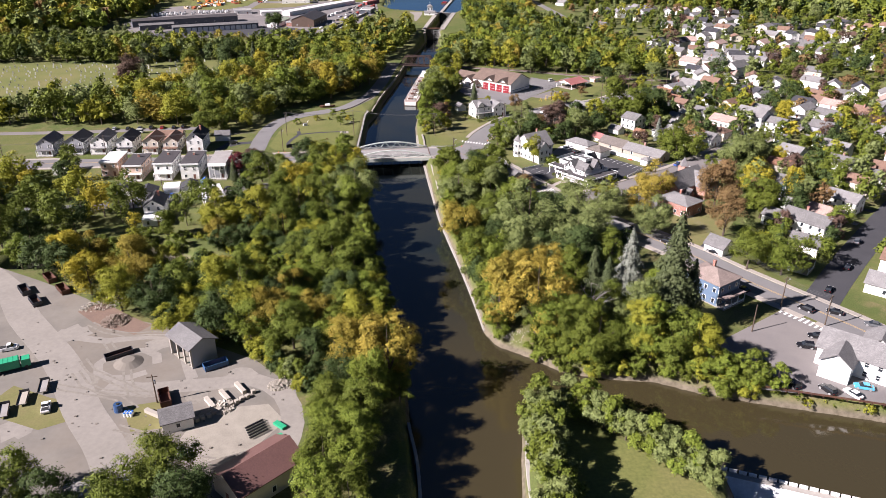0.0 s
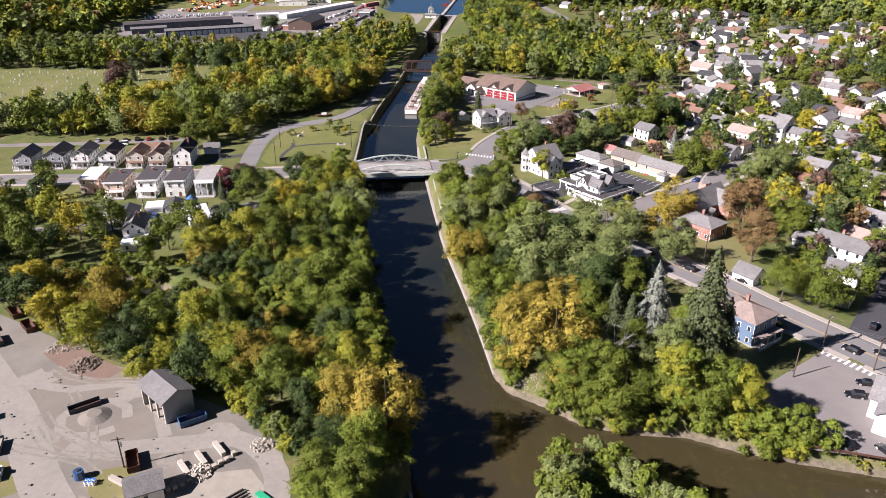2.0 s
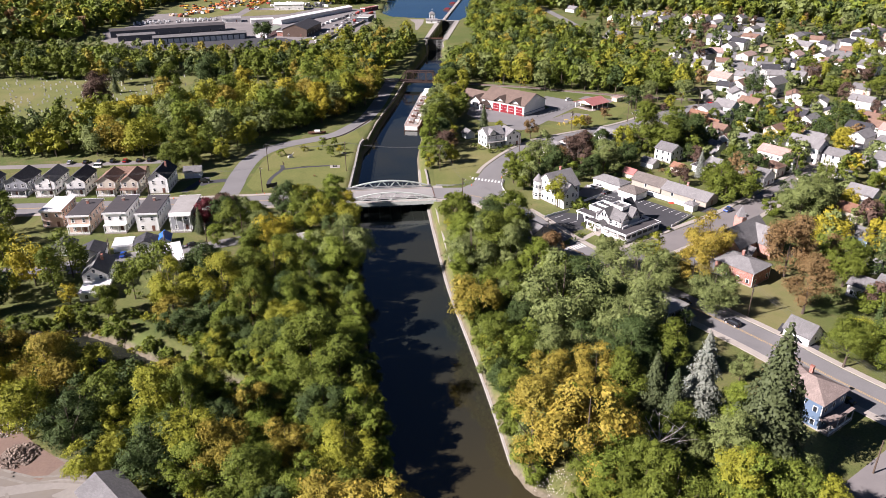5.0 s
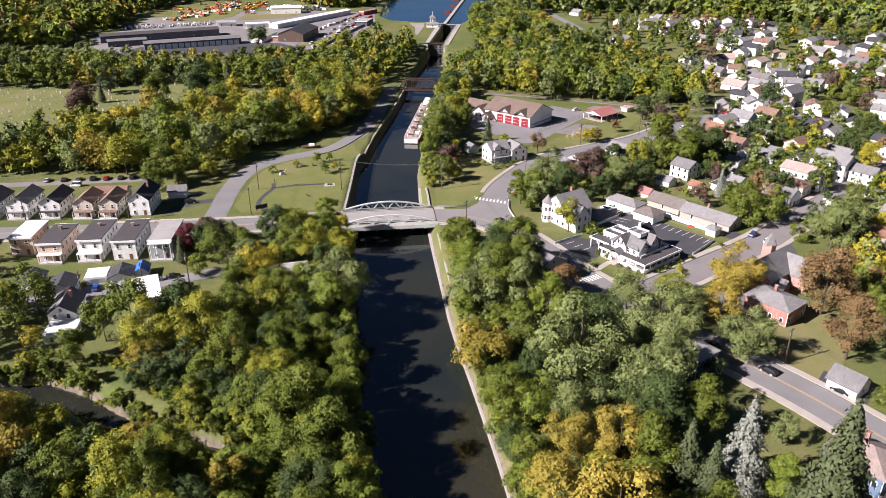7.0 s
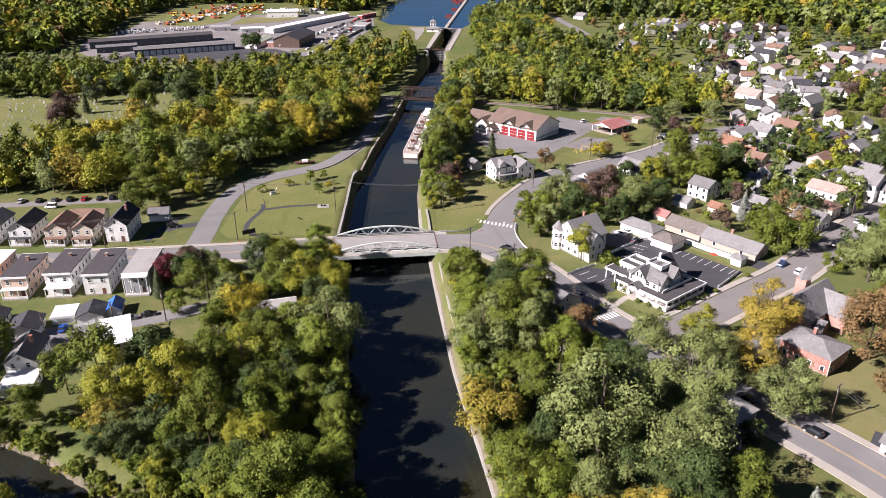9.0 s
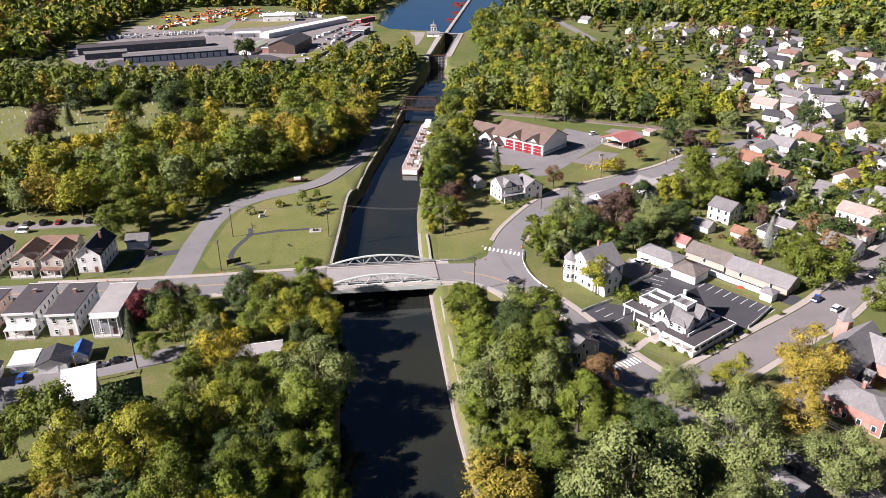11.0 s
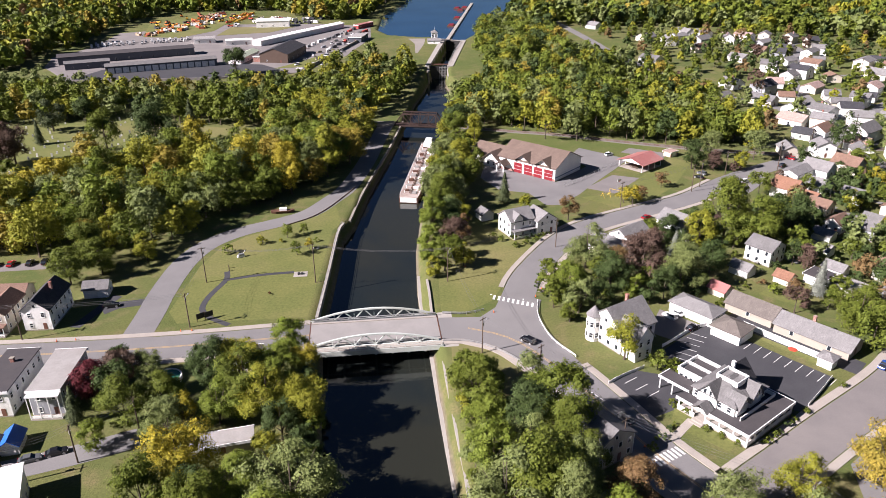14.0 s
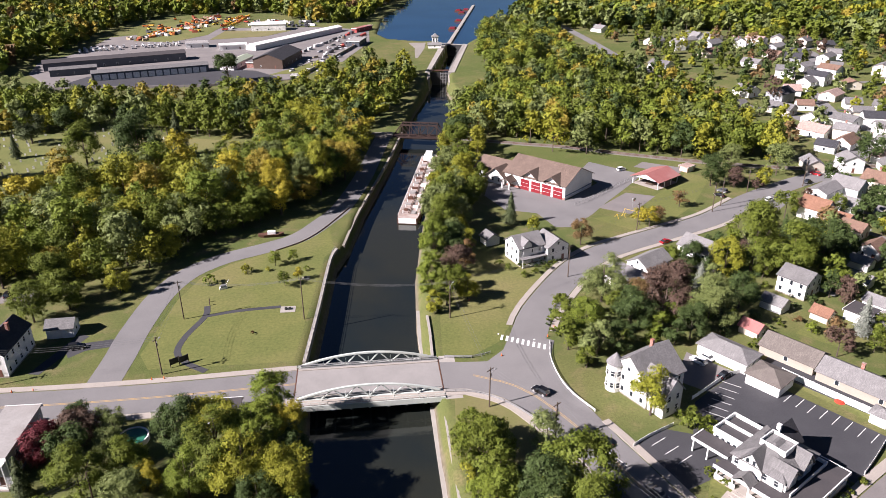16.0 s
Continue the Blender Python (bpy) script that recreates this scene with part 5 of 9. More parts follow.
house(150.5, 354, 37, 7, 8, 4.4, "cream house with a brown hip roof", "hip", wall=CREAM, cover=R_BROWN, rise=2.2, floors=1, group=TOWN)
house(175.5, 375.5, 37, 9.5, 15, 7.6, "large white gabled house with a pale grey roof", cover=R_LIGHT, rise=3.2, group=TOWN)
house(185, 366, 37, 7, 10, 5.4, "white house with a grey roof and dormers", cover=R_GREY, rise=2.4, group=TOWN)
# white house with a corner turret
tur = house(51.5, 328, QT - 5, 12.5, 12, 6.4, "white clapboard house with a round corner turret and steep grey roof", cover=R_LIGHT, rise=5.0, axis="x", group=TOWN, chimney=True)
part("wing", body_shell(6, 7, 6.4, 3.6), WHITE, tur, at=pose(-2.8, -7.2, 0))
part("wing_roof", gable_roof(6, 7.4, 6.4, 3.6, "y", 0.35), R_LIGHT, tur, at=pose(-2.8, -7.2, 0.02))
for u, z in ((-1.4, 1.2), (1.4, 1.2), (-1.4, 4.2), (1.4, 4.2)):
    f = part("window", FRAME, None, tur, at=pose(-2.8 + u, -10.7, z))
    part("pane", GLASS, None, f)
part("turret", Shell().tube((-6.4, 4.2, -0.3), (-6.4, 4.2, 7.6), 1.9, 1.9, 14), WHITE, tur)
part("turret_roof", Shell().tube((-6.4, 4.2, 7.6), (-6.4, 4.2, 10.4), 2.25, 0.05, 14), R_LIGHT, tur, "pale conical roof")
for a in (120, 165, 210, 255):
    f = part("window", FRAME, None, tur, at=pose(-6.4, 4.2, 0) @ pose(0, 0, 0, 0, 0, a - 270) @ pose(0, -1.9, 1.3))
    part("pane", GLASS, None, f)
    f = part("window", FRAME, None, tur, at=pose(-6.4, 4.2, 0) @ pose(0, 0, 0, 0, 0, a - 270) @ pose(0, -1.9, 4.6))
    part("pane", GLASS, None, f)

# The large white porticoed house on the parking lot.
man = thing("mansion", pose(69.2, 297.2, 0, 0, 0, QT), "large white house with grey hipped roofs and a wrap-round porch", "house", TOWN)
part("wall", Shell().box(-7.0, 6.0, -5.5, 5.2, -0.3, 6.0), WHITE, man)
part("roof", hip_roof(13, 10.7, 6.0, 3.4, 0.5), R_GREY, man, at=pose(-0.5, -0.15, 0))
part("roof_deck", Shell().box(-2.8, 1.6, -2.9, 2.1, 8.0, 8.9), R_LIGHT, man)
for x0, x1, y0, y1 in ((-3.0, 1.8, -3.1, -2.9), (-3.0, 1.8, 2.1, 2.3), (-3.0, -2.8, -2.9, 2.1), (1.6, 1.8, -2.9, 2.1)):
    part("balustrade", Shell().box(x0, x1, y0, y1, 8.3, 9.6), TRIM, man)
part("front_gable", body_shell(4.4, 5.0, 6.0, 3.0, "x"), WHITE, man, at=pose(-5.2, 1.2, 0))
part("front_gable_roof", gable_roof(4.6, 5.0, 6.0, 3.0, "x", 0.4), R_GREY, man, at=pose(-5.2, 1.2, 0.02))
part("side_gable", body_shell(4.6, 4.4, 6.0, 3.2, "y"), WHITE, man, at=pose(1.0, -3.8, 0))
part("side_gable_roof", gable_roof(4.6, 4.6, 6.0, 3.2, "y", 0.4), R_GREY, man, at=pose(1.0, -3.8, 0.02))
part("corner_gable", body_shell(4.0, 4.0, 6.0, 2.4, "y"), WHITE, man, at=pose(-4.6, -4.0, 0))
part("corner_gable_roof", gable_roof(4.0, 4.4, 6.0, 2.4, "y", 0.4), R_GREY, man, at=pose(-4.6, -4.0, 0.02))
part("rear_gable", body_shell(5.0, 6.0, 6.0, 3.4, "x"), WHITE, man, at=pose(5.2, 1.8, 0))
part("rear_gable_roof", gable_roof(5.2, 6.0, 6.0, 3.4, "x", 0.5), R_DARK, man, at=pose(5.2, 1.8, 0.02))
part("porch_roof", Shell().box(-10.2, 9.0, -11.2, -5.6, 3.4, 3.7).box(-10.2, -7.1, -5.6, 7.0, 3.4, 3.7).box(6.1, 9.0, -5.6, 4.0, 3.4, 3.7), R_TAR, man, "dark flat porch roof")
part("porch_cornice", Shell().box(-10.4, 9.2, -11.4, -11.2, 3.1, 3.8).box(9.0, 9.2, -11.2, 4.2, 3.1, 3.8).box(-10.4, -10.2, -11.2, 7.2, 3.1, 3.8), TRIM, man)
part("porch_floor", Shell().box(-10.0, 8.8, -11.0, -5.6, -0.3, 0.5).box(-10.0, -7.1, -5.6, 6.8, -0.3, 0.5), PAVING, man)
for i in range(7):
    part("column", Shell().tube((-9.9 + i * 3.1, -10.9, 0.4), (-9.9 + i * 3.1, -10.9, 3.4), 0.22, 0.18, 10), TRIM, man)
for i in range(5):
    part("column", Shell().tube((-9.9, -7.6 + i * 3.5, 0.4), (-9.9, -7.6 + i * 3.5, 3.4), 0.22, 0.18, 10), TRIM, man)
part("porch_rail", Shell().box(-9.8, 8.8, -10.98, -10.84, 0.5, 1.5).box(-9.98, -9.84, -10.8, -0.8, 0.5, 1.5).box(-9.98, -9.84, 2.2, 6.8, 0.5, 1.5), TRIM, man)
part("upper_balustrade", Shell().box(-7.2, 7.4, -7.3, -7.1, 3.7, 4.6).box(7.2, 7.4, -7.1, 4.0, 3.7, 4.6), TRIM, man)
part("rear_wing", Shell().box(-2.0, 5.8, 5.2, 12.6, -0.3, 4.6), WHITE, man)
part("rear_wing_roof", Shell().box(-1.7, 5.5, 5.5, 12.3, 4.6, 4.85), R_TAR, man)
for x0, x1, y0, y1 in ((-2.2, 6.0, 5.0, 5.3), (-2.2, 6.0, 12.5, 12.8), (-2.2, -1.9, 5.3, 12.5), (5.7, 6.0, 5.3, 12.5), (1.7, 2.0, 5.3, 12.5)):
    part("parapet", Shell().box(x0, x1, y0, y1, 4.5, 5.6), TRIM, man)
part("carport", Shell().box(-6.3, -2.2, 6.4, 14.8, 3.3, 3.6), R_TAR, man, "dark flat roof of the drive-through")
part("carport_edge", Shell().box(-6.5, -6.3, 6.4, 15.0, 3.15, 3.75).box(-6.3, -2.2, 14.8, 15.0, 3.15, 3.75), TRIM, man)
for px, py in ((-6.1, 7.2), (-6.1, 11.0), (-6.1, 14.5), (-2.6, 14.5)):
    part("column", Shell().tube((px, py, 0), (px, py, 3.3), 0.2, 0.17, 10), TRIM, man)
part("chimney", Shell().box(2.4, 3.1, 1.2, 2.0, 6, 10.8), TRIM, man)
part("entry_steps", Shell().box(-11.8, -10.2, -0.8, 2.2, -0.2, 0.25).box(-11.0, -10.2, -0.8, 2.2, 0.25, 0.48), PAVING, man)
part("entry_gable_roof", gable_roof(2.4, 3.6, 3.8, 1.4, "x", 0.3), R_GREY, man, at=pose(-9.6, 0.7, 0))
for side, half, us in ((0, 5.5, (-6.2, -3.0, 2.6, 4.8)), (1, 6.0, (-4, -1.2)), (3, 7.0, (-4.2, 1.8, 4.2)), (2, 5.2, (-5, 4.5))):
    for u in us:
        window(man, side, u, 4.2, half, 0.95, 0.9)
        window(man, side, u, 0.9, half, 0.95, 0.95)
for u in (-0.7, 0.7):
    window(man, 3, u - 1.2, 6.3, 7.4, 0.7, 0.8, False)
    window(man, 0, u + 1.0, 6.3, 6.0, 0.7, 0.8, False)
for i in range(5):
    window(man, 3, -(6.2 + i * 1.35), 2.3, 2.0, 0.9, 1.2, False)

# Church and hall of brick.
ch = thing("church", pose(105.5, 277, 0, 0, 0, QT), "brick church with a steep pale grey cross-gable roof", "church", TOWN)
part("wall", body_shell(19, 10.5, 5.2, 5.2, "x"), BRICKP, ch)
part("roof", gable_roof(19, 10.5, 5.2, 5.2, "x", 0.4), R_LIGHT, ch)
part("transept", body_shell(9, 9, 4.8, 4.4, "y"), BRICKP, ch, at=pose(5.5, -6, 0))
part("transept_roof", gable_roof(9, 9.2, 4.8, 4.4, "y", 0.35), R_LIGHT, ch, at=pose(5.5, -6, 0.02))
part("tower", Shell().box(7.2, 10.2, 4.4, 7.4, -0.3, 8.6), BRICKP, ch)
part("spire", Shell().tube((8.7, 5.9, 8.6), (8.7, 5.9, 12.4), 2.1, 0.05, 4), R_LIGHT, ch)
part("porch", body_shell(4, 3.5, 3.0, 2.0, "y"), BRICK, ch, at=pose(-4.5, -6.2, 0))
part("porch_roof", gable_roof(4, 3.7, 3.0, 2.0, "y", 0.3), R_GREY, ch, at=pose(-4.5, -6.2, 0.02))
for u in (-1.3, 0, 1.3):
    f = part("window", FRAME, None, ch, "tall white-framed church window", at=pose(5.5 + u, -10.5, 1.2) @ Matrix.Diagonal((1, 1, 2.0, 1)))
    part("pane", GLASS, None, f)
for u in (-8, -1, 1):
    f = part("window", FRAME, None, ch, at=pose(u, -5.25, 1.2) @ Matrix.Diagonal((1, 1, 1.6, 1)))
    part("pane", GLASS, None, f)
house(98.7, 258, QT, 10, 13, 4.8, "square brick hall with a pale hip roof", "hip", wall=BRICK, cover=R_LIGHT, rise=2.0, floors=1, group=TOWN, category="hall", name="hall", chimney=True)
garage(100.6, 221.2, QT - 2, 6.4, 7.2, 2.8, "white garage with a slate-grey gable roof on a lawn", cover=R_GREY, rise=2.6, doors=2, side=3)
blue = house(86.5, 190.5, QT - 3, 10, 12, 7.0, "blue two-storey house with a dusty pink hip roof and porches", "hip", wall=BLUES, cover=shingles("dusty_pink_shingles", (0.26, 0.205, 0.18)), rise=2.6, porch=("front", 2.6, 3.1), group=TOWN, chimney=True)
house(65.5, 231, QT - 3, 8, 9, 6.0, "dark house with a weathered white porch roof under trees", "hip", wall=DARKS, cover=R_SILVER, rise=2.2, porch=("front", 2.2, 3.0), group=TOWN)
house(35, 283, 33, 11, 11, 6.0, "tan house with a dark green-grey roof under trees", wall=TANS, cover=R_GREY, rise=3.0, group=TOWN)
house(37, 264, 33, 8, 7, 3.2, "low house with a green-grey gable roof in deep shade", wall=TANS, cover=R_GREY, rise=2.0, floors=1, group=TOWN)
offices = thing("office_building", pose(110.5, 152.5, 0, 0, 0, -40), "white clapboard office with a grey hip-and-gable roof beside the lot", "office", TOWN)
part("wall", body_shell(17, 11, 5.4, 3.0, "x"), WHITE, offices)
part("roof", gable_roof(17, 11, 5.4, 3.0, "x", 0.6), R_LIGHT, offices)
part("wing", body_shell(7, 7, 5.2, 2.6, "y"), WHITE, offices, at=pose(-3, -7.5, 0))
part("wing_roof", gable_roof(7, 7.4, 5.2, 2.6, "y", 0.5), R_LIGHT, offices, at=pose(-3, -7.5, 0.02))
part("rear_wing", body_shell(8, 8, 5.2, 2.8, "y"), WHITE, offices, at=pose(4, 7.0, 0))
part("rear_wing_roof", gable_roof(8, 8.4, 5.2, 2.8, "y", 0.5), R_LIGHT, offices, at=pose(4, 7.0, 0.02))
for side, half, us in ((0, 5.5, (3, 6)), (1, 8.5, (-3, 0, 3)), (2, 5.5, (-6, -3)), (3, 8.5, (-3, 0, 3))):
    for u in us:
        for z in (0.9, 3.6):
            window(offices, side, u, z, half)

# Fire station with red doors.
fs = thing("fire_station", pose(49.9, 473.5, 0, 0, 0, -41.5) @ Matrix.Diagonal((1.07, 1.07, 1.12, 1)), "white fire station with four red doors and a brown roof", "fire station")
part("wall", body_shell(28, 20, 5.4, 4.4, "x"), WHITE, fs)
part("roof", gable_roof(28, 20, 5.4, 4.4, "x", 0.7), R_FIRE, fs)
part("wainscot", Shell().box(-14.05, 14.05, -10.06, -10.0, -0.2, 0.9), BRICK, fs)
for i in range(4):
    x0 = -4.2 + i * 5.0
    d = part("bay_door", Shell().box(x0 - 2.0, x0 + 2.0, -10.18, -10.0, 0, 4.1), REDDOOR, fs, "red panelled vehicle door")
    part("panel_lines", Shell().box(x0 - 1.9, x0 + 1.9, -10.21, -10.18, 1.3, 1.38).box(x0 - 1.9, x0 + 1.9, -10.21, -10.18, 2.7, 2.78), TRIM, d)
for u in (-1.7, 8.3):
    part("cross_gable", body_shell(7.0, 6.0, 5.4, 2.5, "y"), WHITE, fs, at=pose(u, -7.1, 0))
    part("cross_gable_roof", gable_roof(7.0, 7.0, 5.4, 2.5, "y", 0.6), R_FIRE, fs, at=pose(u, -7.3, 0.02))
part("wing", body_shell(17, 13, 3.4, 3.4, "x"), WHITE, fs, at=pose(-22, -1.5, 0))
part("wing_roof", gable_roof(17, 13, 3.4, 3.4, "x", 0.6), R_FIRE, fs, at=pose(-22, -1.5, 0))
part("wing_gable", body_shell(8, 6, 3.3, 3.0, "y"), WHITE, fs, at=pose(-17.5, -8.2, 0))
part("wing_gable_roof", gable_roof(8, 6.6, 3.3, 3.0, "y", 0.6), R_FIRE, fs, at=pose(-17.5, -8.2, 0.02))
part("entry_roof", gable_roof(4.0, 5.0, 3.0, 1.6, "y", 0.4), R_FIRE, fs, at=pose(-10.5, -12.0, 0))
for px in (-12.2, -8.8):
    part("entry_post", Shell().box(px - 0.2, px + 0.2, -14.3, -13.9, 0, 3.0), TRIM, fs)
for u in (-28, -25, -19, -16):
    f = part("window", FRAME, None, fs, at=pose(u, -8.05 if u < -20 else -11.25, 1.0))
    part("pane", GLASS, None, f)
part("blue_band", Shell().box(14.0, 14.06, -9.9, 9.9, 1.2, 1.6), BLUES, fs, "blue-grey band on the gable wall")
pav = thing("pavilion", pose(96.5, 475.5, 0, 0, 0, 40), "open park pavilion with a faded red metal roof", "pavilion")
part("roof", gable_roof(15, 13, 3.4, 2.2, "x", 0.7), R_RED, pav)
part("gable_wall", Shell().face((-7.5, -6.5, 3.4), (-7.5, 6.5, 3.4), (-7.5, 0, 5.6)).face((7.5, -6.5, 3.4), (7.5, 6.5, 3.4), (7.5, 0, 5.6)), TRIM, pav)
part("slab", Shell().box(-7.4, 7.4, -6.4, 6.4, -0.2, 0.08), PAVING, pav)
for px in (-7.2, -2.4, 2.4, 7.2):
    for py in (-6.2, 6.2):
        part("post", Shell().box(px - 0.12, px + 0.12, py - 0.12, py + 0.12, 0, 3.5), TRIM, pav)
for px in (-4, 0, 4):
    part("table", Shell().box(px - 0.4, px + 0.4, -2, 2, 0.7, 0.78).box(px - 0.1, px + 0.1, -1.5, 1.5, 0, 0.7).box(px - 0.9, px - 0.6, -2, 2, 0.4, 0.46).box(px + 0.6, px + 0.9, -2, 2, 0.4, 0.46), WOODP, pav)
garage(115.5, 491, QT, 5.5, 4, 2.3, "small shed with a pinkish roof", wall=PEACH, cover=R_PINK, roof="flat", doors=1)


# ---- railway, lock and barge ----
RAIL_W = smooth_line([(-160, 600), (-113, 586), (-90, 579.5), (-71, 572.5), (-45, 563), (-31, 556), (-20, 553.5)])
RAIL_E = smooth_line([(8, 549), (22, 543), (45, 535), (69, 527.5), (100, 513), (140, 498), (180, 491), (240, 500)])
for n, line in enumerate((RAIL_W, RAIL_E)):
    solid(f"railway_{n + 1}", ribbon(line, 2.4, -2.4, -0.5, 0.25), DIRT, "brown ballast bed of a single railway track", "railway", kind="structure")
    for d in (0.75, -0.75):
        solid(f"rail_{n + 1}", ribbon(line, d + 0.06, d - 0.06, 0.25, 0.42), RUST, "rusty steel rail", "rail", kind="structure")

BROWNS = mottled("dark_brown_steel", (0.050, 0.030, 0.024), (0.035, 0.022, 0.019), (0.075, 0.045, 0.034), 0.5, 4.0, 0.7, 0.2)
rb = thing("railway_bridge", pose(-19.5, 553.3, 0, 0, 0, -9), "dark brown rusty steel through-truss railway bridge", "bridge")
RS = 28.0
part("deck", Shell().box(-1, RS + 1, -2.6, 2.6, -0.9, 0.15), BROWNS, rb)
for y in (-2.7, 2.7):
    part("bottom_chord", Shell().box(0, RS, y - 0.3, y + 0.3, -0.5, 0.3), BROWNS, rb)
    part("top_chord", Shell().box(RS / 6, RS * 5 / 6, y - 0.3, y + 0.3, 6.2, 6.8), BROWNS, rb)
    for i in range(1, 6):
        part("vertical", Shell().box(RS * i / 6 - 0.17, RS * i / 6 + 0.17, y - 0.17, y + 0.17, 0.3, 6.2), BROWNS, rb)
    part("end_post", Shell().beam((0.2, y, 0.1), (RS / 6, y, 6.4), 0.5, 0.5), BROWNS, rb)
    part("end_post", Shell().beam((RS - 0.2, y, 0.1), (RS * 5 / 6, y, 6.4), 0.5, 0.5), BROWNS, rb)
    for i, j in ((1, 2), (2, 3), (5, 4), (4, 3)):
        part("diagonal", Shell().beam((RS * i / 6, y, 6.3), (RS * j / 6, y, 0.2), 0.25, 0.25), BROWNS, rb)
for i in range(1, 6):
    part("cross_strut", Shell().box(RS * i / 6 - 0.15, RS * i / 6 + 0.15, -2.5, 2.5, 6.3, 6.6), BROWNS, rb)
for i in range(1, 5):
    part("top_brace", Shell().beam((RS * i / 6, -2.5, 6.45), (RS * (i + 1) / 6, 2.5, 6.45), 0.16, 0.16), BROWNS, rb)
solid("rail_abutment_1", Shell().box(-33, -19.8, 549.5, 558.5, -6, 0.3), OLDCONC, "pale stone railway abutment", "abutment", kind="structure")
solid("rail_abutment_2", Shell().box(8.2, 14, 544, 553, -6, 0.2), OLDCONC, "stone railway abutment", "abutment", kind="structure")
solid("approach_wall_1", Shell().box(-33, -20.5, 549.4, 549.8, 0.3, 1.3), CONCRETE, "pale parapet beside the railway", "wall", kind="structure")

barge = thing("barge", pose(-4.6, 484, LOW, 0, 0, -6.8), "long old barge with a white and rust-red cluttered deck", "barge")
hull = [(-3.9, -41), (3.9, -41), (4.4, -36), (4.4, 38), (2.6, 42), (-2.6, 42), (-4.4, 38), (-4.4, -36)]
part("hull", Shell().prism(hull, -1.0, 2.3), RUST, barge, "dark rusty hull")
part("deck", Shell().prism([(x * 0.96, y * 0.995) for x, y in hull], 2.3, 2.36), mottled("barge_deck", (0.46, 0.43, 0.40), (0.24, 0.15, 0.12), (0.50, 0.48, 0.45), 0.6, 3.0, 0.8, 0.2), barge, "pale deck stained with rust")
part("bow_plate", Shell().box(-3.45, 3.45, -41.15, -41.0, 0.4, 2.5), TRIM, barge)
bgn = np.random.default_rng(12)
for i in range(22):
    y, sx = -36 + i * 3.15, (-1.7 if i % 2 else 1.7)
    w0, l0 = float(bgn.uniform(0.7, 1.3)), float(bgn.uniform(0.8, 1.7))
    part("hatch", Shell().box(sx - w0, sx + w0, y, y + l0 * 1.6, 2.36, 2.36 + float(bgn.uniform(0.3, 0.9))), (R_SILVER, RUST, TRIM, R_SILVER)[i % 4], barge, "raised deck hatch")
    part("vent", Shell().tube((-sx * 1.5, y + 1, 2.36), (-sx * 1.5, y + 1, 3.4), 0.2, 0.16, 8), TRIM, barge)
for x in (-0.25, 0.25):
    part("pipe", Shell().tube((x, -36, 2.7), (x, 30, 2.7), 0.14, 0.14, 6), RUST, barge)
for x in (-4.0, 4.0):
    part("side_rail", Shell().box(x - 0.05, x + 0.05, -38, 38, 3.05, 3.15), TRIM, barge)
    for i in range(13):
        part("rail_post", Shell().box(x - 0.05, x + 0.05, -38 + i * 6.3, -37.9 + i * 6.3, 2.36, 3.1), TRIM, barge)
part("stern_house", Shell().box(-2.6, 2.6, 30.5, 36, 2.36, 4.6).box(-1.6, 1.6, 31.5, 35, 4.6, 6.6), TRIM, barge, "white stern deckhouse")

for n, (a, b, c, d) in enumerate([((-3.2, 693), (0.0, 693), (15.2, 819), (10.5, 820)), ((13.0, 693), (17.6, 693), (32.8, 812), (28.6, 813))]):
    solid(f"lock_wall_{n + 1}", Shell().prism([a, b, c, d], -7, 5.4), CONCRETE, "pale weathered concrete lock wall", "lock wall", kind="structure")
solid("lock_wing_1", Shell().prism([(-3.2, 693), (-1.0, 678), (0.3, 678), (0.0, 693)], -7, 4.0), OLDCONC, "stained concrete wing wall below the lock", "lock wall", kind="structure")
solid("lock_wing_2", Shell().prism([(13.0, 693), (12.6, 668), (14.2, 668), (17.6, 693)], -7, 3.4), CONCRETE, "pale concrete wing wall below the lock", "lock wall", kind="structure")
gate = thing("lock_gate", pose(6.5, 697, 0), "dark steel lock gate with a rusty footbridge", "gate")
part("leaf", Shell().box(-6.5, 6.5, -0.5, 0.5, -6.5, 4.6), BLACK, gate)
part("footbridge", Shell().box(-7.5, 7.5, -0.8, 0.8, 5.4, 5.7), RUST, gate)
part("handrail", Shell().box(-7.5, 7.5, -0.85, -0.78, 6.4, 6.5).box(-7.5, 7.5, 0.78, 0.85, 6.4, 6.5), RUST, gate)
for i in range(5):
    part("rib", Shell().box(1.2 + i * 1.1, 1.5 + i * 1.1, -0.75, -0.5, -4.5, 4.4), GALV, gate)
for z in (-2.5, -0.5, 1.5, 3.5):
    part("rib", Shell().box(0.8, 6.2, -0.75, -0.5, z, z + 0.25), GALV, gate)
solid("lock_floor", Shell().prism([(0, 698), (13, 698), (28.5, 813), (15, 819)], -7, -4.4), WATER, "dark still water in the lock chamber", "water", kind="structure")
up = thing("lock_gate", pose(21.8, 813, 0, 0, 0, -20), "dark upper lock gate with a walkway", "gate")
part("leaf", Shell().box(-6.6, 6.6, -0.5, 0.5, -6, 4.9), BLACK, up)
part("walkway", Shell().box(-6.8, 6.8, -0.9, 0.9, 5.0, 5.3), PAVING, up)
gh = thing("gatehouse", pose(5.0, 809, 5.0, 0, 0, 0), "small white lock tower with a pale hip roof", "tower")
part("wall", Shell().box(-2.6, 2.6, -2.6, 2.6, -0.4, 7.4), TRIM, gh)
part("roof", hip_roof(5.2, 5.2, 7.4, 2.6, 0.6), R_LIGHT, gh)
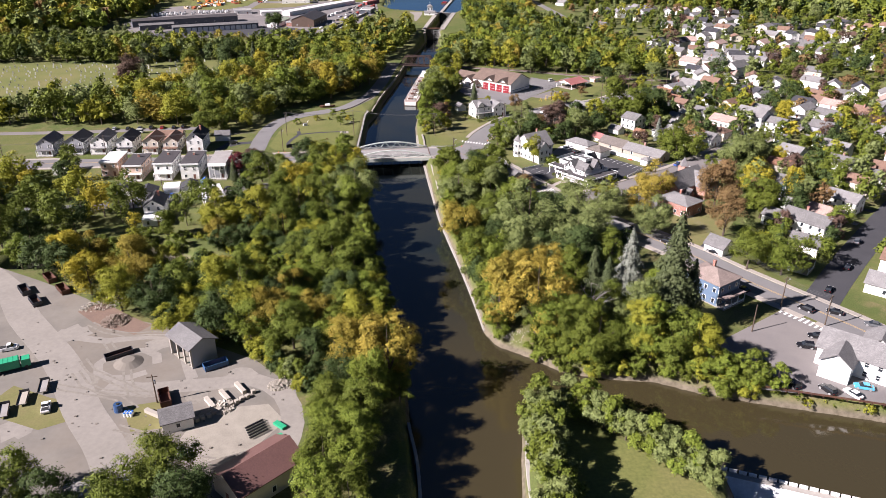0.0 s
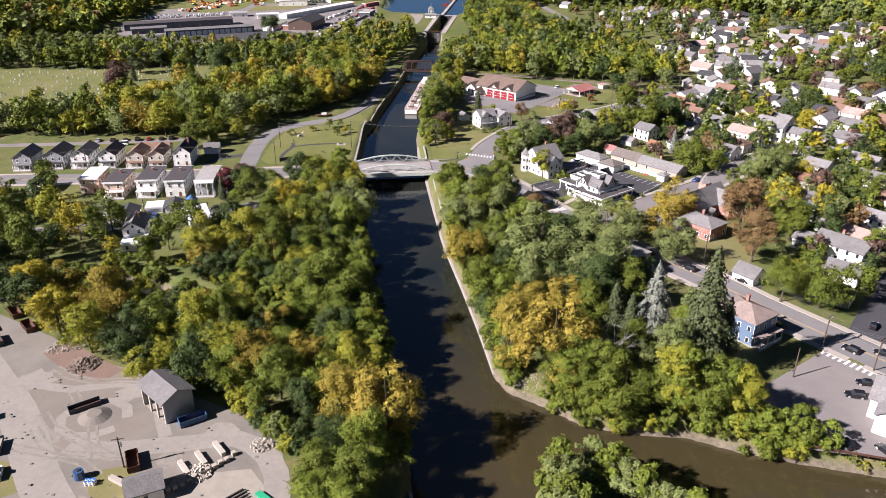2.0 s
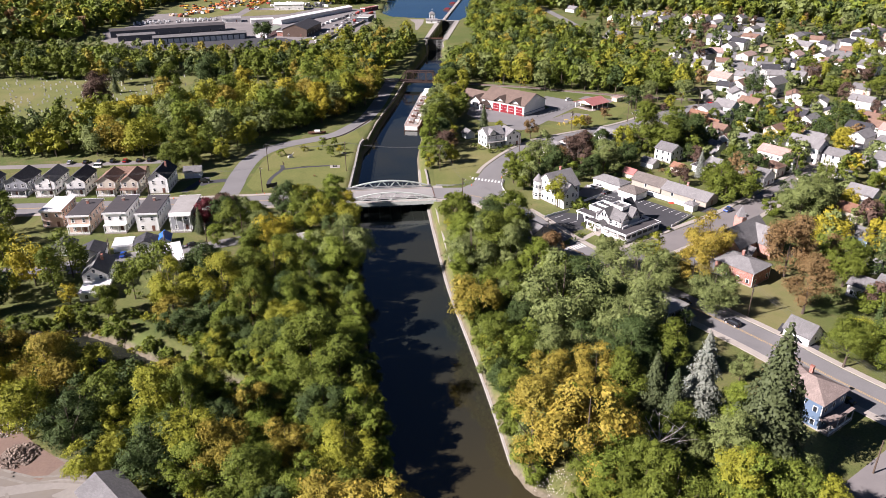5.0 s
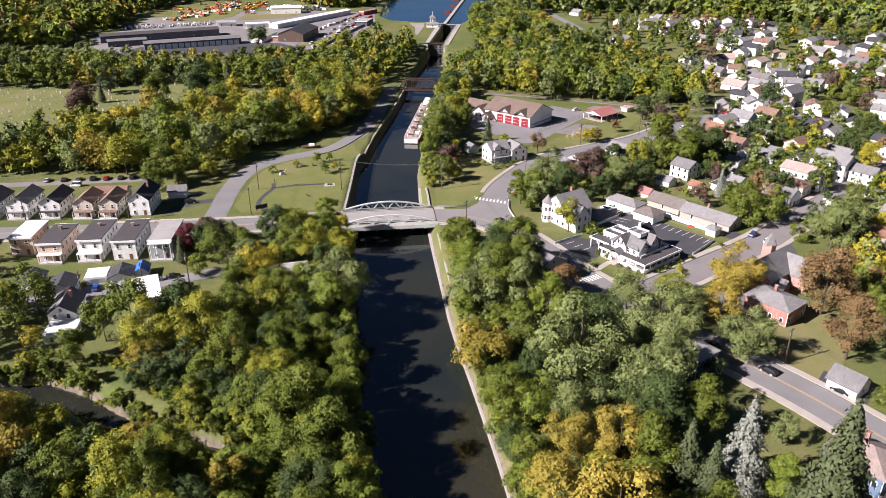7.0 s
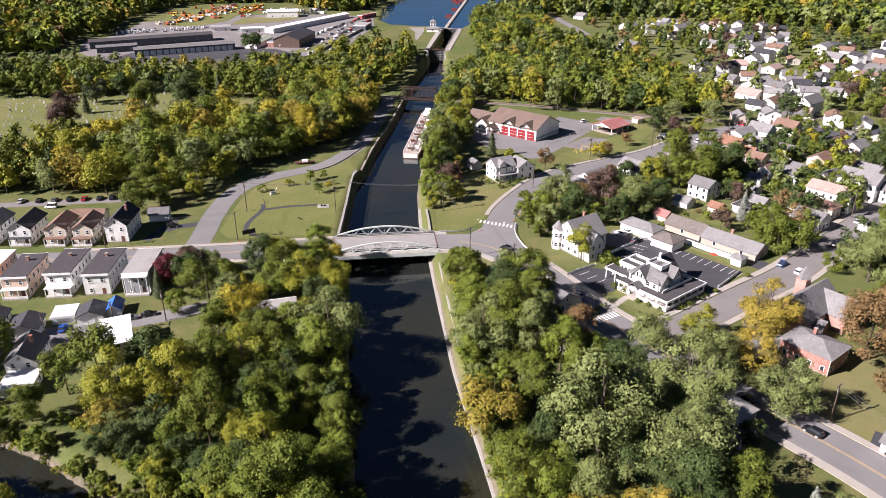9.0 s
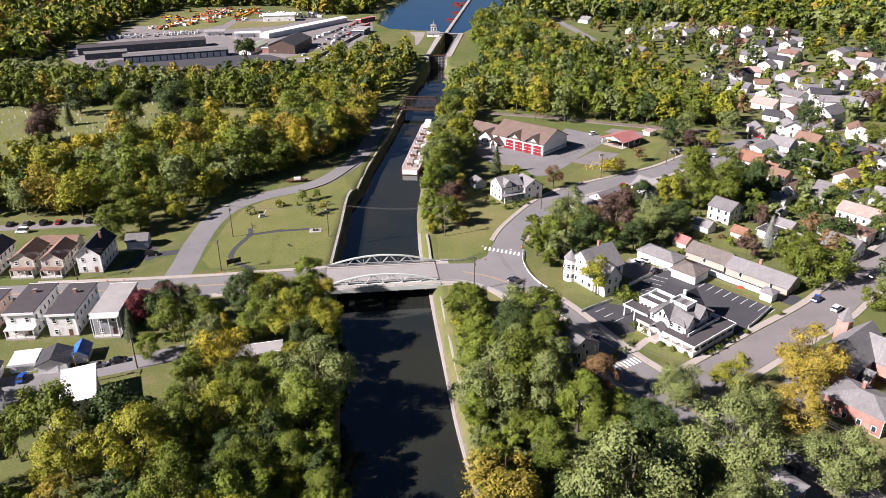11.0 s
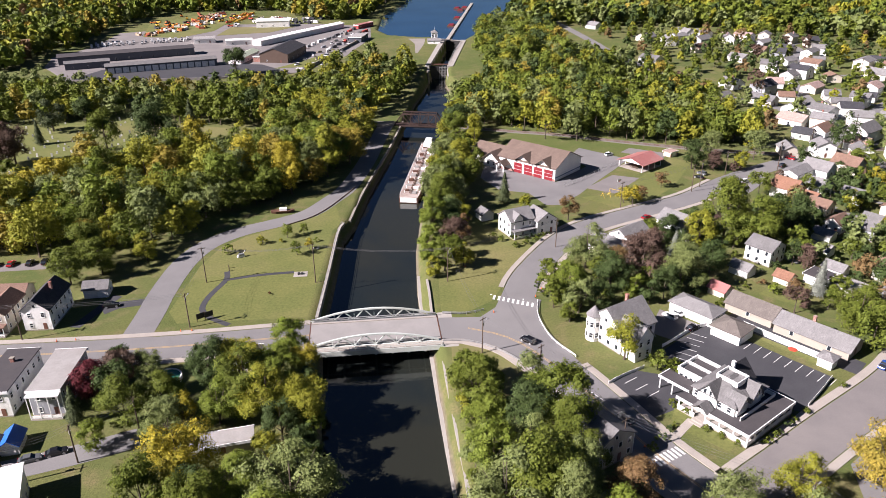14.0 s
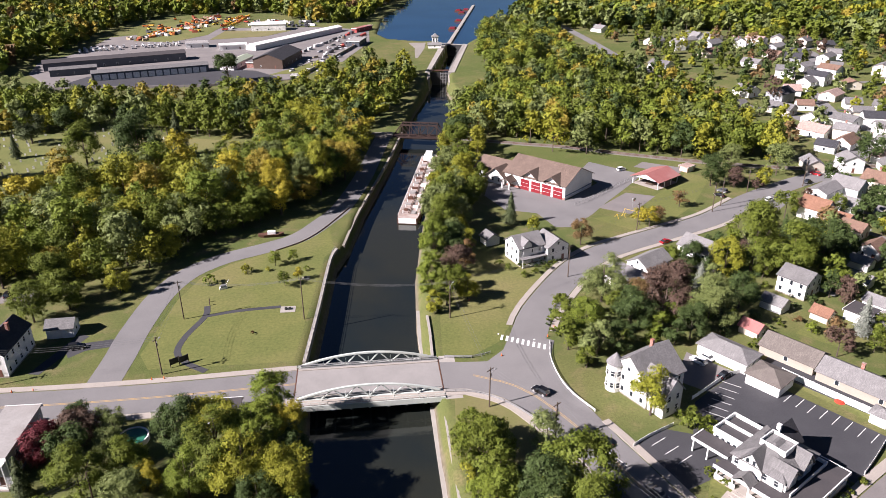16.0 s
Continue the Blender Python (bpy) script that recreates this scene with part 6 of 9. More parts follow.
part("flagpole", Shell().tube((0, 0, 9.8), (0, 0, 13), 0.08, 0.05, 6), TRIM, gh)
for x in (-1.3, 1.3):
    f = part("window", FRAME, None, gh, at=pose(x, -2.6, 3.4) @ Matrix.Diagonal((1.5, 1, 2.0, 1)))
    part("pane", GLASS, None, f)
house(4.5, 797, 0, 11, 6, 2.8, "low white lock building with a grey roof", wall=WHITE, cover=R_LIGHT, rise=1.4, axis="x", floors=1, fine=False, category="building", name="lock_building", door=False)
flat("lock_path_1", [(-18, 824), (-3, 824), (-4, 795), (-9, 750), (-11, 750), (-12, 795)], 5.06, PALE, "pale gravel path beside the lock", "path", 4.0)
pier = thing("pier", pose(17, 822, HIGH, 0, 0, -7.5), "long narrow concrete guide pier above the lock", "pier")
part("walkway", Shell().box(-1.6, 1.6, 0, 290, -3, 1.2), CONCRETE, pier)
part("handrail", Shell().box(1.4, 1.5, 0, 290, 2.1, 2.2), RUST, pier)
for i, (dx, dy) in enumerate([(-6, 92), (-5.5, 150), (-8, 218), (-14, 238), (-5.5, 246)]):
    b = thing("work_barge", pose(17, 822, HIGH, 0, 0, -7.5) @ pose(dx, dy, 0), "rusty red work barge moored at the pier", "barge", "work barges at the pier")
    part("hull", Shell().box(-3.6, 3.6, -7, 7, -0.5, 1.0), RUST, b)
    part("coaming", Shell().box(-2.4, 2.4, -5.5, 5.5, 1.0, 1.7), REDDOOR, b)

# ---- works yard beyond ----
WORKS = "works buildings beyond the lock"
house(-234, 736, 25, 98, 13, 5.5, "long low depot with a grey metal roof", wall=DARKS, cover=R_TAR, rise=1.6, axis="x", floors=1, fine=False, group=WORKS, category="depot", name="depot", door=False)
dep = house(-194, 695, 23, 76, 13, 5.0, "long depot with a row of pale vehicle doors", wall=DARKS, cover=R_GREY, rise=1.2, axis="x", floors=1, fine=False, group=WORKS, category="depot", name="depot", windows=False)
for i in range(15):
    part("vehicle_door", GDOOR, None, dep, at=pose(-34.5 + i * 4.9, -6.5, 0.2) @ Matrix.Diagonal((1.6, 1, 1.75, 1)))
house(-250, 700, 24, 30, 10, 4.5, "low depot wing with a grey roof", wall=DARKS, cover=R_GREY, rise=1.2, axis="x", floors=1, fine=False, group=WORKS, category="depot", name="depot", door=False)
house(-113, 734, -9, 22, 44, 6.5, "dark brown workshop with a broad slate-dark roof", wall=siding("brown_boards", (0.10, 0.068, 0.052)), cover=R_DARK, rise=4.0, floors=1, fine=False, group=WORKS, category="workshop", name="workshop")
house(-126, 722, -9, 12, 12, 4.0, "low brown workshop annexe", "flat", wall=BRICK, cover=R_GREY, floors=1, fine=False, group=WORKS, category="workshop", name="workshop")
house(-142, 727, -9, 10, 38, 3.8, "white shed with a pale green metal roof", cover=mottled("pale_green_metal", (0.40, 0.45, 0.33), (0.34, 0.38, 0.29), None, 0.4, 3, 0.5, 0, local=True), rise=1.6, floors=1, fine=False, group=WORKS, category="shed", name="shed")
house(-117, 846, -29, 10, 122, 4.2, "very long white shed with a pale roof", cover=R_WHITE, rise=1.2, floors=1, fine=False, group=WORKS, category="shed", name="shed", windows=False)
house(-155, 910, 8, 32, 16, 6, "white metal building with a pale roof", cover=R_WHITE, rise=1.6, axis="x", floors=1, fine=False, group=WORKS, category="building", name="building", door=False)
house(-196, 812, 15, 18, 12, 4.0, "white office with a pale flat roof", "flat", cover=R_SILVER, floors=1, fine=False, group=WORKS, category="building", name="building")
house(-163, 800, 15, 22, 10, 4.0, "white site building with a flat roof", "flat", cover=R_WHITE, floors=1, fine=False, group=WORKS, category="building", name="building")
house(-64, 898, -30, 5.5, 26, 3.6, "long red railway-like cabin", wall=gloss("red_metal", (0.32, 0.05, 0.05), 0.5), cover=R_RED, roof="flat", floors=1, fine=False, group=WORKS, category="cabin", name="cabin")
house(-62, 818, -10, 11, 24, 4.2, "dark open shed with a pale roof", "flat", wall=DARKS, cover=R_SILVER, floors=1, fine=False, group=WORKS, category="shed", name="shed")
wall_along("yard_wall_1", [(-88, 684), (-72, 760), (-58, 828)], 0.8, 2, 7.0, OLDCONC, "dark retaining wall of the works yard")
house(-92, 400 + 280, 0, 4, 4, 2.4, "small white pump hut in the trees", "flat", cover=R_SILVER, floors=1, fine=False, group=WORKS, category="hut", name="hut")

# ---- far village ----
VILLAGE = "houses of the far village"
SPOTS = [(165, 702), (214, 793), (247, 827), (217, 748), (272, 795), (279, 772), (283, 740), (289, 712), (232, 705), (246, 650), (271, 671), (248, 622), (199, 632), (214, 618), (203, 592), (213, 572), (221, 557), (205, 524), (200, 545), (310, 675), (328, 686), (345, 696)]
SPOTS2 = [(302, 642), (308, 621), (303, 597), (281, 612), (226, 520), (289, 583), (314, 568), (322, 548), (330, 528), (369, 637), (415, 735), (262, 690), (255, 655), (190, 805), (160, 880), (228, 775), (262, 740), (360, 600), (390, 570), (350, 560), (340, 610), (375, 690), (235, 840)]
CL = [("white", WHITE), ("white", WHITE), ("white", WHITE), ("cream", CREAM), ("white", WHITE), ("grey-blue", GREYS), ("tan", TANS), ("white", WHITE)]
RL = [("grey", R_GREY), ("pale grey", R_LIGHT), ("brown", R_BROWN), ("pale grey", R_LIGHT), ("charcoal", R_DARK), ("pinkish", R_PINK), ("grey", R_GREY)]
hg = np.random.default_rng(5)
for i, (x, y) in enumerate(SPOTS + SPOTS2):
    (wn_, wm), (rn_, rm) = CL[i % len(CL)], RL[(i * 3) % len(RL)]
    one = i % 3 != 1
    house(x, y, 37 + (90 if i % 2 else 0) + float(hg.uniform(-8, 8)), float(hg.uniform(8.5, 11)), float(hg.uniform(12, 16.5)), 3.4 if one else 5.8, f"{wn_} {'one' if one else 'two'}-storey village house with a {rn_} gable roof", wall=wm, cover=rm, rise=float(hg.uniform(2.0, 3.0)), floors=1 if one else 2, fine=False, group=VILLAGE, chimney=i % 4 == 0)

# Houses of the nearer streets, east.
for x, y, r, w, d, h, wall, cover, rise, text in [
    (150.8, 417, QT, 7, 8, 3.6, TANS, R_BROWN, 2.2, "tan cottage with a brown gable roof"), (155.5, 394, QT, 7, 9, 4.2, GREYS, R_GREY, 2.4, "grey cottage with a grey gable roof"), (148.5, 400, -53, 6.5, 8, 3.6, WHITE, R_BROWN, 2.2, "white cottage with a brown roof"),
    (145.5, 434, QT, 8, 10, 4.8, WHITE, R_ORANGE, 3.4, "white house with a steep terracotta roof"), (149, 424, QT, 6.5, 8, 4.0, WHITE, R_ORANGE, 2.4, "white wing with a terracotta roof"), (156, 449, -53, 8, 14, 6.4, WHITE, R_LIGHT, 1.6, "white two-storey house with a low pale roof"),
    (167, 452, QT, 8, 11, 6.8, WHITE, R_LIGHT, 3.0, "tall white house with a pale grey gable roof"), (183.5, 459, QT, 9, 11, 6.4, CREAM, R_BROWN, 3.0, "cream house with a brown gable roof and porch"), (160, 437, QT, 7, 8, 4.6, WHITE, R_LIGHT, 2.4, "white cottage with a pale grey roof"),
    (202, 441, QT, 9, 12, 4.6, DARKS, R_DARK, 2.6, "dark house with a charcoal roof"), (202, 427, -53, 8, 11, 5.4, WHITE, R_LIGHT, 2.4, "white house with a pale roof"), (221, 513, -53, 10, 16, 6.0, WHITE, R_GREY, 3.4, "white gabled hall with a grey roof"),
    (242, 435, QT, 9, 10, 3.8, TANS, R_BROWN, 2.2, "tan cottage with a brown roof"), (220, 380, QT, 9, 14, 5.8, WHITE, R_GREY, 2.6, "white house with a grey gable roof"), (213, 396, -53, 8, 12, 5.4, WHITE, R_LIGHT, 2.4, "white house beside a yellow tree"), (205, 357, QT, 9, 12, 5.6, GREYS, R_GREY, 2.6, "grey house with a grey roof"),
    (167, 385, -53, 8, 11, 5.0, WHITE, R_GREY, 2.4, "white house with a grey gable roof"), (188, 392, QT, 8, 10, 5.6, WHITE, R_LIGHT, 2.4, "white house with a pale gable roof"), (178, 412, -53, 8, 11, 4.6, TANS, R_BROWN, 2.2, "tan house with a brown roof"), (170, 428, QT, 7, 8, 3.8, WHITE, R_GREY, 2.0, "white cottage with a grey roof"),
    (159, 303, QT, 8, 11, 4.0, TANS, R_ORANGE, 2.0, "tan house with a terracotta roof"), (171, 319, QT, 8, 10, 5.0, WHITE, R_LIGHT, 2.4, "white house with a pale roof"), (148, 281, QT, 8, 10, 4.6, BLUES, R_GREY, 2.2, "blue house under trees"), (138, 236, QT, 9, 16, 5.6, WHITE, R_GREY, 2.6, "white house with a grey gable roof and porch"), (130.5, 243, QT, 7, 9, 4.2, WHITE, R_GREY, 2.2, "white house wing with a grey roof"),
    (150, 246, QT, 8, 12, 4.2, WHITE, R_PINK, 2.0, "white house with a pinkish roof"), (163, 258, QT, 8, 12, 5.2, WHITE, R_LIGHT, 2.4, "white house with a pale roof"), (178, 277, QT, 8, 13, 5.4, CREAM, R_BROWN, 2.4, "cream house with a brown roof"), (185, 300, QT, 9, 12, 5.4, WHITE, R_GREY, 2.6, "white house with a grey roof"), (195, 325, QT, 8, 12, 5.0, WHITE, R_LIGHT, 2.4, "white house with a pale grey roof"), (235, 405, QT, 9, 12, 5.2, WHITE, R_PINK, 2.4, "white house with a pinkish roof"), (255, 470, QT, 9, 13, 5.0, WHITE, R_LIGHT, 2.4, "white house with a pale roof"), (272, 500, QT, 9, 12, 5.0, TANS, R_GREY, 2.4, "tan house with a grey roof"), (230, 350, QT, 9, 12, 5.4, WHITE, R_LIGHT, 2.4, "white house with a pale roof"), (260, 385, QT, 9, 12, 5.2, GREYS, R_DARK, 2.4, "grey house with a charcoal roof"),
]:
    house(x, y, r, w, d, h, text + " among gardens", wall=wall, cover=cover, rise=rise, floors=2 if h > 5 else 1, fine=y < 420 and x < 170, group=TOWN, chimney=w == 9, porch=("front", 1.8, 2.6) if h > 5.2 else None)
for x, y, r in [(133, 380, QT), (140, 392, QT), (165, 405, QT), (130, 365, QT), (180, 348, QT), (142, 262, QT), (193, 345, QT), (160, 340, -53), (245, 450, QT), (212, 455, QT)]:
    garage(x, y, r, 5.5, 6.5, 2.5, "small white garage with a grey gable roof", cover=R_GREY if x > 150 else R_LIGHT, doors=1)

# More houses along the streets, wherever a plot is free.
TAKEN = [tuple(o.matrix_world.translation[:2]) for o in scene.objects if o.parent is None and o.get("category") in ("house", "garage", "church", "hall", "pavilion", "fire station")]
fg = np.random.default_rng(19)
filled = 0
for line, side_gap, lim in ((VILLA, 14, 19), (VILLB, 14, 19), (VILLC, 13, 19), (NORTH[60:], 13, 13.5), (UPST, 13, 13.5), (SIDE[30:], 14, 13.5), (CROSS[6:], 14, 14.0), (smooth_line([(300, 770), (350, 740), (400, 730), (440, 700)]), 12, 15), (smooth_line([(205, 512), (260, 520), (320, 510), (380, 520)]), 13, 14.5), (smooth_line([(150, 850), (200, 860), (260, 850)]), 12, 15), (VILLD, 13, 17)):
    for sgn in (1, -1):
        row = offset_line(line, sgn * side_gap)
        way = np.gradient(line[:, :2], axis=0)
        for (x, y), (dx, dy) in zip(row[:, :2], way):
            if min(math.hypot(x - a, y - b) for a, b in TAKEN) < lim or filled >= 80:
                continue
            if x < 106 or (y > 500 and x < 180 and y < 700):
                continue
            TAKEN.append((x, y))
            filled += 1
            (wn_, wm), (rn_, rm) = CL[int(fg.integers(0, len(CL)))], RL[int(fg.integers(0, len(RL)))]
            two = fg.random() < 0.5
            house(float(x), float(y), math.degrees(math.atan2(dy, dx)) + (180 if sgn > 0 else 0) + 180, float(fg.uniform(7.5, 9.5)), float(fg.uniform(9, 12)), 5.6 if two else 3.4, f"{wn_} {'two' if two else 'one'}-storey street house with a {rn_} gable roof", wall=wm, cover=rm, rise=float(fg.uniform(2.0, 3.0)), floors=2 if two else 1, fine=False, group=VILLAGE if y > 500 else TOWN, chimney=bool(filled % 5 == 0), porch=("front", 1.8, 2.6) if filled % 3 == 0 else None)


# ---- vehicles ----
PAINT = {c: gloss(f"car_paint_{c}", v, 0.22, 0.0, 0.6) for c, v in {"black": (0.012, 0.012, 0.014), "white": (0.78, 0.78, 0.77), "silver": (0.42, 0.43, 0.45), "red": (0.32, 0.015, 0.02), "blue": (0.02, 0.07, 0.28), "grey": (0.10, 0.105, 0.11), "teal": (0.08, 0.36, 0.50), "tan": (0.36, 0.29, 0.20)}.items()}
WHEEL = Shell().tube((-0.12, 0, 0.33), (0.12, 0, 0.33), 0.33, 0.33, 14).mesh("wheel")
WHEEL.materials.append(BLACK)
WHEEL.materials.append(GALV)
for face in WHEEL.polygons:
    face.material_index = 1 if len(face.vertices) > 4 else 0
LAMP = gloss("headlamp", (0.7, 0.7, 0.7), 0.1)
TAILL = gloss("tail_lamp", (0.4, 0.01, 0.01), 0.3)


def loft(rings):
    """A body through rings of four corners, closed at both ends."""
    s = Shell()
    for r in rings:
        s.v += r
    for i in range(len(rings) - 1):
        n = 4 * i
        s.f += [(n + k, n + (k + 1) % 4, n + 4 + (k + 1) % 4, n + 4 + k) for k in range(4)]
    n = 4 * (len(rings) - 1)
    s.f += [(3, 2, 1, 0), (n, n + 1, n + 2, n + 3)]
    return s


def ring(y, w, z0, z1):
    return [(-w, y, z0), (w, y, z0), (w * 0.94, y, z1), (-w * 0.94, y, z1)]


CARS = {}


def car(x, y, rot, colour="black", kind="saloon", group="parked cars", z=0.06):
    """A car that points along its own +y."""
    key = (colour, kind)
    m = pose(x, y, z + gz_flat(x, y), 0, 0, rot)
    if key in CARS:
        return copy_thing(CARS[key], m)
    words = {"saloon": "saloon car", "suv": "sport utility car", "pickup": "pickup truck", "van": "van"}[kind]
    ob = thing("car", m, f"{colour} {words} with dark windows standing on asphalt", "car", group)
    tall = {"saloon": 1.42, "suv": 1.72, "pickup": 1.75, "van": 2.1}[kind]
    w = 0.92 if kind == "saloon" else 0.97
    belt = 0.92 if kind == "saloon" else 1.05
    part("body", loft([ring(-2.3, w * 0.86, 0.42, 0.72), ring(-2.15, w * 0.96, 0.28, belt - 0.06), ring(-1.2, w, 0.24, belt), ring(0.9, w, 0.24, belt - 0.02), ring(1.9, w * 0.97, 0.26, belt - 0.14), ring(2.25, w * 0.86, 0.36, 0.66)]), PAINT[colour], ob)
    c0, c1, c2, c3 = {"saloon": (-1.75, -1.1, 0.25, 1.05), "suv": (-2.1, -1.85, 0.3, 1.0), "pickup": (-0.5, -0.35, 0.5, 1.1), "van": (-2.2, -2.1, 0.8, 1.45)}[kind]
    part("glasshouse", loft([[(-w * 0.86, c0, belt - 0.05), (w * 0.86, c0, belt - 0.05), (w * 0.84, c0, belt - 0.02), (-w * 0.84, c0, belt - 0.02)], ring(c1, w * 0.84, belt - 0.05, tall - 0.06), ring(c2, w * 0.84, belt - 0.05, tall - 0.06), [(-w * 0.86, c3, belt - 0.05), (w * 0.86, c3, belt - 0.05), (w * 0.84, c3, belt - 0.02), (-w * 0.84, c3, belt - 0.02)]]), PANE, ob)
    part("roof", Shell().box(-w * 0.76, w * 0.76, c1 - 0.05, c2 + 0.05, tall - 0.07, tall), PAINT[colour], ob)
    if kind == "pickup":
        part("bed", Shell().box(-w * 0.8, w * 0.8, -2.1, -0.7, belt - 0.02, belt + 0.02), BLACK, ob)
    for sx in (-1, 1):
        for wy in (-1.38, 1.42):
            part("wheel", WHEEL, None, ob, at=pose(sx * (w - 0.1), wy, 0))
        part("headlight", Shell().box(sx * 0.62 - 0.15, sx * 0.62 + 0.15, 2.16, 2.24, 0.6, 0.72), LAMP, ob)
        part("tail_light", Shell().box(sx * 0.66 - 0.14, sx * 0.66 + 0.14, -2.29, -2.2, 0.62, 0.8), TAILL, ob)
    CARS[key] = ob
    return ob


MOVE = "cars on the street"
for x, y, r, c, k in [(25.9, 326.7, 45, "black", "suv"), (37.1, 308.2, 27, "black", "saloon"), (82.3, 412.9, -60, "red", "saloon"), (161.5, 472.2, -55, "black", "suv"), (97.5, 193, 34, "black", "saloon"), (74.8, 241, 34, "black", "saloon"), (84.5, 228.5, 34, "black", "suv"), (111.3, 180.5, 36, "black", "suv"), (118.8, 178.5, 60, "black", "saloon"), (126, 171.5, 62, "grey", "saloon"), (124.1, 192.2, -40, "black", "saloon"), (138, 207.2, -40, "black", "saloon"), (152, 227, -40, "grey", "suv"), (44.2, 292.7, 28, "grey", "saloon")]:
    car(x, y, r, c, k, MOVE, 0.07)
for x, y, r, c, k in [(-95.6, 349.6, -76, "black", "suv"), (68.4, 338.6, 35, "white", "suv"), (71.0, 340.4, 35, "white", "saloon"), (72.9, 332.2, -55, "black", "saloon"), (101.8, 161, 75, "black", "suv"), (107.1, 165.8, 75, "black", "saloon"), (83.9, 145.4, -10, "grey", "suv"), (87.2, 144.8, 15, "white", "saloon"), (90.3, 144.2, 18, "black", "suv"), (97.9, 141.6, 20, "black", "suv"), (103.2, 139.9, 25, "white", "saloon"), (107.3, 142.6, 70, "teal", "saloon"),
                      (-103.2, 277.3, 10, "blue", "saloon"), (-81.8, 284.6, -68, "black", "saloon"), (-86.5, 282.5, -68, "grey", "saloon"), (98.3, 219.9, 38, "black", "saloon"), (75.8, 274.5, -52, "white", "suv"), (115.5, 312.2, -52, "blue", "pickup"), (118.5, 306.4, -52, "white", "suv"), (45, 257.5, 30, "blue", "suv"), (-129.5, 380, 5, "black", "suv"), (-134.5, 379.5, 5, "black", "saloon"), (-140.5, 379, 5, "red", "saloon"), (-146, 378.5, 5, "black", "suv"), (-152, 378, 5, "grey", "saloon"), (-158, 377.5, 5, "black", "saloon"), (-165, 377, 5, "silver", "saloon"), (-150, 370.5, 90, "white", "van"),
                      (136, 452, -55, "white", "suv"), (141, 456.5, -55, "grey", "pickup"), (118, 458, 40, "black", "saloon"), (121, 463, 40, "grey", "suv"), (86, 492, -60, "white", "suv"), (170, 483, 40, "red", "suv"), (176, 481, 40, "white", "saloon"), (182, 479, 40, "grey", "saloon"), (160, 347, -53, "white", "saloon"), (188, 371, -53, "silver", "suv"), (141, 327, -53, "black", "suv"), (204, 388, -53, "white", "pickup"), (-60.8, 111.9, 10, "blue", "saloon"), (-88.6, 138.6, 20, "white", "pickup"), (-110.3, 164.2, -70, "white", "pickup"), (240, 635, 10, "white", "suv"), (262, 700, 40, "white", "saloon"), (228, 585, 10, "grey", "saloon"), (300, 690, 40, "red", "saloon"), (205, 562, 20, "white", "suv")]:
    car(x, y, r, c, k)
yg = np.random.default_rng(3)
for i in range(26):
    car(-96 + (i % 3) * 9 + float(yg.uniform(-2, 2)) + (i // 3) * 2.2, 705 + (i // 3) * 18 + float(yg.uniform(-5, 5)), float(yg.uniform(0, 180)), ["white", "white", "silver", "grey", "tan"][i % 5], ["suv", "van", "pickup"][i % 3], "vehicles in the works yard")

# Plant parked in the far field: orange and yellow machines in rows.
MACH = {}
for n, (cname, cv) in enumerate({"orange": (0.55, 0.16, 0.03), "yellow": (0.62, 0.38, 0.05), "white": (0.7, 0.7, 0.68), "red": (0.42, 0.06, 0.03)}.items()):
    mm = gloss(f"machine_{cname}", cv, 0.5)
    for i in range(12):
        u, v = float(yg.uniform(0, 1)), float(yg.uniform(0, 1))
        x, y = (-300 + 82 * u + 14 * v, 868 + 140 * v) if n < 2 else (-245 + 100 * u, 905 + 85 * v)
        m = pose(x, y, 5.05, 0, 0, float(yg.uniform(0, 180)))
        if cname in MACH:
            copy_thing(MACH[cname], m)
            continue
        ob = thing("machine", m, f"{cname} works machine parked in the field", "machine", "machines in the field")
        part("body", Shell().box(-1.2, 1.2, -2.6, 2.2, 0.7, 2.0).box(-1.0, 1.0, 2.2, 3.0, 0.8, 1.5), mm, ob)
        part("cab", Shell().box(-0.9, 0.9, 0.2, 1.8, 2.0, 3.0), PANE, ob)
        for sx in (-1.1, 1.1):
            for wy in (-1.6, 1.8):
                part("wheel", Shell().tube((sx - 0.2, wy, 0.6), (sx + 0.2, wy, 0.6), 0.6, 0.6, 10), BLACK, ob)
        MACH[cname] = ob

# ---- poles and wires ----
def pole(x, y, height=11.0, rot=0.0, arm=True, light=False):
    z = gz_flat(x, y)
    ob = thing("utility_pole", pose(x, y, z, 0, 0, rot), "brown wooden utility pole with a crossarm" if arm else "slim brown wooden lamp pole", "pole", "utility poles")
    part("shaft", Shell().tube((0, 0, -0.6), (0, 0, height), 0.19, 0.12, 8), WOODP, ob)
    if arm:
        part("crossarm", Shell().box(-1.2, 1.2, -0.07, 0.07, height - 0.7, height - 0.52), WOODP, ob)
        part("transformer", Shell().tube((0.32, 0.1, height - 2.6), (0.32, 0.1, height - 1.7), 0.24, 0.24, 10), GALV, ob)
    if light:
        part("bracket", Shell().tube((0, 0, height - 1.6), (1.6, 0, height - 1.2), 0.05, 0.05, 6), GALV, ob)
        part("lamp_head", Shell().box(1.4, 2.1, -0.15, 0.15, height - 1.3, height - 1.12), GALV, ob)
    return Vector((x, y, z + height - 0.35))


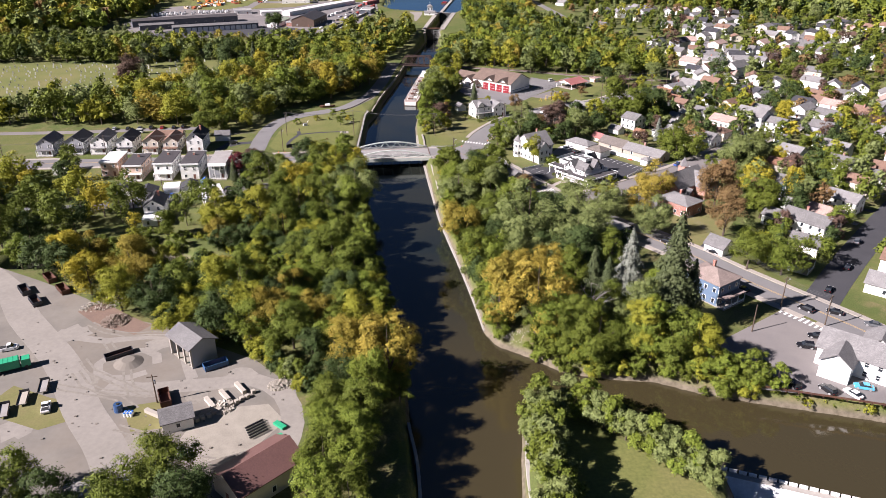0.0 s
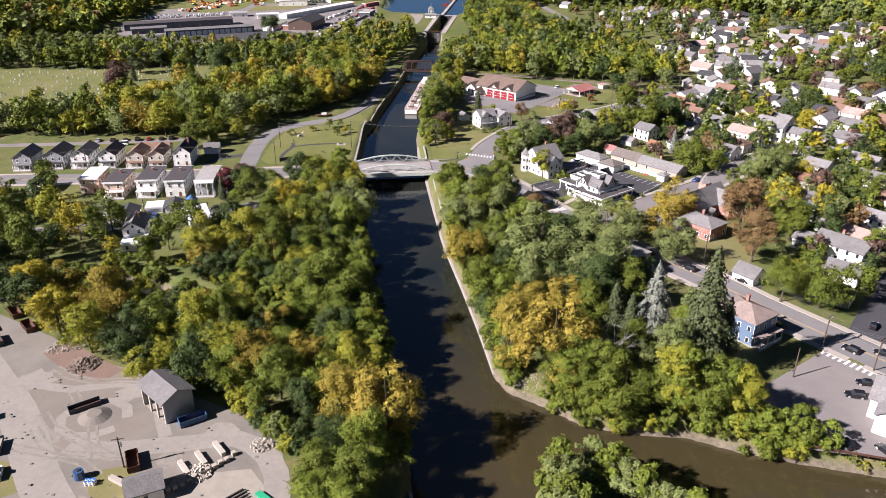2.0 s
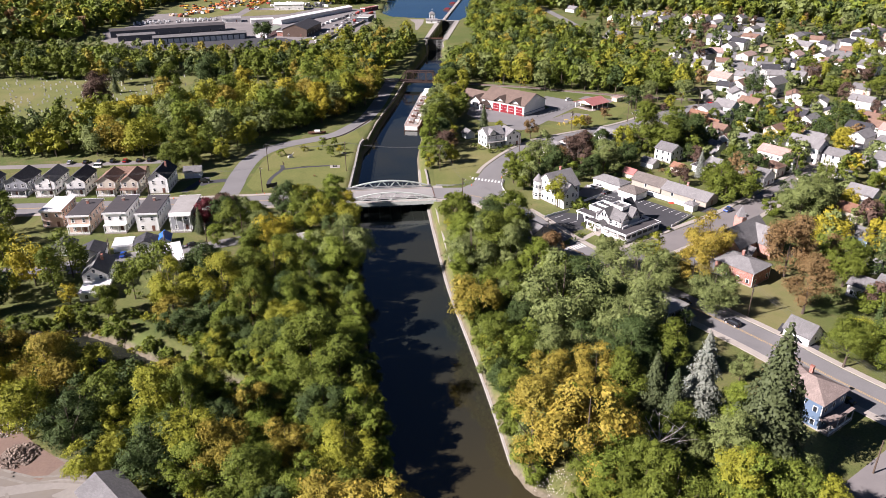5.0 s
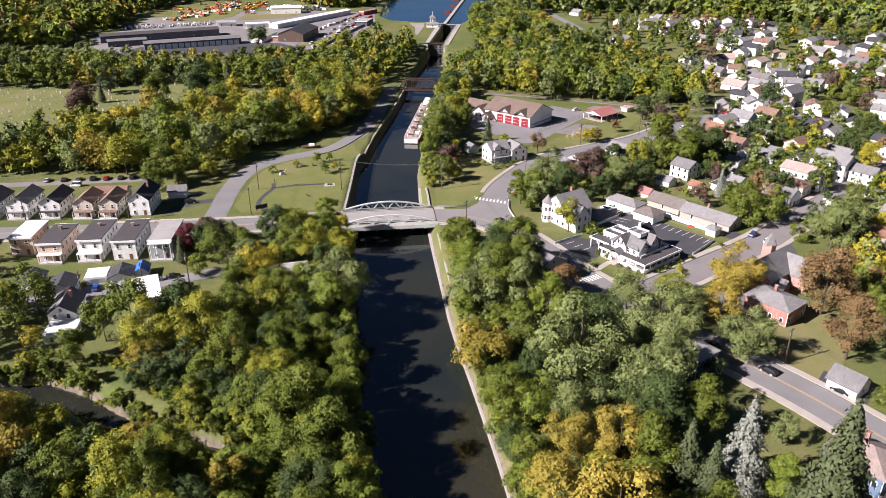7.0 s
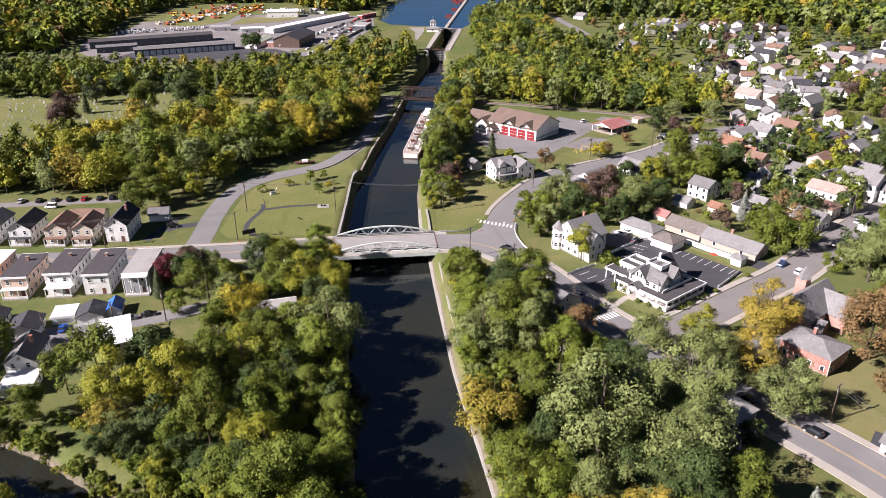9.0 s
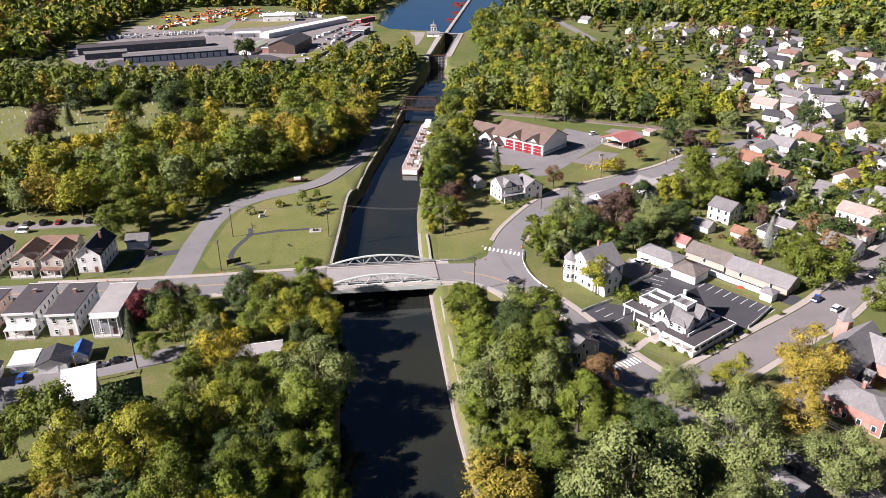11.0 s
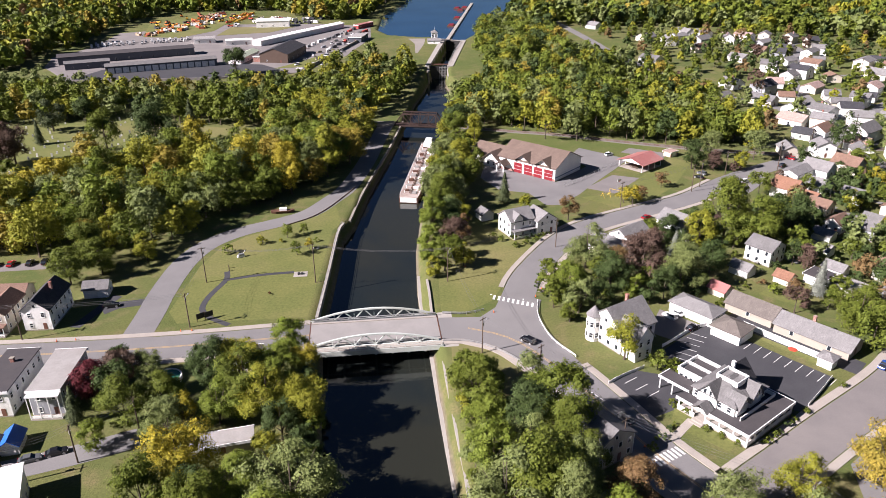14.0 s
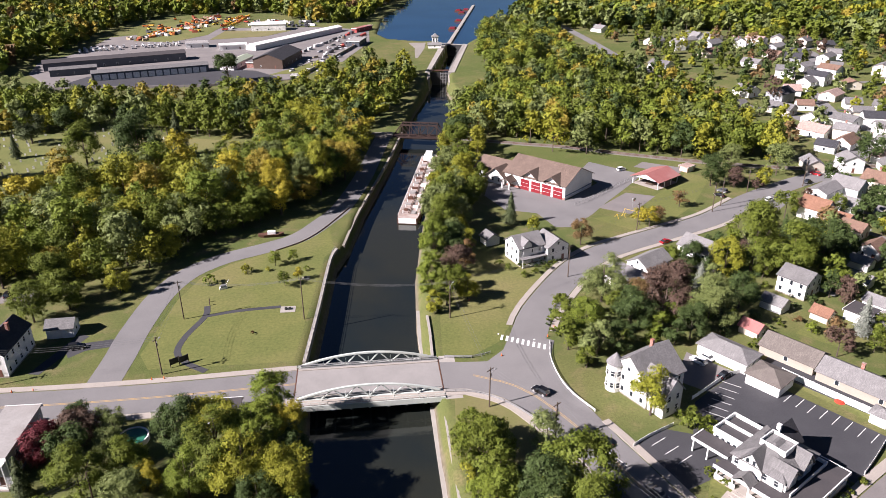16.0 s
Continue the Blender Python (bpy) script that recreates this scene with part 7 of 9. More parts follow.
def wires(ends, drops=(-0.9, 0.0, 0.9), r=0.022, sag=0.9):
    """Sagging cables from pole to pole, one mesh for each cable."""
    for off in drops:
        run = []
        for a, b in zip(ends, ends[1:]):
            side = (b - a).cross(Vector((0, 0, 1))).normalized() * off
            run += [a.lerp(b, i / 8) + side - Vector((0, 0, 4 * sag * (i / 8) * (1 - i / 8))) for i in range(8)]
        run.append(ends[-1] + side)
        solid("cable", Shell().path(run, r), WIRE, "thin dark sagging power cable between poles", "cable", "overhead cables")


pa = [pole(-190, 315, 11, 90), pole(-150, 329, 11, 90), pole(-113, 331.5, 11, 90), pole(-68.7, 337, 11.0, 80, light=True)]
pb = pole(-71.6, 364.5, 12.5, 20)
pc = pole(-36.9, 363.5, 13.5, 60, arm=False)
pd = pole(5.0, 363, 12, 60, light=True)
pe = pole(13.1, 321.6, 11, 45, light=True)
pf = pole(43.4, 387.9, 11, 40)
wires(pa)
wires([pa[3], pb])
wires([pb, pc, pd], (-0.5, 0.0, 0.5), 0.028, 1.6)
wires([pd, pe], (-0.4, 0.4))
wires([pd, pf], (-0.4, 0.4))
ph = [pole(109.1, 441.4, 12, 40), pole(131, 462, 11, 40), pole(157.5, 468.6, 13, 40), pole(186, 497, 11, 40), pole(222, 523, 11, 40)]
pole(114.5, 447.2, 12, 40)
wires([pf, pole(75, 424, 11, 40)] + ph)
pi = [pole(40.2, 280.5, 10.5, 34), pole(70.5, 261, 10.5, 34, light=True), pole(90.5, 232.5, 10.5, 34), pole(104.8, 182.5, 10, 34, light=True), pole(112.3, 171.5, 10, 34)]
wires([pe, pole(26.5, 309, 10.5, 40)] + pi)
pk = [pole(-103.6, 269.5, 10, 100), pole(-87.5, 275, 10, 100), pole(-76, 281.6, 10, 100), pole(-66, 290.6, 10, 100)]
wires(pk)
pole(-63.5, 140.5, 8, 10)
pole(90.8, 169.3, 8.5, 30, arm=False)
for x, y in [(262, 650), (250, 700), (205, 600), (170, 520), (212, 470), (240, 452), (300, 660), (190, 388), (160, 352)]:
    pole(x, y, 11, 37)

# ---- fences and rails ----
def fence(name, pts, height, material, label, post=2.4, solid_board=True, thick=0.06, z=0.0, category="fence"):
    """A fence along the points: a post at every step and a board panel or two rails between each pair."""
    line = smooth_line(pts, post)
    ob = thing(name, pose(float(line[0][0]), float(line[0][1]), z), label, category)
    o = Vector((float(line[0][0]), float(line[0][1]), 0))
    for p in line:
        part("post", Shell().box(-0.07, 0.07, -0.07, 0.07, -0.3, height + 0.06), material, ob, at=pose(p[0] - o.x, p[1] - o.y, 0))
    for p, q in zip(line, line[1:]):
        a, b = Vector((*p[:2], 0)) - o, Vector((*q[:2], 0)) - o
        if solid_board:
            up = Vector((0, 0, height / 2))
            part("panel", Shell().beam(a + up, b + up, thick, height * 0.94), material, ob)
        else:
            s = Shell()
            for k in (0.5, 0.92):
                s.beam(a + Vector((0, 0, height * k)), b + Vector((0, 0, height * k)), thick, thick * 1.6)
            part("rail", s, material, ob)
    return ob


fence("white_fence", [(87.5, 333), (94, 324.5), (101.5, 315.5)], 1.9, TRIM, "tall white vinyl board fence beside the parking lot")
fence("white_fence", [(61.6, 323), (66, 326.4), (74, 332.6), (78.5, 334)], 1.1, TRIM, "low white board fence between two lots")
fence("white_fence", [(43.4, 306.8), (47.5, 309.8), (54, 313.5)], 0.9, TRIM, "low white fence at the lot's edge")
fence("white_fence", [(31.6, 349), (30.6, 340), (32.6, 328), (37.5, 319)], 0.8, TRIM, "low white post-and-rail fence along the sidewalk", 2.4, False, 0.08)
fence("brick_fence", [(88.5, 296.8), (93, 301), (99.5, 307.5)], 1.1, TRIM, "low white fence with brick piers", 2.6)
fence("guard_rail", [(3, 327.5), (10, 327), (17.5, 322.6), (23.5, 316), (29, 307.5)], 0.8, GALV, "galvanised steel guard rail on posts", 2.0, False, 0.1, category="guard rail")
fence("guard_rail", [(-36.5, 324.6), (-45, 323.6), (-58, 322), (-66, 321)], 0.8, GALV, "galvanised steel guard rail beside the street", 2.0, False, 0.1, category="guard rail")
fence("guard_rail", [(3, 342.6), (10, 342.2), (15, 344)], 0.8, GALV, "dark steel guard rail at the corner", 2.0, False, 0.1, category="guard rail")
fence("guard_rail", [(82.5, 143.4), (93.4, 140.1), (105.9, 136.4), (118, 132.5)], 0.7, RUST, "brown guard rail at the water's edge", 2.4, False, 0.12, category="guard rail")
fence("canal_railing", [(-33.5, 342), (-33.7, 370), (-34.2, 402), (-33.4, 410)], 1.1, GALV, "thin metal railing on the canal wall", 3.0, False, 0.05, 0.55, "railing")
fence("lock_railing", [(14, 700), (20, 750), (29, 808)], 1.1, GALV, "thin railing on the lock wall", 5.0, False, 0.06, 5.4, "railing")
fence("chain_fence", [(57, 449), (66, 457), (78, 470), (88, 480)], 1.5, GALV, "grey wire fence beside the apron", 3.0, False, 0.05)
fence("timber_kerb", [(-54, 410.5), (-46, 418), (-40.5, 428), (-36, 440), (-32.5, 450)], 0.35, WOODP, "low timber kerb beside the lane", 3.0, True, 0.25, category="kerb")

# Dam with spill gates and white water.
dam = thing("dam", pose(64.2, 120.6, 0, 0, 0, -21.5), "low concrete dam with flashboards and white spill", "dam")
part("sill", Shell().box(0, 120, -1.6, 0.4, -8.6, -4.62), CONCRETE, dam)
part("apron", Shell().prism([(0, -5.4), (120, -5.4), (120, -1.6), (0, -1.6)], -8.6, -7.1), FOAM, dam, "white water on the apron")
part("spill", Shell().face((0, -1.7, -4.6), (120, -1.7, -4.6), (120, -4.6, -7.0), (0, -4.6, -7.0)), FOAM, dam, "white spilling water")
for i in range(60):
    part("flashboard", Shell().box(i * 2 + 0.1, i * 2 + 1.7, -0.2, 0.2, -4.7, -3.9), R_WHITE, dam)
solid("water_3", Shell().prism([(62.5, -60), (300, -60), (300, 20), (66, 117.5), (62.5, 117.5)], -9, -7.2), WATER, "dark water below the dam", "water", kind="structure")

# ---- park furniture and clutter ----
plq = thing("memorial_plaque", pose(-42.6, 369.4, 0, 0, 0, 5), "square pale paving with a small dark plaque", "memorial")
part("paving", Shell().box(-2.2, 2.2, -1.8, 1.8, -0.1, 0.07), CONCRETE, plq)
part("stone", Shell().box(-0.9, -0.2, -0.5, 0.5, 0.07, 0.6).box(0.2, 0.9, -0.5, 0.5, 0.07, 0.5), BLACK, plq)
pl2 = thing("memorial_plaque", pose(-40.5, 389.5, 0, 0, 0, 5), "small pale paving with a dark stone", "memorial")
part("paving", Shell().box(-1.2, 1.2, -1, 1, -0.1, 0.07), CONCRETE, pl2)
part("stone", Shell().box(-0.5, 0.5, -0.4, 0.4, 0.07, 0.5), BLACK, pl2)
for x, y, r in [(-66.5, 337.6, 40), (-64.5, 338.6, 40)]:
    b = thing("sign_board", pose(x, y + 3, 0, 0, 0, r), "dark square notice board on posts", "sign")
    part("board", Shell().box(-1.3, 1.3, -0.06, 0.06, 0.8, 2.5), BLACK, b)
    for u in (-1.2, 1.2):
        part("post", Shell().box(u - 0.07, u + 0.07, -0.07, 0.07, -0.3, 2.6), WOODP, b)
for x, y in [(-67, 374.5), (-66.4, 372.5)]:
    b = thing("bollard", pose(x, y, 0), "dark wooden bollard by the footpath", "bollard", "bollards")
    part("post", Shell().box(-0.12, 0.12, -0.12, 0.12, -0.3, 1.2), WOODP, b)
boat = thing("boat", pose(-58, 423, 0.35, 0, 0, 8), "old dark wooden boat shown on the grass", "boat")
part("hull", loft([[(-0.2, -4.5, 0.5), (0.2, -4.5, 0.5), (0.3, -4.5, 1.4), (-0.3, -4.5, 1.4)], [(-0.9, -2.5, 0), (0.9, -2.5, 0), (1.3, -2.5, 1.1), (-1.3, -2.5, 1.1)], [(-0.9, 2.5, 0), (0.9, 2.5, 0), (1.3, 2.5, 1.1), (-1.3, 2.5, 1.1)], [(-0.3, 4.5, 0.3), (0.3, 4.5, 0.3), (0.6, 4.5, 1.3), (-0.6, 4.5, 1.3)]]), RUST, boat).matrix_local = pose(0, 0, -0.35, 0, 0, 90)
part("cabin", Shell().box(-1.2, 1.6, -0.8, 0.8, 0.7, 1.7), TRIM, boat)
gun = thing("anchor_display", pose(-65, 383, 0, 0, 0, 30), "old white iron winch shown beside the lane", "display")
part("frame", Shell().box(-1.2, 1.2, -0.5, 0.5, 0, 0.7), TRIM, gun)
part("drum", Shell().tube((-0.9, 0, 1.0), (0.9, 0, 1.0), 0.45, 0.45, 12), GALV, gun)
part("arm", Shell().beam((0.8, 0, 1.0), (1.9, 0, 2.6), 0.15, 0.15), TRIM, gun)
bb = thing("basketball_hoop", pose(79.5, 447, 0, 0, 0, 30), "basketball hoop on a grey pole", "hoop")
part("pole", Shell().tube((0, 0, -0.3), (0, 0, 3.4), 0.08, 0.08, 8), GALV, bb)
part("backboard", Shell().box(-0.9, 0.9, -0.5, -0.42, 2.9, 4.0), TRIM, bb)
part("ring", Shell().tube((0, -0.7, 3.05), (0, -0.7, 3.08), 0.23, 0.23, 12), PAINT["red"], bb)
sw = thing("swing_set", pose(78, 436, 0, 0, 0, -40), "yellow steel swing frame on the playground", "swing")
YEL = gloss("yellow_paint", (0.62, 0.42, 0.03), 0.4)
part("top_bar", Shell().tube((-5, 0, 2.6), (5, 0, 2.6), 0.07, 0.07, 8), YEL, sw)
for u in (-5, 0, 5):
    for v in (-1.3, 1.3):
        part("leg", Shell().tube((u, 0, 2.6), (u, v, -0.1), 0.06, 0.06, 8), YEL, sw)
for u in (-3.5, -1.5, 1.5, 3.5):
    part("seat", Shell().box(u - 0.25, u + 0.25, -0.1, 0.1, 0.5, 0.55), BLACK, sw)
    part("chain", Shell().tube((u - 0.24, 0, 0.5), (u - 0.24, 0, 2.6), 0.015, 0.015, 4), GALV, sw)
cl = thing("climbing_frame", pose(72, 436.5, 0, 0, 0, 20), "yellow and grey climbing frame on the playground", "play frame")
for u in (-1.5, 1.5):
    part("hoop", Shell().beam((u, -1.4, 0), (u, 0, 1.9), 0.1, 0.1).beam((u, 1.4, 0), (u, 0, 1.9), 0.1, 0.1), YEL, cl)
part("bar", Shell().tube((-1.5, 0, 1.9), (1.5, 0, 1.9), 0.06, 0.06, 6), GALV, cl)
pool = thing("swimming_pool", pose(-66.5, 311.5, 0), "round above-ground pool with a white rim", "pool")
rimw = Shell()
for i in range(20):
    a, b = 2 * math.pi * i / 20, 2 * math.pi * (i + 1) / 20
    rimw.prism([(3.4 * math.cos(a), 3.4 * math.sin(a)), (3.4 * math.cos(b), 3.4 * math.sin(b)), (3.1 * math.cos(b), 3.1 * math.sin(b)), (3.1 * math.cos(a), 3.1 * math.sin(a))], 0, 1.3)
part("rim", rimw, TRIM, pool)
part("water", Shell().tube((0, 0, 0), (0, 0, 1.05), 3.1, 3.1, 20), gloss("pool_green_water", (0.03, 0.16, 0.10), 0.08), pool)
CONE = gloss("cone_orange", (0.7, 0.14, 0.03), 0.5)
for x, y in [(-103, 330.3), (-98, 330.8), (-70.5, 334.6), (-67.5, 334.9), (18, 343), (31.5, 352), (34, 357), (46, 283.5), (12, 376), (11, 373)]:
    c = thing("traffic_cone", pose(x, y, 0.05), "small orange traffic cone with a dark base", "cone", "traffic cones")
    part("cone", Shell().tube((0, 0, 0.04), (0, 0, 0.75), 0.2, 0.04, 10), CONE, c)
    part("base", Shell().box(-0.24, 0.24, -0.24, 0.24, 0, 0.04), BLACK, c)
fl = thing("flower_bed", pose(96.2, 321.2, 0.03), "round bed of red flowers in the grass strip", "flower bed")
part("flowers", Shell().tube((0, 0, -0.05), (0, 0, 0.35), 1.3, 0.8, 12), FLOWER, fl)

flat("lawn_15", [(-330, 455), (-215, 456), (-190, 470), (-168, 500), (-140, 512), (-100, 540), (-110, 548), (-150, 560), (-178, 574), (-205, 558), (-330, 556)], 0.015, LAWN, "mown graveyard grass between the stones", "lawn")
# Gravestones in uneven rows.
STONES = [Shell().box(-0.4, 0.4, -0.12, 0.12, -0.2, h).box(-0.5, 0.5, -0.2, 0.2, -0.2, 0.15).mesh("gravestone") for h in (0.8, 1.2, 1.7)]
for s in STONES:
    s.materials.append(GRAVE)
gg = np.random.default_rng(8)
YARD = [(-300, 452), (-215, 456), (-190, 470), (-170, 505), (-150, 520), (-135, 545), (-150, 572), (-240, 568), (-330, 545)]
k = 0
for row in range(24):
    for col in range(30):
        x, y = -330 + col * 6.8 + row * 1.1 + float(gg.normal(0, 0.6)), 452 + row * 5.2 + float(gg.normal(0, 0.5))
        if k < 280 and gg.random() < 0.62 and inside(x, y, YARD):
            k += 1
            o = new("gravestone", STONES[int(gg.integers(0, 3))])
            o.matrix_world = pose(x, y, 0, 0, 0, float(gg.normal(12, 5)))
            tagged(o, "weathered pale gravestone standing in graveyard grass", "gravestone", "gravestones")

# ---- gravel yard clutter ----
def skip(x, y, rot, material, label, l=6.0, w=2.4, h=1.5):
    ob = thing("skip", pose(x, y, 0.03, 0, 0, rot), label, "skip", "skips and bins in the yard")
    part("floor", Shell().box(-w / 2, w / 2, -l / 2, l / 2, 0, 0.15), RUST, ob)
    part("side", Shell().box(-w / 2, -w / 2 + 0.08, -l / 2, l / 2, 0.15, h), material, ob)
    part("side", Shell().box(w / 2 - 0.08, w / 2, -l / 2, l / 2, 0.15, h), material, ob)
    part("end", Shell().box(-w / 2 + 0.08, w / 2 - 0.08, -l / 2, -l / 2 + 0.08, 0.15, h), material, ob)
    part("end", Shell().box(-w / 2 + 0.08, w / 2 - 0.08, l / 2 - 0.08, l / 2, 0.15, h), material, ob)
    for i in range(5):
        for s in (-1, 1):
            part("rib", Shell().box(s * (w / 2 + 0.05) - 0.05, s * (w / 2 + 0.05) + 0.05, -l / 2 + 0.4 + i * (l - 0.8) / 4 - 0.06, -l / 2 + 0.4 + i * (l - 0.8) / 4 + 0.06, 0.1, h), material, ob)
    return ob


DARKM = gloss("dark_steel_paint", (0.035, 0.037, 0.045), 0.6)
skip(-122.4, 196.5, 40, DARKM, "dark open steel skip with rusty floor")
skip(-115.8, 189.6, 40, DARKM, "dark open steel skip in the yard")
skip(-118.5, 204.5, 42, RUST, "rusty open steel skip")
skip(-110.9, 196.8, 42, RUST, "rusty red open steel skip")
skip(-80.2, 160.9, -55, DARKM, "dark steel skip beside a gravel heap", 7, 2.2, 1.1)
skip(-62.0, 141.6, 25, RUST, "rusty brown steel skip near the shed")
skip(-53.5, 155.2, -58, gloss("blue_steel_paint", (0.03, 0.09, 0.20), 0.5), "blue steel skip beside the open shed")
tr = thing("refuse_truck", pose(-104.5, 155.0, 0.03, 0, 0, -62), "bright green covered truck with a dark cab", "truck")
part("box", Shell().box(-1.3, 1.3, -5.5, 1.6, 0.9, 3.1), GREENP, tr)
for i in range(7):
    part("rib", Shell().box(-1.36, 1.36, -5.3 + i * 1.1, -5.15 + i * 1.1, 0.9, 3.16), GREENP, tr)
part("cab", Shell().box(-1.15, 1.15, 1.9, 4.0, 0.7, 2.7), GREENP, tr)
part("windscreen", Shell().box(-1.0, 1.0, 4.0, 4.05, 1.7, 2.5), PANE, tr)
part("chassis", Shell().box(-0.5, 0.5, -5.4, 3.8, 0.6, 0.9), BLACK, tr)
for wy in (-4.4, -3.2, 2.9):
    for sx in (-1.1, 1.1):
        part("wheel", Shell().tube((sx - 0.2, wy, 0.5), (sx + 0.2, wy, 0.5), 0.5, 0.5, 12), BLACK, tr)
for x, y, r, words in [(-95.5, 141.8, 18, "tan"), (-97.6, 137.2, 22, "grey"), (-92.9, 146.6, 18, "grey")]:
    t2 = thing("flatbed_trailer", pose(x, y, 0.03, 0, 0, r), f"{words} flatbed trailer with low wooden sides", "trailer", "trailers in the yard")
    part("bed", Shell().box(-1.1, 1.1, -2.6, 2.6, 0.7, 0.9), STONEB if words == "tan" else R_SILVER, t2)
    part("headboard", Shell().box(-1.1, 1.1, 2.5, 2.6, 0.9, 1.6), DARKM, t2)
    for sx in (-1.0, 1.0):
        part("sideboard", Shell().box(sx - 0.04, sx + 0.04, -2.6, 2.5, 0.9, 1.2), WOODP, t2)
        part("wheel", Shell().tube((sx - 0.1, -0.6, 0.35), (sx + 0.1, -0.6, 0.35), 0.35, 0.35, 12), BLACK, t2)
BLOCK = Shell().box(-0.45, 0.45, -0.45, 0.45, 0, 0.9).mesh("stone_block")
BLOCK.materials.append(STONEB)
LONGB = Shell().box(-0.5, 0.5, -2.4, 2.4, 0, 0.9).mesh("stone_beam")
LONGB.materials.append(STONEB)
for x, y, r in [(-50.8, 139.6, 38), (-48.0, 142.4, 38), (-45.0, 145.4, 38), (-62.9, 136.0, 60)]:
    o = new("stone_beam", LONGB)
    o.matrix_world = pose(x, y, 0.03, 0, 0, r)
    tagged(o, "long pale cut stone beam lying in the yard", "stone", "stone beams")
for i in range(11):
    o = new("stone_block", BLOCK)
    o.matrix_world = pose(-52 + i * 1.05 + float(yg.normal(0, 0.15)), 133.4 + i * 0.98 + float(yg.normal(0, 0.25)), 0.03, 0, 0, float(yg.uniform(20, 60)))
    tagged(o, "pale cut stone block in a row", "stone", "stone blocks")


def heap(x, y, count, spread, size, label, seed, material=None, long=1.0):
    """A heap of loose lumps."""
    g = np.random.default_rng(seed)
    s = Shell()
    for i in range(count):
        a, r = g.uniform(0, 6.28), spread * math.sqrt(g.uniform(0, 1))
        px, py, sz = r * math.cos(a) * long, r * math.sin(a), size * g.uniform(0.4, 1.3)
        h = max(0.0, (1 - r / spread) * spread * 0.45)
        b = Matrix.Translation((px, py, h * g.uniform(0.3, 1.0) + 0.05)) @ Euler(g.uniform(0, 3, 3)).to_matrix().to_4x4()
        n = len(s.v)
        for c in ((-1, -1, -1), (1, -1, -1), (1, 1, -1), (-1, 1, -1), (-1, -1, 1), (1, -1, 1), (1, 1, 1), (-1, 1, 1)):
            s.v.append(tuple(b @ (Vector(c) * (sz * g.uniform(0.35, 0.6)))))
        s.f += [tuple(n + q for q in f) for f in ((3, 2, 1, 0), (4, 5, 6, 7), (0, 1, 5, 4), (1, 2, 6, 5), (2, 3, 7, 6), (3, 0, 4, 7))]
    return solid("rubble_heap", s, material or RUBBLE, label, "rubble", m=pose(x, y, 0, 0, 0, 30), kind="stuff")


heap(-88, 178.5, 500, 4.0, 0.4, "heap of brown earth and broken rubble", 1)
heap(-94, 189, 300, 4.0, 0.3, "scattered grey rubble along the yard's edge", 2, STONEB, 2.0)
heap(-47.5, 138.5, 160, 2.8, 0.5, "tan timber and stone scraps", 3, STONEB)
heap(-35, 147.5, 260, 2.6, 0.35, "pale broken riprap stones", 4, STONEB, 1.5)
heap(25.5, 168, 110, 3.0, 0.16, "pale stones at the water's edge", 6, STONEB, 2.0)
mound = solid("gravel_mound", Shell().tube((0, 0, -0.2), (0, 0, 1.0), 4.2, 1.6, 18), DIRT, "low grey gravel mound in the yard", "gravel", m=pose(-76.5, 157.5, 0))
for i in range(10):
    o = new("drain_pipe", Shell().tube((0, 0, 0.2 + 0.36 * (i % 2)), (4.4, 0, 0.2 + 0.36 * (i % 2)), 0.2, 0.2, 10).mesh("drain_pipe"))
    o.data.materials.append(BLACK)
    o.matrix_world = pose(-40.5 + i * 0.22, 130.5 - i * 0.42, 0.03, 0, 0, 42)
    tagged(o, "black plastic drain pipe in a stack", "pipe", "stacked pipes")
for x, y, r in [(-32.8, 131.2, 50), (-31.8, 126.5, 20)]:
    o = thing("plastic_crate", pose(x, y, 0.03, 0, 0, r), "bright green plastic crate on the ground", "crate")
    part("box", Shell().box(-0.6, 0.6, -1.6, 1.6, 0, 0.5), GREENP, o)
    part("lid", Shell().box(-0.65, 0.65, -1.65, 1.65, 0.5, 0.6), GREENP, o)
tn = thing("storage_tank", pose(-71.4, 137.6, 0.03, 0, 0, 20), "dark blue plastic tank beside white barrels", "tank")
part("body", Shell().tube((0, 0, 0), (0, 0, 1.9), 1.1, 1.0, 14), gloss("blue_plastic", (0.03, 0.07, 0.16), 0.4), tn)
part("cap", Shell().tube((0, 0, 1.9), (0, 0, 2.1), 0.4, 0.35, 10), BLACK, tn)
for i in range(6):
    o = thing("barrel", pose(-69.2 + 0.75 * (i % 3), 135.4 + 0.8 * (i // 3), 0.03), "white plastic barrel in the yard", "barrel", "barrels")
    part("body", Shell().tube((0, 0, 0), (0, 0, 0.95), 0.33, 0.33, 12), TRIM, o)
    part("lid", Shell().tube((0, 0, 0.95), (0, 0, 1.0), 0.3, 0.28, 12), BLUETARP, o)
# Roof details on the flat-roofed row: chimneys and hatches.
for hx, hy in ((-113.6, 306.5), (-102.2, 306.5), (-126, 304.5)):
    ch2 = thing("roof_chimney", pose(hx, hy, 7.1, 0, 0, 4), "brown brick chimney on a flat roof", "chimney", "roof chimneys")
    part("stack", Shell().box(-0.6, 0.3, 3.0, 3.8, -0.3, 1.2), BRICK, ch2)
    part("cap", Shell().box(-0.68, 0.38, 2.92, 3.88, 1.2, 1.32), OLDCONC, ch2)
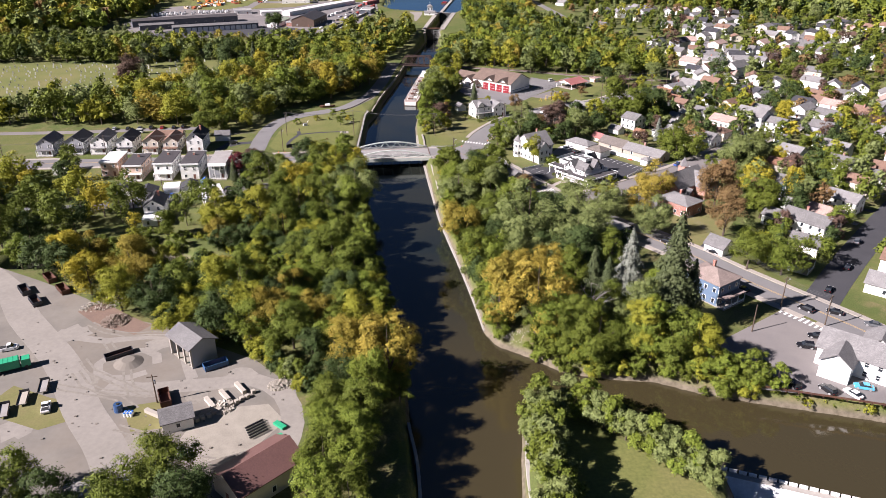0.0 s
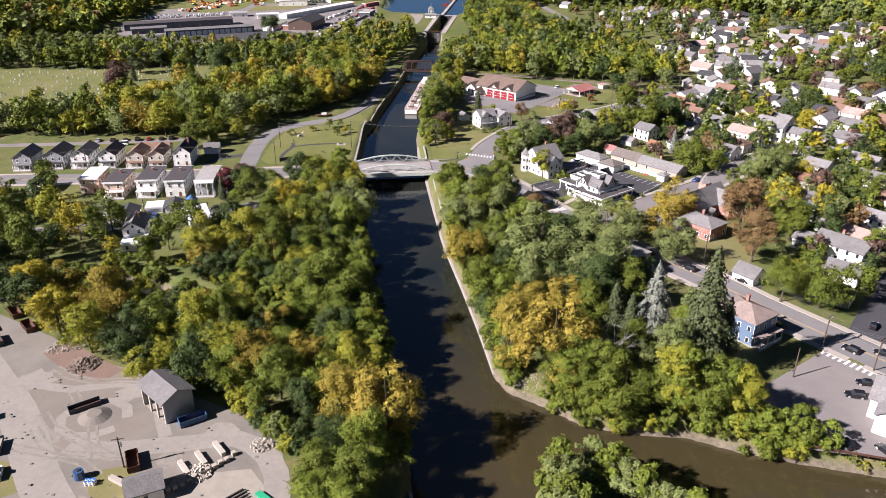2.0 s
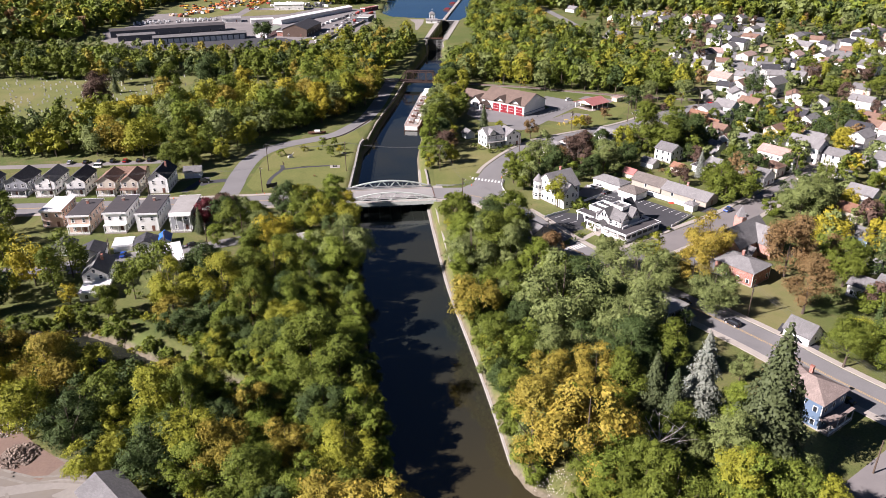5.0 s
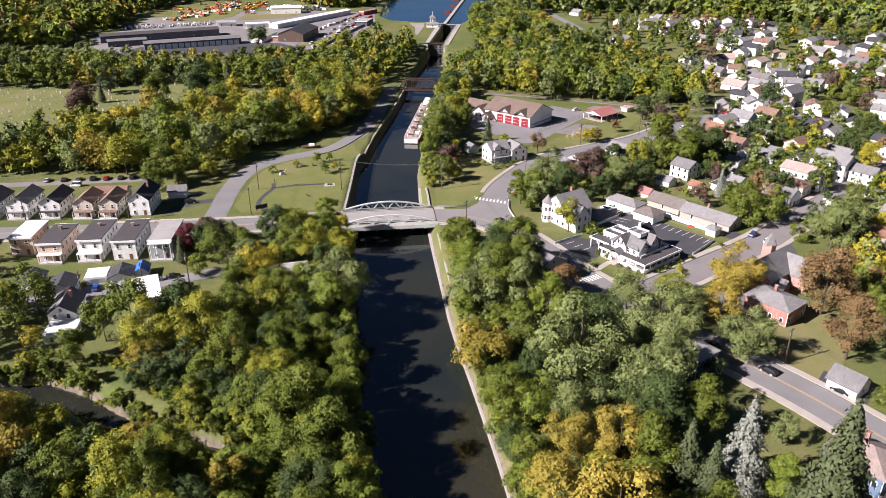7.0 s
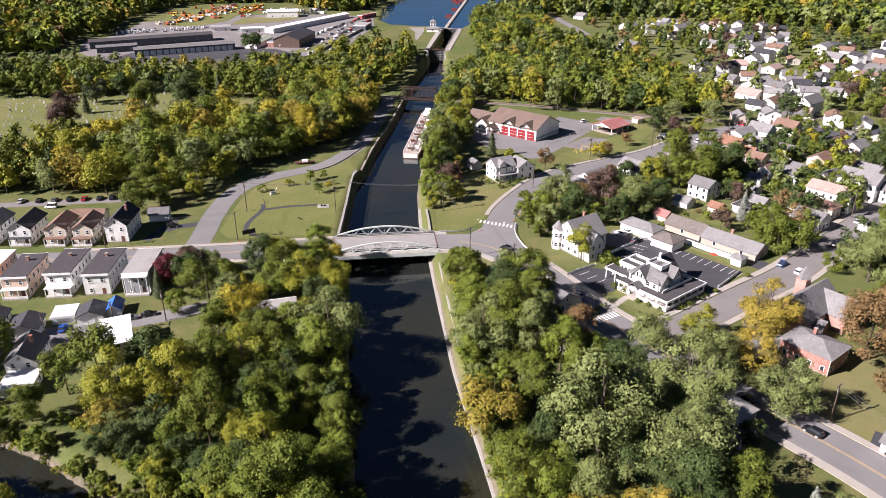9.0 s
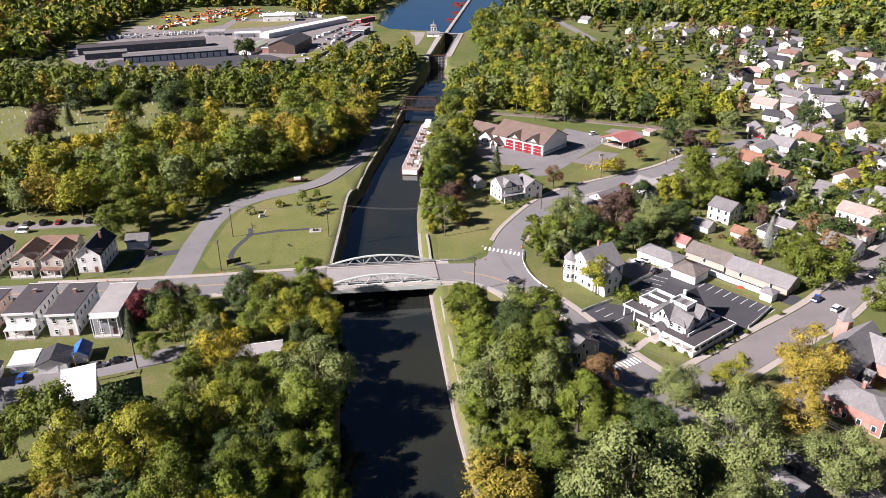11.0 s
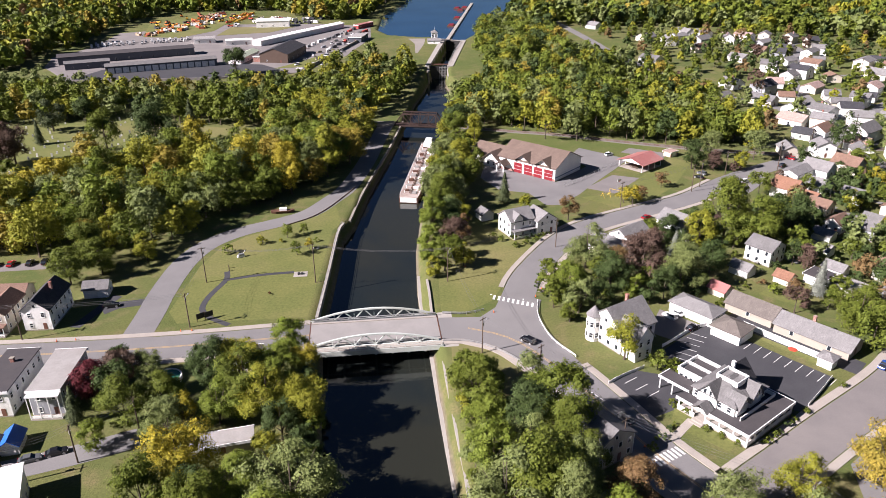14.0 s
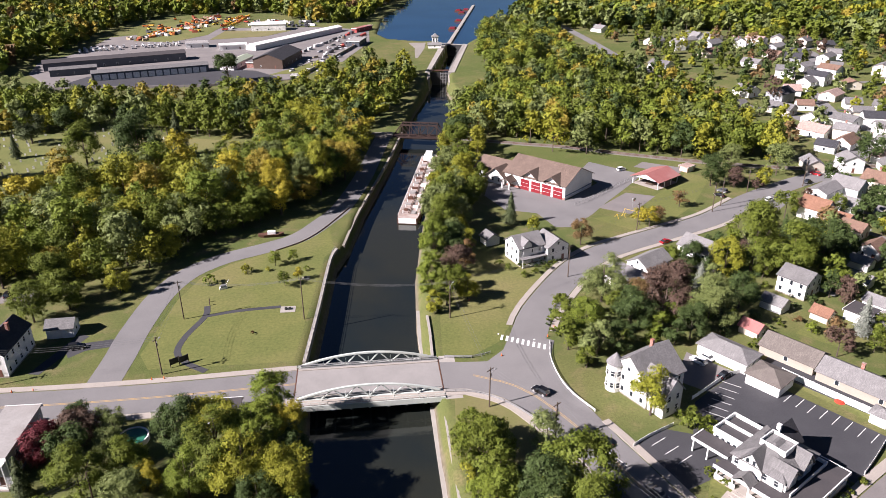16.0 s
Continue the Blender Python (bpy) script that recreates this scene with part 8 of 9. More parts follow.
# Dead tree, pale and bare, on the point.
dead = thing("dead_tree", pose(44.5, 167.5, 0) @ Matrix.Diagonal((1.3, 1.3, 1.3, 1)), "bare grey dead tree among the green trees", "tree")
part("trunk", Shell().tube((0, 0, -0.5), (0, 0, 9), 0.3, 0.12, 7), PALEBARK, dead)
dg = np.random.default_rng(4)
for i in range(16):
    a, h = float(dg.uniform(0, 6.28)), float(dg.uniform(3, 9))
    e = Vector((math.cos(a) * 2.8, math.sin(a) * 2.8, h + 3.0))
    s = Shell().tube((0, 0, h), e, 0.09, 0.03, 5)
    for j in range(4):
        st = Vector((0, 0, h)).lerp(e, float(dg.uniform(0.4, 1)))
        s.tube(st, st + Vector(dg.normal(0, 0.9, 3)) + Vector((0, 0, 0.8)), 0.03, 0.012, 4)
    part("limb", s, PALEBARK, dead)


# Fleets and stores of the works yard, too far to tell apart one by one.
def fleet(spots, tints, label, seed, size=1.0):
    """Parked lorries and plant, joined: a bed, a cab and a load each."""
    g = np.random.default_rng(seed)
    shells = [Shell() for _ in tints]
    for x, y, turn in spots:
        k = int(g.integers(0, len(tints)))
        c, s = math.cos(math.radians(turn)), math.sin(math.radians(turn))
        long, wide = float(g.uniform(4.6, 7.0)) * size, float(g.uniform(1.9, 2.5)) * size
        for a, b, w, z0, z1 in ((-long / 2, long / 2, wide / 2, 0.4, 1.2), (long / 2 - 1.9, long / 2 - 0.2, wide * 0.46, 1.2, 2.4), (-long / 2 + 0.2, long / 2 - 2.2, wide * 0.44, 1.2, 1.2 + float(g.uniform(0.2, 1.1)))):
            shells[k].prism([(x + u * c - v * s, y + u * s + v * c) for u, v in ((a, -w), (b, -w), (b, w), (a, w))], 5.0 + z0 - (0.35 if z0 < 1 else 0), 5.0 + z1)
    for shell, (tint, colour) in zip(shells, tints.items()):
        if shell.v:
            solid("parked_vehicles", shell, gloss(f"fleet_{tint}_{seed}", colour, 0.5), f"{tint} {label}", "vehicles", kind="stuff")


fl = np.random.default_rng(77)
fleet([(-285 + i * 4.6, 790 + i * 2.0 + r * 9, 112) for i in range(16) for r in range(2) if fl.random() < 0.85], {"white": (0.7, 0.7, 0.68), "pale grey": (0.42, 0.42, 0.42)}, "pickup trucks parked in rows behind the depot", 1, 0.85)
fleet([(-262 + 30 * math.sin(u * 2.2) + float(fl.normal(0, 9)), 852 + u * 165 + float(fl.normal(0, 4)), float(fl.uniform(0, 180))) for u in np.linspace(0, 1, 84)], {"orange": (0.55, 0.17, 0.04), "rust-red": (0.30, 0.08, 0.045), "white": (0.66, 0.65, 0.62), "dark": (0.06, 0.06, 0.06), "tan": (0.40, 0.30, 0.20)}, "works plant crowded along the field", 2)
fleet([(-205 + (i % 2) * 7, 935 + i * 5, 25) for i in range(16)], {"yellow": (0.60, 0.36, 0.05), "orange": (0.55, 0.17, 0.04)}, "machines parked in a row", 3)
fleet([(float(fl.uniform(-182, -112)), float(fl.uniform(925, 968)), float(fl.uniform(0, 180))) for _ in range(40)], {"grey": (0.25, 0.25, 0.25), "white": (0.66, 0.65, 0.62), "dark": (0.05, 0.05, 0.06)}, "stored plant behind the yard", 4)
fleet([(-104 + i * 2.9, 775 + i * 9.6 + float(fl.normal(0, 2)), float(fl.uniform(40, 80))) for i in range(13)] + [(-82 + i * 2.2, 768 + i * 10 + float(fl.normal(0, 2)), 60) for i in range(11)], {"white": (0.7, 0.7, 0.68), "dark": (0.05, 0.05, 0.06), "red": (0.36, 0.05, 0.04), "grey": (0.2, 0.2, 0.2)}, "vehicles parked on the pale yard", 5, 0.9)


# Tyre tracks and litter over the gravel yard.
RUT = mottled("damp_rut", (0.178, 0.163, 0.140), (0.215, 0.195, 0.165), None, 0.3, 0.9, 0.95, 0.3)
tr = np.random.default_rng(91)
for n in range(7):
    a = np.array([float(tr.uniform(-108, -60)), float(tr.uniform(128, 182))])
    way = float(tr.uniform(-0.5, 0.7)) - 0.9
    pts = []
    for i in range(5):
        pts.append((float(a[0]), float(a[1])))
        way += float(tr.uniform(-0.45, 0.45))
        a = a + np.array([math.cos(way), math.sin(way)]) * 7.0
    if max(p[1] + p[0] * 0.45 for p in pts) > 143 or min(p[1] for p in pts) < 104:
        continue
    line = smooth_line(pts)
    for d in (0.9, -0.9):
        solid(f"tyre_tracks_{n + 1}", ribbon(line, d + 0.3, d - 0.3, -0.02, 0.040 + 0.0006 * n), RUT, "dark damp tyre track in pale gravel", "tyre track", kind="structure")
bits = Shell()
for _ in range(200):
    x, y = float(tr.uniform(-112, -32)), float(tr.uniform(108, 190))
    if y + x * 0.55 > 126 or x * 0.2 + y < 104:
        continue
    s0 = float(tr.uniform(0.10, 0.32))
    bits.box(x - s0, x + s0 * 0.7, y - s0 * 0.6, y + s0, 0.0, 0.04 + s0 * float(tr.uniform(0.3, 0.9)))
solid("litter", bits, DIRT, "broken stones and scraps strewn over the gravel yard", "rubble", kind="stuff")
for n, (x, y, r) in enumerate([(-97, 172, 5), (-84, 150, 4), (-72, 166, 3.5), (-64, 126, 4), (-92, 132, 5), (-55, 143, 3), (-46, 152, 4), (-104, 160, 4)]):
    ring = [(x + r * math.cos(k / 14 * 6.283) * (0.7 + 0.5 * float(tr.random())), y + r * math.sin(k / 14 * 6.283) * (0.6 + 0.5 * float(tr.random()))) for k in range(14)]
    solid(f"worn_patch_{n + 1}", Shell().prism(ring, -0.1, 0.0225 + 0.0004 * n), [PALE, RUT][n % 2], "worn patch of the gravel yard", "gravel", kind="structure")


# ---- planting ----
def strip(line, width):
    """The outline of a band along a line, to keep trees off."""
    a, b = offset_line(line, width / 2), offset_line(line, -width / 2)
    return [tuple(v) for v in np.vstack([a[::3], b[::-3]])]


for line, width in ((MAIN_W, 17), (MAIN_E, 16), (NORTH, 15), (PARK, 11), (SIDE, 15), (BACK, 11), (CROSS, 14), (UPST, 11), (VILLA, 11), (VILLB, 10), (VILLC, 10), (VILLD, 10)):
    KEEP_OUT.append(strip(line, width))
for ob in [o for o in scene.objects if o.parent is None and o.get("category") in ("house", "garage", "church", "hall", "fire station", "pavilion", "office", "mobile home", "shed", "barn", "depot", "workshop", "building", "cabin", "hut")]:
    px, py = ob.matrix_world.translation[:2]
    r = 12 if ob["category"] in ("church", "office") else 8 if py > 480 else 7
    KEEP_OUT.append([(px - r, py - r), (px + r, py - r), (px + r, py + r), (px - r, py + r)])
KEEP_OUT += [strip(RAIL_W, 10), strip(RAIL_E, 9), [(53, 171), (66, 171), (68, 200), (54, 202)], [(40, 161), (49, 161), (50, 176), (40, 176)], [(70, 187), (80, 180), (86, 184), (80, 198)], [(-74, 299), (-58, 297), (-50, 311), (-46, 324), (-74, 322)], strip(LANE, 9), yard, [(-95, 232), (-89, 229), (-77, 225), (-78, 233), (-88, 242), (-94, 246)], [(-110, 240), (-96, 236), (-90, 252), (-108, 262)], [(-100, 252), (-74, 253), (-58, 264), (-36, 274), (-36, 291), (-60, 292), (-80, 290), (-100, 270)], [(55, 283), (105, 300), (100, 330), (60, 330)]]

# Trees that stand out, one by one.
POINT_TREES = [
    ("maple", "gold", 21, 175, 1.09), ("maple", "gold", 30, 167, 1.37), ("hedge", "fresh", 20, 174, 1.09), ("tall", "fresh", 34, 162, 0.86), ("round", "green", 38, 159, 0.71), ("hedge", "lime", 40, 158, 0.83),
    ("loose", "olive", 51, 169, 0.76), ("oak", "green", 45, 157, 1.03), ("tall", "fresh", 58, 155, 0.93), ("maple", "green", 65, 152, 0.98), ("hedge", "lime", 69, 149, 0.91), ("hedge", "fresh", 73, 147, 0.77),
    ("hedge", "fresh", 77, 146, 0.82), ("bush", "lime", 80, 145, 1.02), ("oak", "dark", 48, 203, 1.10),
]
POINT_FIRS = [
    ("spruce", "spruce", 67, 170, 1.73), ("spruce", "blue", 60, 187, 1.15), ("fir", "spruce", 50, 189, 1.33), ("fir", "spruce", 53, 184, 1.24), ("spruce", "spruce", 74, 174, 0.98),
]
EAST_TREES = [
    ("oak", "olive", 35, 222, 1.65), ("oak", "olive", 58, 236, 1.31), ("oak", "olive", 49, 210, 1.23), ("maple", "dark", 47, 199, 0.88), ("round", "rust", 38, 265, 0.99), ("oak", "olive", 13, 261, 1.19),
    ("oak", "green", 21, 264, 1.26), ("loose", "gold", 13, 228, 1.27), ("oak", "fresh", 23, 210, 0.81), ("hedge", "dark", 24, 228, 1.21), ("round", "dark", 38, 211, 0.97), ("maple", "gold", 27, 195, 0.81),
    ("maple", "gold", 38, 195, 0.85), ("round", "lime", 33, 189, 0.70), ("oak", "dark", 17, 197, 0.65), ("loose", "olive", 76, 202, 0.53),
    ("oak", "olive", 58, 223, 0.90), ("hedge", "dark", 69, 225, 0.80),
]
CHURCH_TREES = [
    ("oak", "gold", 91, 269, 1.07), ("round", "gold", 81, 253, 0.99), ("oak", "olive", 81, 236, 0.98), ("oak", "rust", 112, 257, 1.30), ("maple", "rust", 107, 234, 1.01), ("oak", "olive", 57, 262, 0.80), ("oak", "olive", 70, 254, 0.85),
]
WEST_TREES = [
    ("oak", "lime", -75, 241, 1.02), ("oak", "lime", -60, 242, 1.07), ("oak", "yellow", -51, 273, 1.07), ("oak", "lime", -47, 253, 1.03), ("small", "yellow", -64, 240, 0.95), ("round", "gold", -72, 231, 0.74),
    ("round", "gold", -52, 235, 0.76), ("oak", "dark", -37, 213, 0.80), ("maple", "fresh", -37, 230, 0.87), ("oak", "green", -29, 240, 0.74), ("oak", "fresh", -28, 254, 1.03), ("oak", "olive", -27, 265, 1.25),
    ("oak", "green", -21, 230, 0.70), ("oak", "fresh", -21, 215, 0.72), ("oak", "lime", -24, 204, 0.74), ("oak", "green", -19, 198, 0.69), ("oak", "lime", -16, 191, 0.62), ("oak", "fresh", -35, 190, 0.75),
    ("round", "fresh", -41, 192, 0.59), ("oak", "lime", -52, 196, 0.76), ("round", "green", -54, 215, 0.87), ("round", "lime", -54, 215, 0.74), ("round", "dark", -71, 225, 0.60), ("oak", "green", -92, 237, 0.66),
    ("small", "yellow", -106, 244, 0.97),
]
YARD_TREES = [
    ("oak", "yellow", -114, 210, 0.92), ("oak", "gold", -108, 213, 0.84), ("oak", "gold", -89, 199, 1.09), ("round", "yellow", -101, 194, 1.11), ("round", "lime", -88, 184, 1.14), ("round", "lime", -80, 201, 0.99),
    ("oak", "dark", -77, 181, 0.92), ("round", "green", -72, 189, 1.05), ("oak", "lime", -60, 187, 1.04), ("oak", "dark", -55, 170, 0.99), ("round", "lime", -65, 173, 0.75), ("round", "lime", -70, 171, 0.74),
    ("oak", "fresh", -47, 167, 0.80), ("oak", "gold", -42, 170, 0.91), ("round", "gold", -38, 186, 0.96), ("oak", "gold", -30, 174, 0.75), ("round", "green", -38, 156, 0.82), ("round", "dark", -29, 156, 0.82),
    ("hedge", "green", -31, 147, 0.95), ("hedge", "dark", -27, 145, 0.94), ("oak", "fresh", -24, 162, 0.76), ("oak", "fresh", -17, 185, 0.79), ("oak", "green", -21, 195, 1.08), ("oak", "green", -29, 205, 1.22),
    ("oak", "gold", -19, 152, 1.03), ("maple", "gold", -9, 146, 1.12), ("maple", "green", -20, 130, 0.83), ("maple", "green", -14, 129, 0.83),
    ("maple", "fresh", -20, 122, 0.80), ("maple", "fresh", -14, 121, 0.75), ("maple", "green", -20, 112, 0.80), ("maple", "fresh", -14, 111, 0.75), ("maple", "fresh", -20, 103, 0.80), ("maple", "green", -14, 101, 0.75),
]
BRIDGE_TREES = [
    ("round", "red", -83, 305, 0.81), ("round", "maroon", -77, 310, 0.83), ("round", "dark", -79, 313, 0.71), ("loose", "olive", -71, 313, 0.63), ("oak", "green", -70, 294, 0.81), ("fir", "spruce", -82, 295, 0.78),
    ("round", "olive", -59, 288, 0.91), ("round", "yellow", -58, 296, 0.59), ("oak", "fresh", -49, 294, 0.74), ("oak", "lime", -38, 296, 0.98), ("maple", "yellow", -32, 310, 0.63), ("oak", "lime", -29, 293, 0.81),
    ("round", "green", -114, 364, 1.0), ("round", "green", -107, 371, 1.0),
    ("round", "green", -62, 299, 0.85), ("round", "olive", -68, 304, 0.70), ("round", "fresh", -74, 286, 0.60),
]
GRAVE_TREES = [
    ("oak", "green", -161, 510, 1.26), ("oak", "dark", -130, 496, 1.75), ("spruce", "spruce", -121, 521, 1.09), ("round", "spruce", -204, 545, 1.37), ("fir", "spruce", -199, 520, 0.95), ("oak", "maroon", -195, 488, 1.24),
    ("oak", "maroon", -197, 483, 1.02),
]
RIGHT_BANK_TREES = [
    ("hedge", "green", 8, 307, 1.22), ("hedge", "fresh", 13, 305, 1.13), ("hedge", "green", 13, 296, 1.29), ("hedge", "green", 14, 290, 1.07), ("hedge", "dark", 19, 294, 0.92), ("round", "green", 28, 289, 1.36),
    ("oak", "olive", 20, 279, 0.87), ("small", "olive", 24, 307, 1.34),
]
for where, rows in (("point", POINT_TREES + POINT_FIRS + EAST_TREES), ("town", CHURCH_TREES), ("bank", WEST_TREES + YARD_TREES + BRIDGE_TREES), ("park", GRAVE_TREES), ("lawn", RIGHT_BANK_TREES)):
    for form, colour, x, y, s in rows:
        tree(form, colour, x, y, s, where)
for form, colour, x, y, s, where in [
    # round the bridge and the town's first gardens
    ("loose", "lime", 50.0, 317.5, 0.9, "town"), ("bush", "green", 57.5, 312.8, 1.7, "town"), ("bush", "fresh", 61, 311, 1.2, "town"), ("hedge", "green", 36, 345.6, 1.2, "town"), ("hedge", "olive", 42.5, 342, 1.35, "town"), ("hedge", "green", 36.5, 357, 1.2, "town"), ("oak", "olive", 50.5, 371.5, 1.0, "town"), ("hedge", "green", 39, 337, 0.8, "town"), ("round", "fresh", 41.5, 352, 0.95, "town"), ("oak", "dark", 55, 355, 0.85, "town"), ("round", "dark", 49, 345, 0.7, "town"), ("oak", "olive", 76.5, 355.5, 1.0, "town"), ("oak", "dark", 70, 350, 0.7, "town"),
    ("oak", "maroon", 66.3, 361, 1.15, "town"), ("round", "rust", 59, 366, 0.8, "town"), ("fir", "blue", 79, 371, 1.0, "town"), ("maple", "green", 103, 390, 1.3, "town"), ("oak", "green", 113, 385, 1.2, "town"), ("maple", "dark", 124, 388, 1.15, "town"), ("loose", "rust", 52, 412, 0.7, "town"), ("fir", "spruce", 29.5, 431, 1.0, "lawn"), ("small", "lime", 37, 424, 0.9, "lawn"),
    ("small", "yellow", 80.5, 427, 1.15, "lawn"), ("small", "yellow", 77.5, 429.5, 1.0, "lawn"), ("small", "rust", 85.5, 432, 0.9, "lawn"), ("small", "rust", 98, 447, 1.0, "lawn"), ("round", "dark", 119, 470.8, 1.1, "town"), ("bush", "maroon", 137, 466.5, 1.4, "town"), ("round", "olive", 133.7, 489, 1.0, "town"), ("hedge", "lime", 141, 470, 1.0, "town"), ("round", "maroon", 128, 468, 0.7, "town"),
    ("oak", "green", 118, 330, 0.95, "town"), ("round", "green", 121, 336, 0.9, "town"), ("fir", "blue", 117, 350, 0.95, "town"), ("small", "rust", 109, 349, 0.9, "town"), ("oak", "lime", 72, 268, 0.7, "town"),
    ("oak", "green", 127, 250, 1.0, "town"), ("oak", "green", 104.5, 207, 0.9, "town"), ("oak", "green", 114, 203, 1.0, "town"), ("round", "lime", 110, 211, 0.9, "town"), ("oak", "olive", 137, 300, 1.1, "town"), ("oak", "olive", 147, 309, 1.1, "town"), ("round", "yellow", 196, 382, 1.0, "town"),
    # the park
    ("small", "fresh", -52, 399, 0.75, "lawn"), ("small", "fresh", -46.5, 402, 0.6, "lawn"), ("bush", "lime", -60, 393.5, 1.0, "lawn"), ("small", "green", -46, 384, 0.75, "lawn"), ("small", "yellow", -42.5, 388.5, 0.6, "lawn"), ("bush", "fresh", -70, 386, 1.0, "lawn"), ("bush", "fresh", -41, 395, 0.5, "lawn"), ("bush", "lime", -53.5, 395, 0.5, "lawn"), ("shrub", "rust", -50, 356, 0.8, "lawn"),
    ("oak", "green", -114, 378, 1.0, "park"), ("round", "lime", -96, 381, 0.8, "park"),
    ("oak", "green", -51, 110, 0.98, "bank"), ("oak", "dark", -46, 104, 0.9, "bank"), ("oak", "green", -57, 103, 0.9, "bank"), ("loose", "green", -78, 107, 1.0, "bank"), ("loose", "dark", -70, 103, 0.9, "bank"), ("oak", "dark", -83, 103, 0.8, "bank"),
    ("maple", "dark", -134, 668, 1.2, "wood"), ("oak", "dark", -195, 565, 0.9, "park"), ("oak", "green", -225, 575, 1.0, "park"),
    # the strip between the canal and the white house
    ("oak", "dark", 6.5, 402, 0.85, "bank"), ("maple", "green", 4, 420, 1.0, "bank"), ("maple", "olive", 2.5, 430, 0.95, "bank"), ("oak", "green", 5, 444, 1.0, "bank"), ("round", "maroon", 8, 390, 0.85, "bank"), ("round", "rust", 11, 398, 0.7, "bank"), ("tall", "fresh", 0.5, 398, 0.8, "bank"), ("hedge", "fresh", -1, 386, 1.1, "bank"), ("hedge", "fresh", -0.5, 376, 1.0, "bank"), ("hedge", "lime", 0.3, 367, 0.8, "bank"), ("hedge", "green", 0, 408, 1.3, "bank"), ("oak", "olive", 9, 456, 0.9, "bank"), ("oak", "lime", 12, 470, 0.9, "bank"), ("round", "lime", 14, 484, 0.9, "bank"), ("maple", "green", 13, 520, 0.9, "bank"), ("maple", "dark", 15, 535, 0.95, "bank"),
]:
    tree(form, colour, x, y, s, where)

# Clipped bushes before the porches.
CLIPPED = [(56.5, 297.6, 0.6), (58.9, 294.6, 0.55), (61.2, 288.6, 0.5), (63.6, 286.2, 0.5), (66.4, 283.6, 0.45), (76.1, 286.2, 0.5), (86.7, 294.3, 0.5), (100.5, 304, 0.5), (22.3, 396.6, 0.7), (24.7, 393.6, 0.7), (29.7, 388.2, 0.7), (33.2, 390.5, 0.65), (37.3, 393.4, 0.65)]
for x, y, s in CLIPPED:
    tree("bush", "green", x, y, s, "town")

# The island's two rows.
for i in range(15):
    tree("hedge", ["olive", "olive", "green"][i % 3], 24.2 + 0.1 * i + (i % 2) * 0.9, 90 + i * 3.05, 1.2 + 0.08 * (i % 3), "island")
for i in range(14):
    u = i / 13
    tree("hedge", ["olive", "olive", "fresh"][i % 3], 32.5 + u * 25.5, 137.5 - u * 27, 1.0 + 0.08 * (i % 3), "island")

# Growth along the water's edge.
def shore(pts, gap, forms, colours, lo, hi, where, seed, off=1.0):
    g = np.random.default_rng(seed)
    line = offset_line(smooth_line(pts, gap), off)
    for x, y in line[:, :2]:
        tree(str(g.choice(forms)), str(g.choice(colours)), float(x + g.normal(0, 0.5)), float(y + g.normal(0, 0.5)), float(g.uniform(lo, hi)), where)


shore([(33, 161.5), (37, 159), (48, 156), (60, 154.4), (70, 149.4), (81, 145.6)], 3.0, ["hedge", "hedge", "bush"], ["green", "fresh", "green"], 0.6, 1.15, "point", 41, 0.4)
shore([(12.5, 226), (15.8, 202), (18.5, 179)], 3.4, ["hedge", "bush", "hedge"], ["green", "fresh", "olive"], 0.55, 0.9, "point", 42, 1.6)
shore([(3.6, 300), (7.4, 260), (12, 228)], 3.6, ["bush", "bush", "hedge"], ["green", "fresh", "lime", "olive"], 0.6, 1.1, "point", 43, 3.0)
shore([(6.5, 300), (10.5, 260), (14, 234)], 5.5, ["hedge", "small", "round"], ["green", "olive", "fresh"], 0.7, 1.05, "point", 53, 4.0)
shore([(-5.5, 140), (-7.5, 160), (-14, 193), (-19, 220), (-23, 250), (-27, 285), (-30, 305)], 4.0, ["hedge", "hedge", "small"], ["green", "dark", "fresh"], 0.7, 1.1, "bank", 44, 0.4)
shore([(77, 147.5), (82, 145.2), (86, 143.6)], 2.6, ["hedge", "bush"], ["lime", "fresh", "green"], 0.6, 1.0, "bank", 49, 0.0)
shore([(86, 142.8), (96, 139.5), (112, 135)], 2.4, ["bush", "shrub", "bush"], ["fresh", "green", "lime"], 0.5, 0.8, "bank", 45, 0.6)
shore([(-104, 239.5), (-80, 233.5), (-66, 221.5)], 3.0, ["bush", "shrub"], ["lime", "fresh"], 0.7, 1.0, "bank", 47, 1.0)
for pts in ([(38, 372), (33, 362), (34, 352)], [(84, 345), (90, 350), (98, 357)], [(100, 372), (106, 366)], [(28, 395), (36, 396.5), (43, 399)], [(46, 282), (54, 290)], [(72, 284), (79, 289), (86, 295)]):
    shore(pts, 1.9, ["shrub"], ["green", "dark"], 0.9, 1.4, "town", 48, 0.0)

shore([(9.4, 258), (14.4, 224), (17.8, 200), (20.3, 180), (23, 174.5)], 3.2, ["hedge", "round", "hedge", "bush"], ["green", "fresh", "olive", "lime"], 0.62, 1.05, "point", 61, 0.0)
shore([(29.4, 164.8), (37.2, 157.5), (48.1, 154.5), (60.1, 152.9), (70.1, 147.8), (80, 144.3)], 2.5, ["hedge", "bush", "bush", "hedge"], ["green", "fresh", "lime", "green"], 0.5, 0.85, "point", 66, 0.0)
shore([(12.6, 222), (16, 200), (18.6, 178), (21.2, 171.4)], 4.2, ["bush", "bush", "hedge"], ["green", "fresh", "olive"], 0.5, 0.9, "point", 67, 0.0)
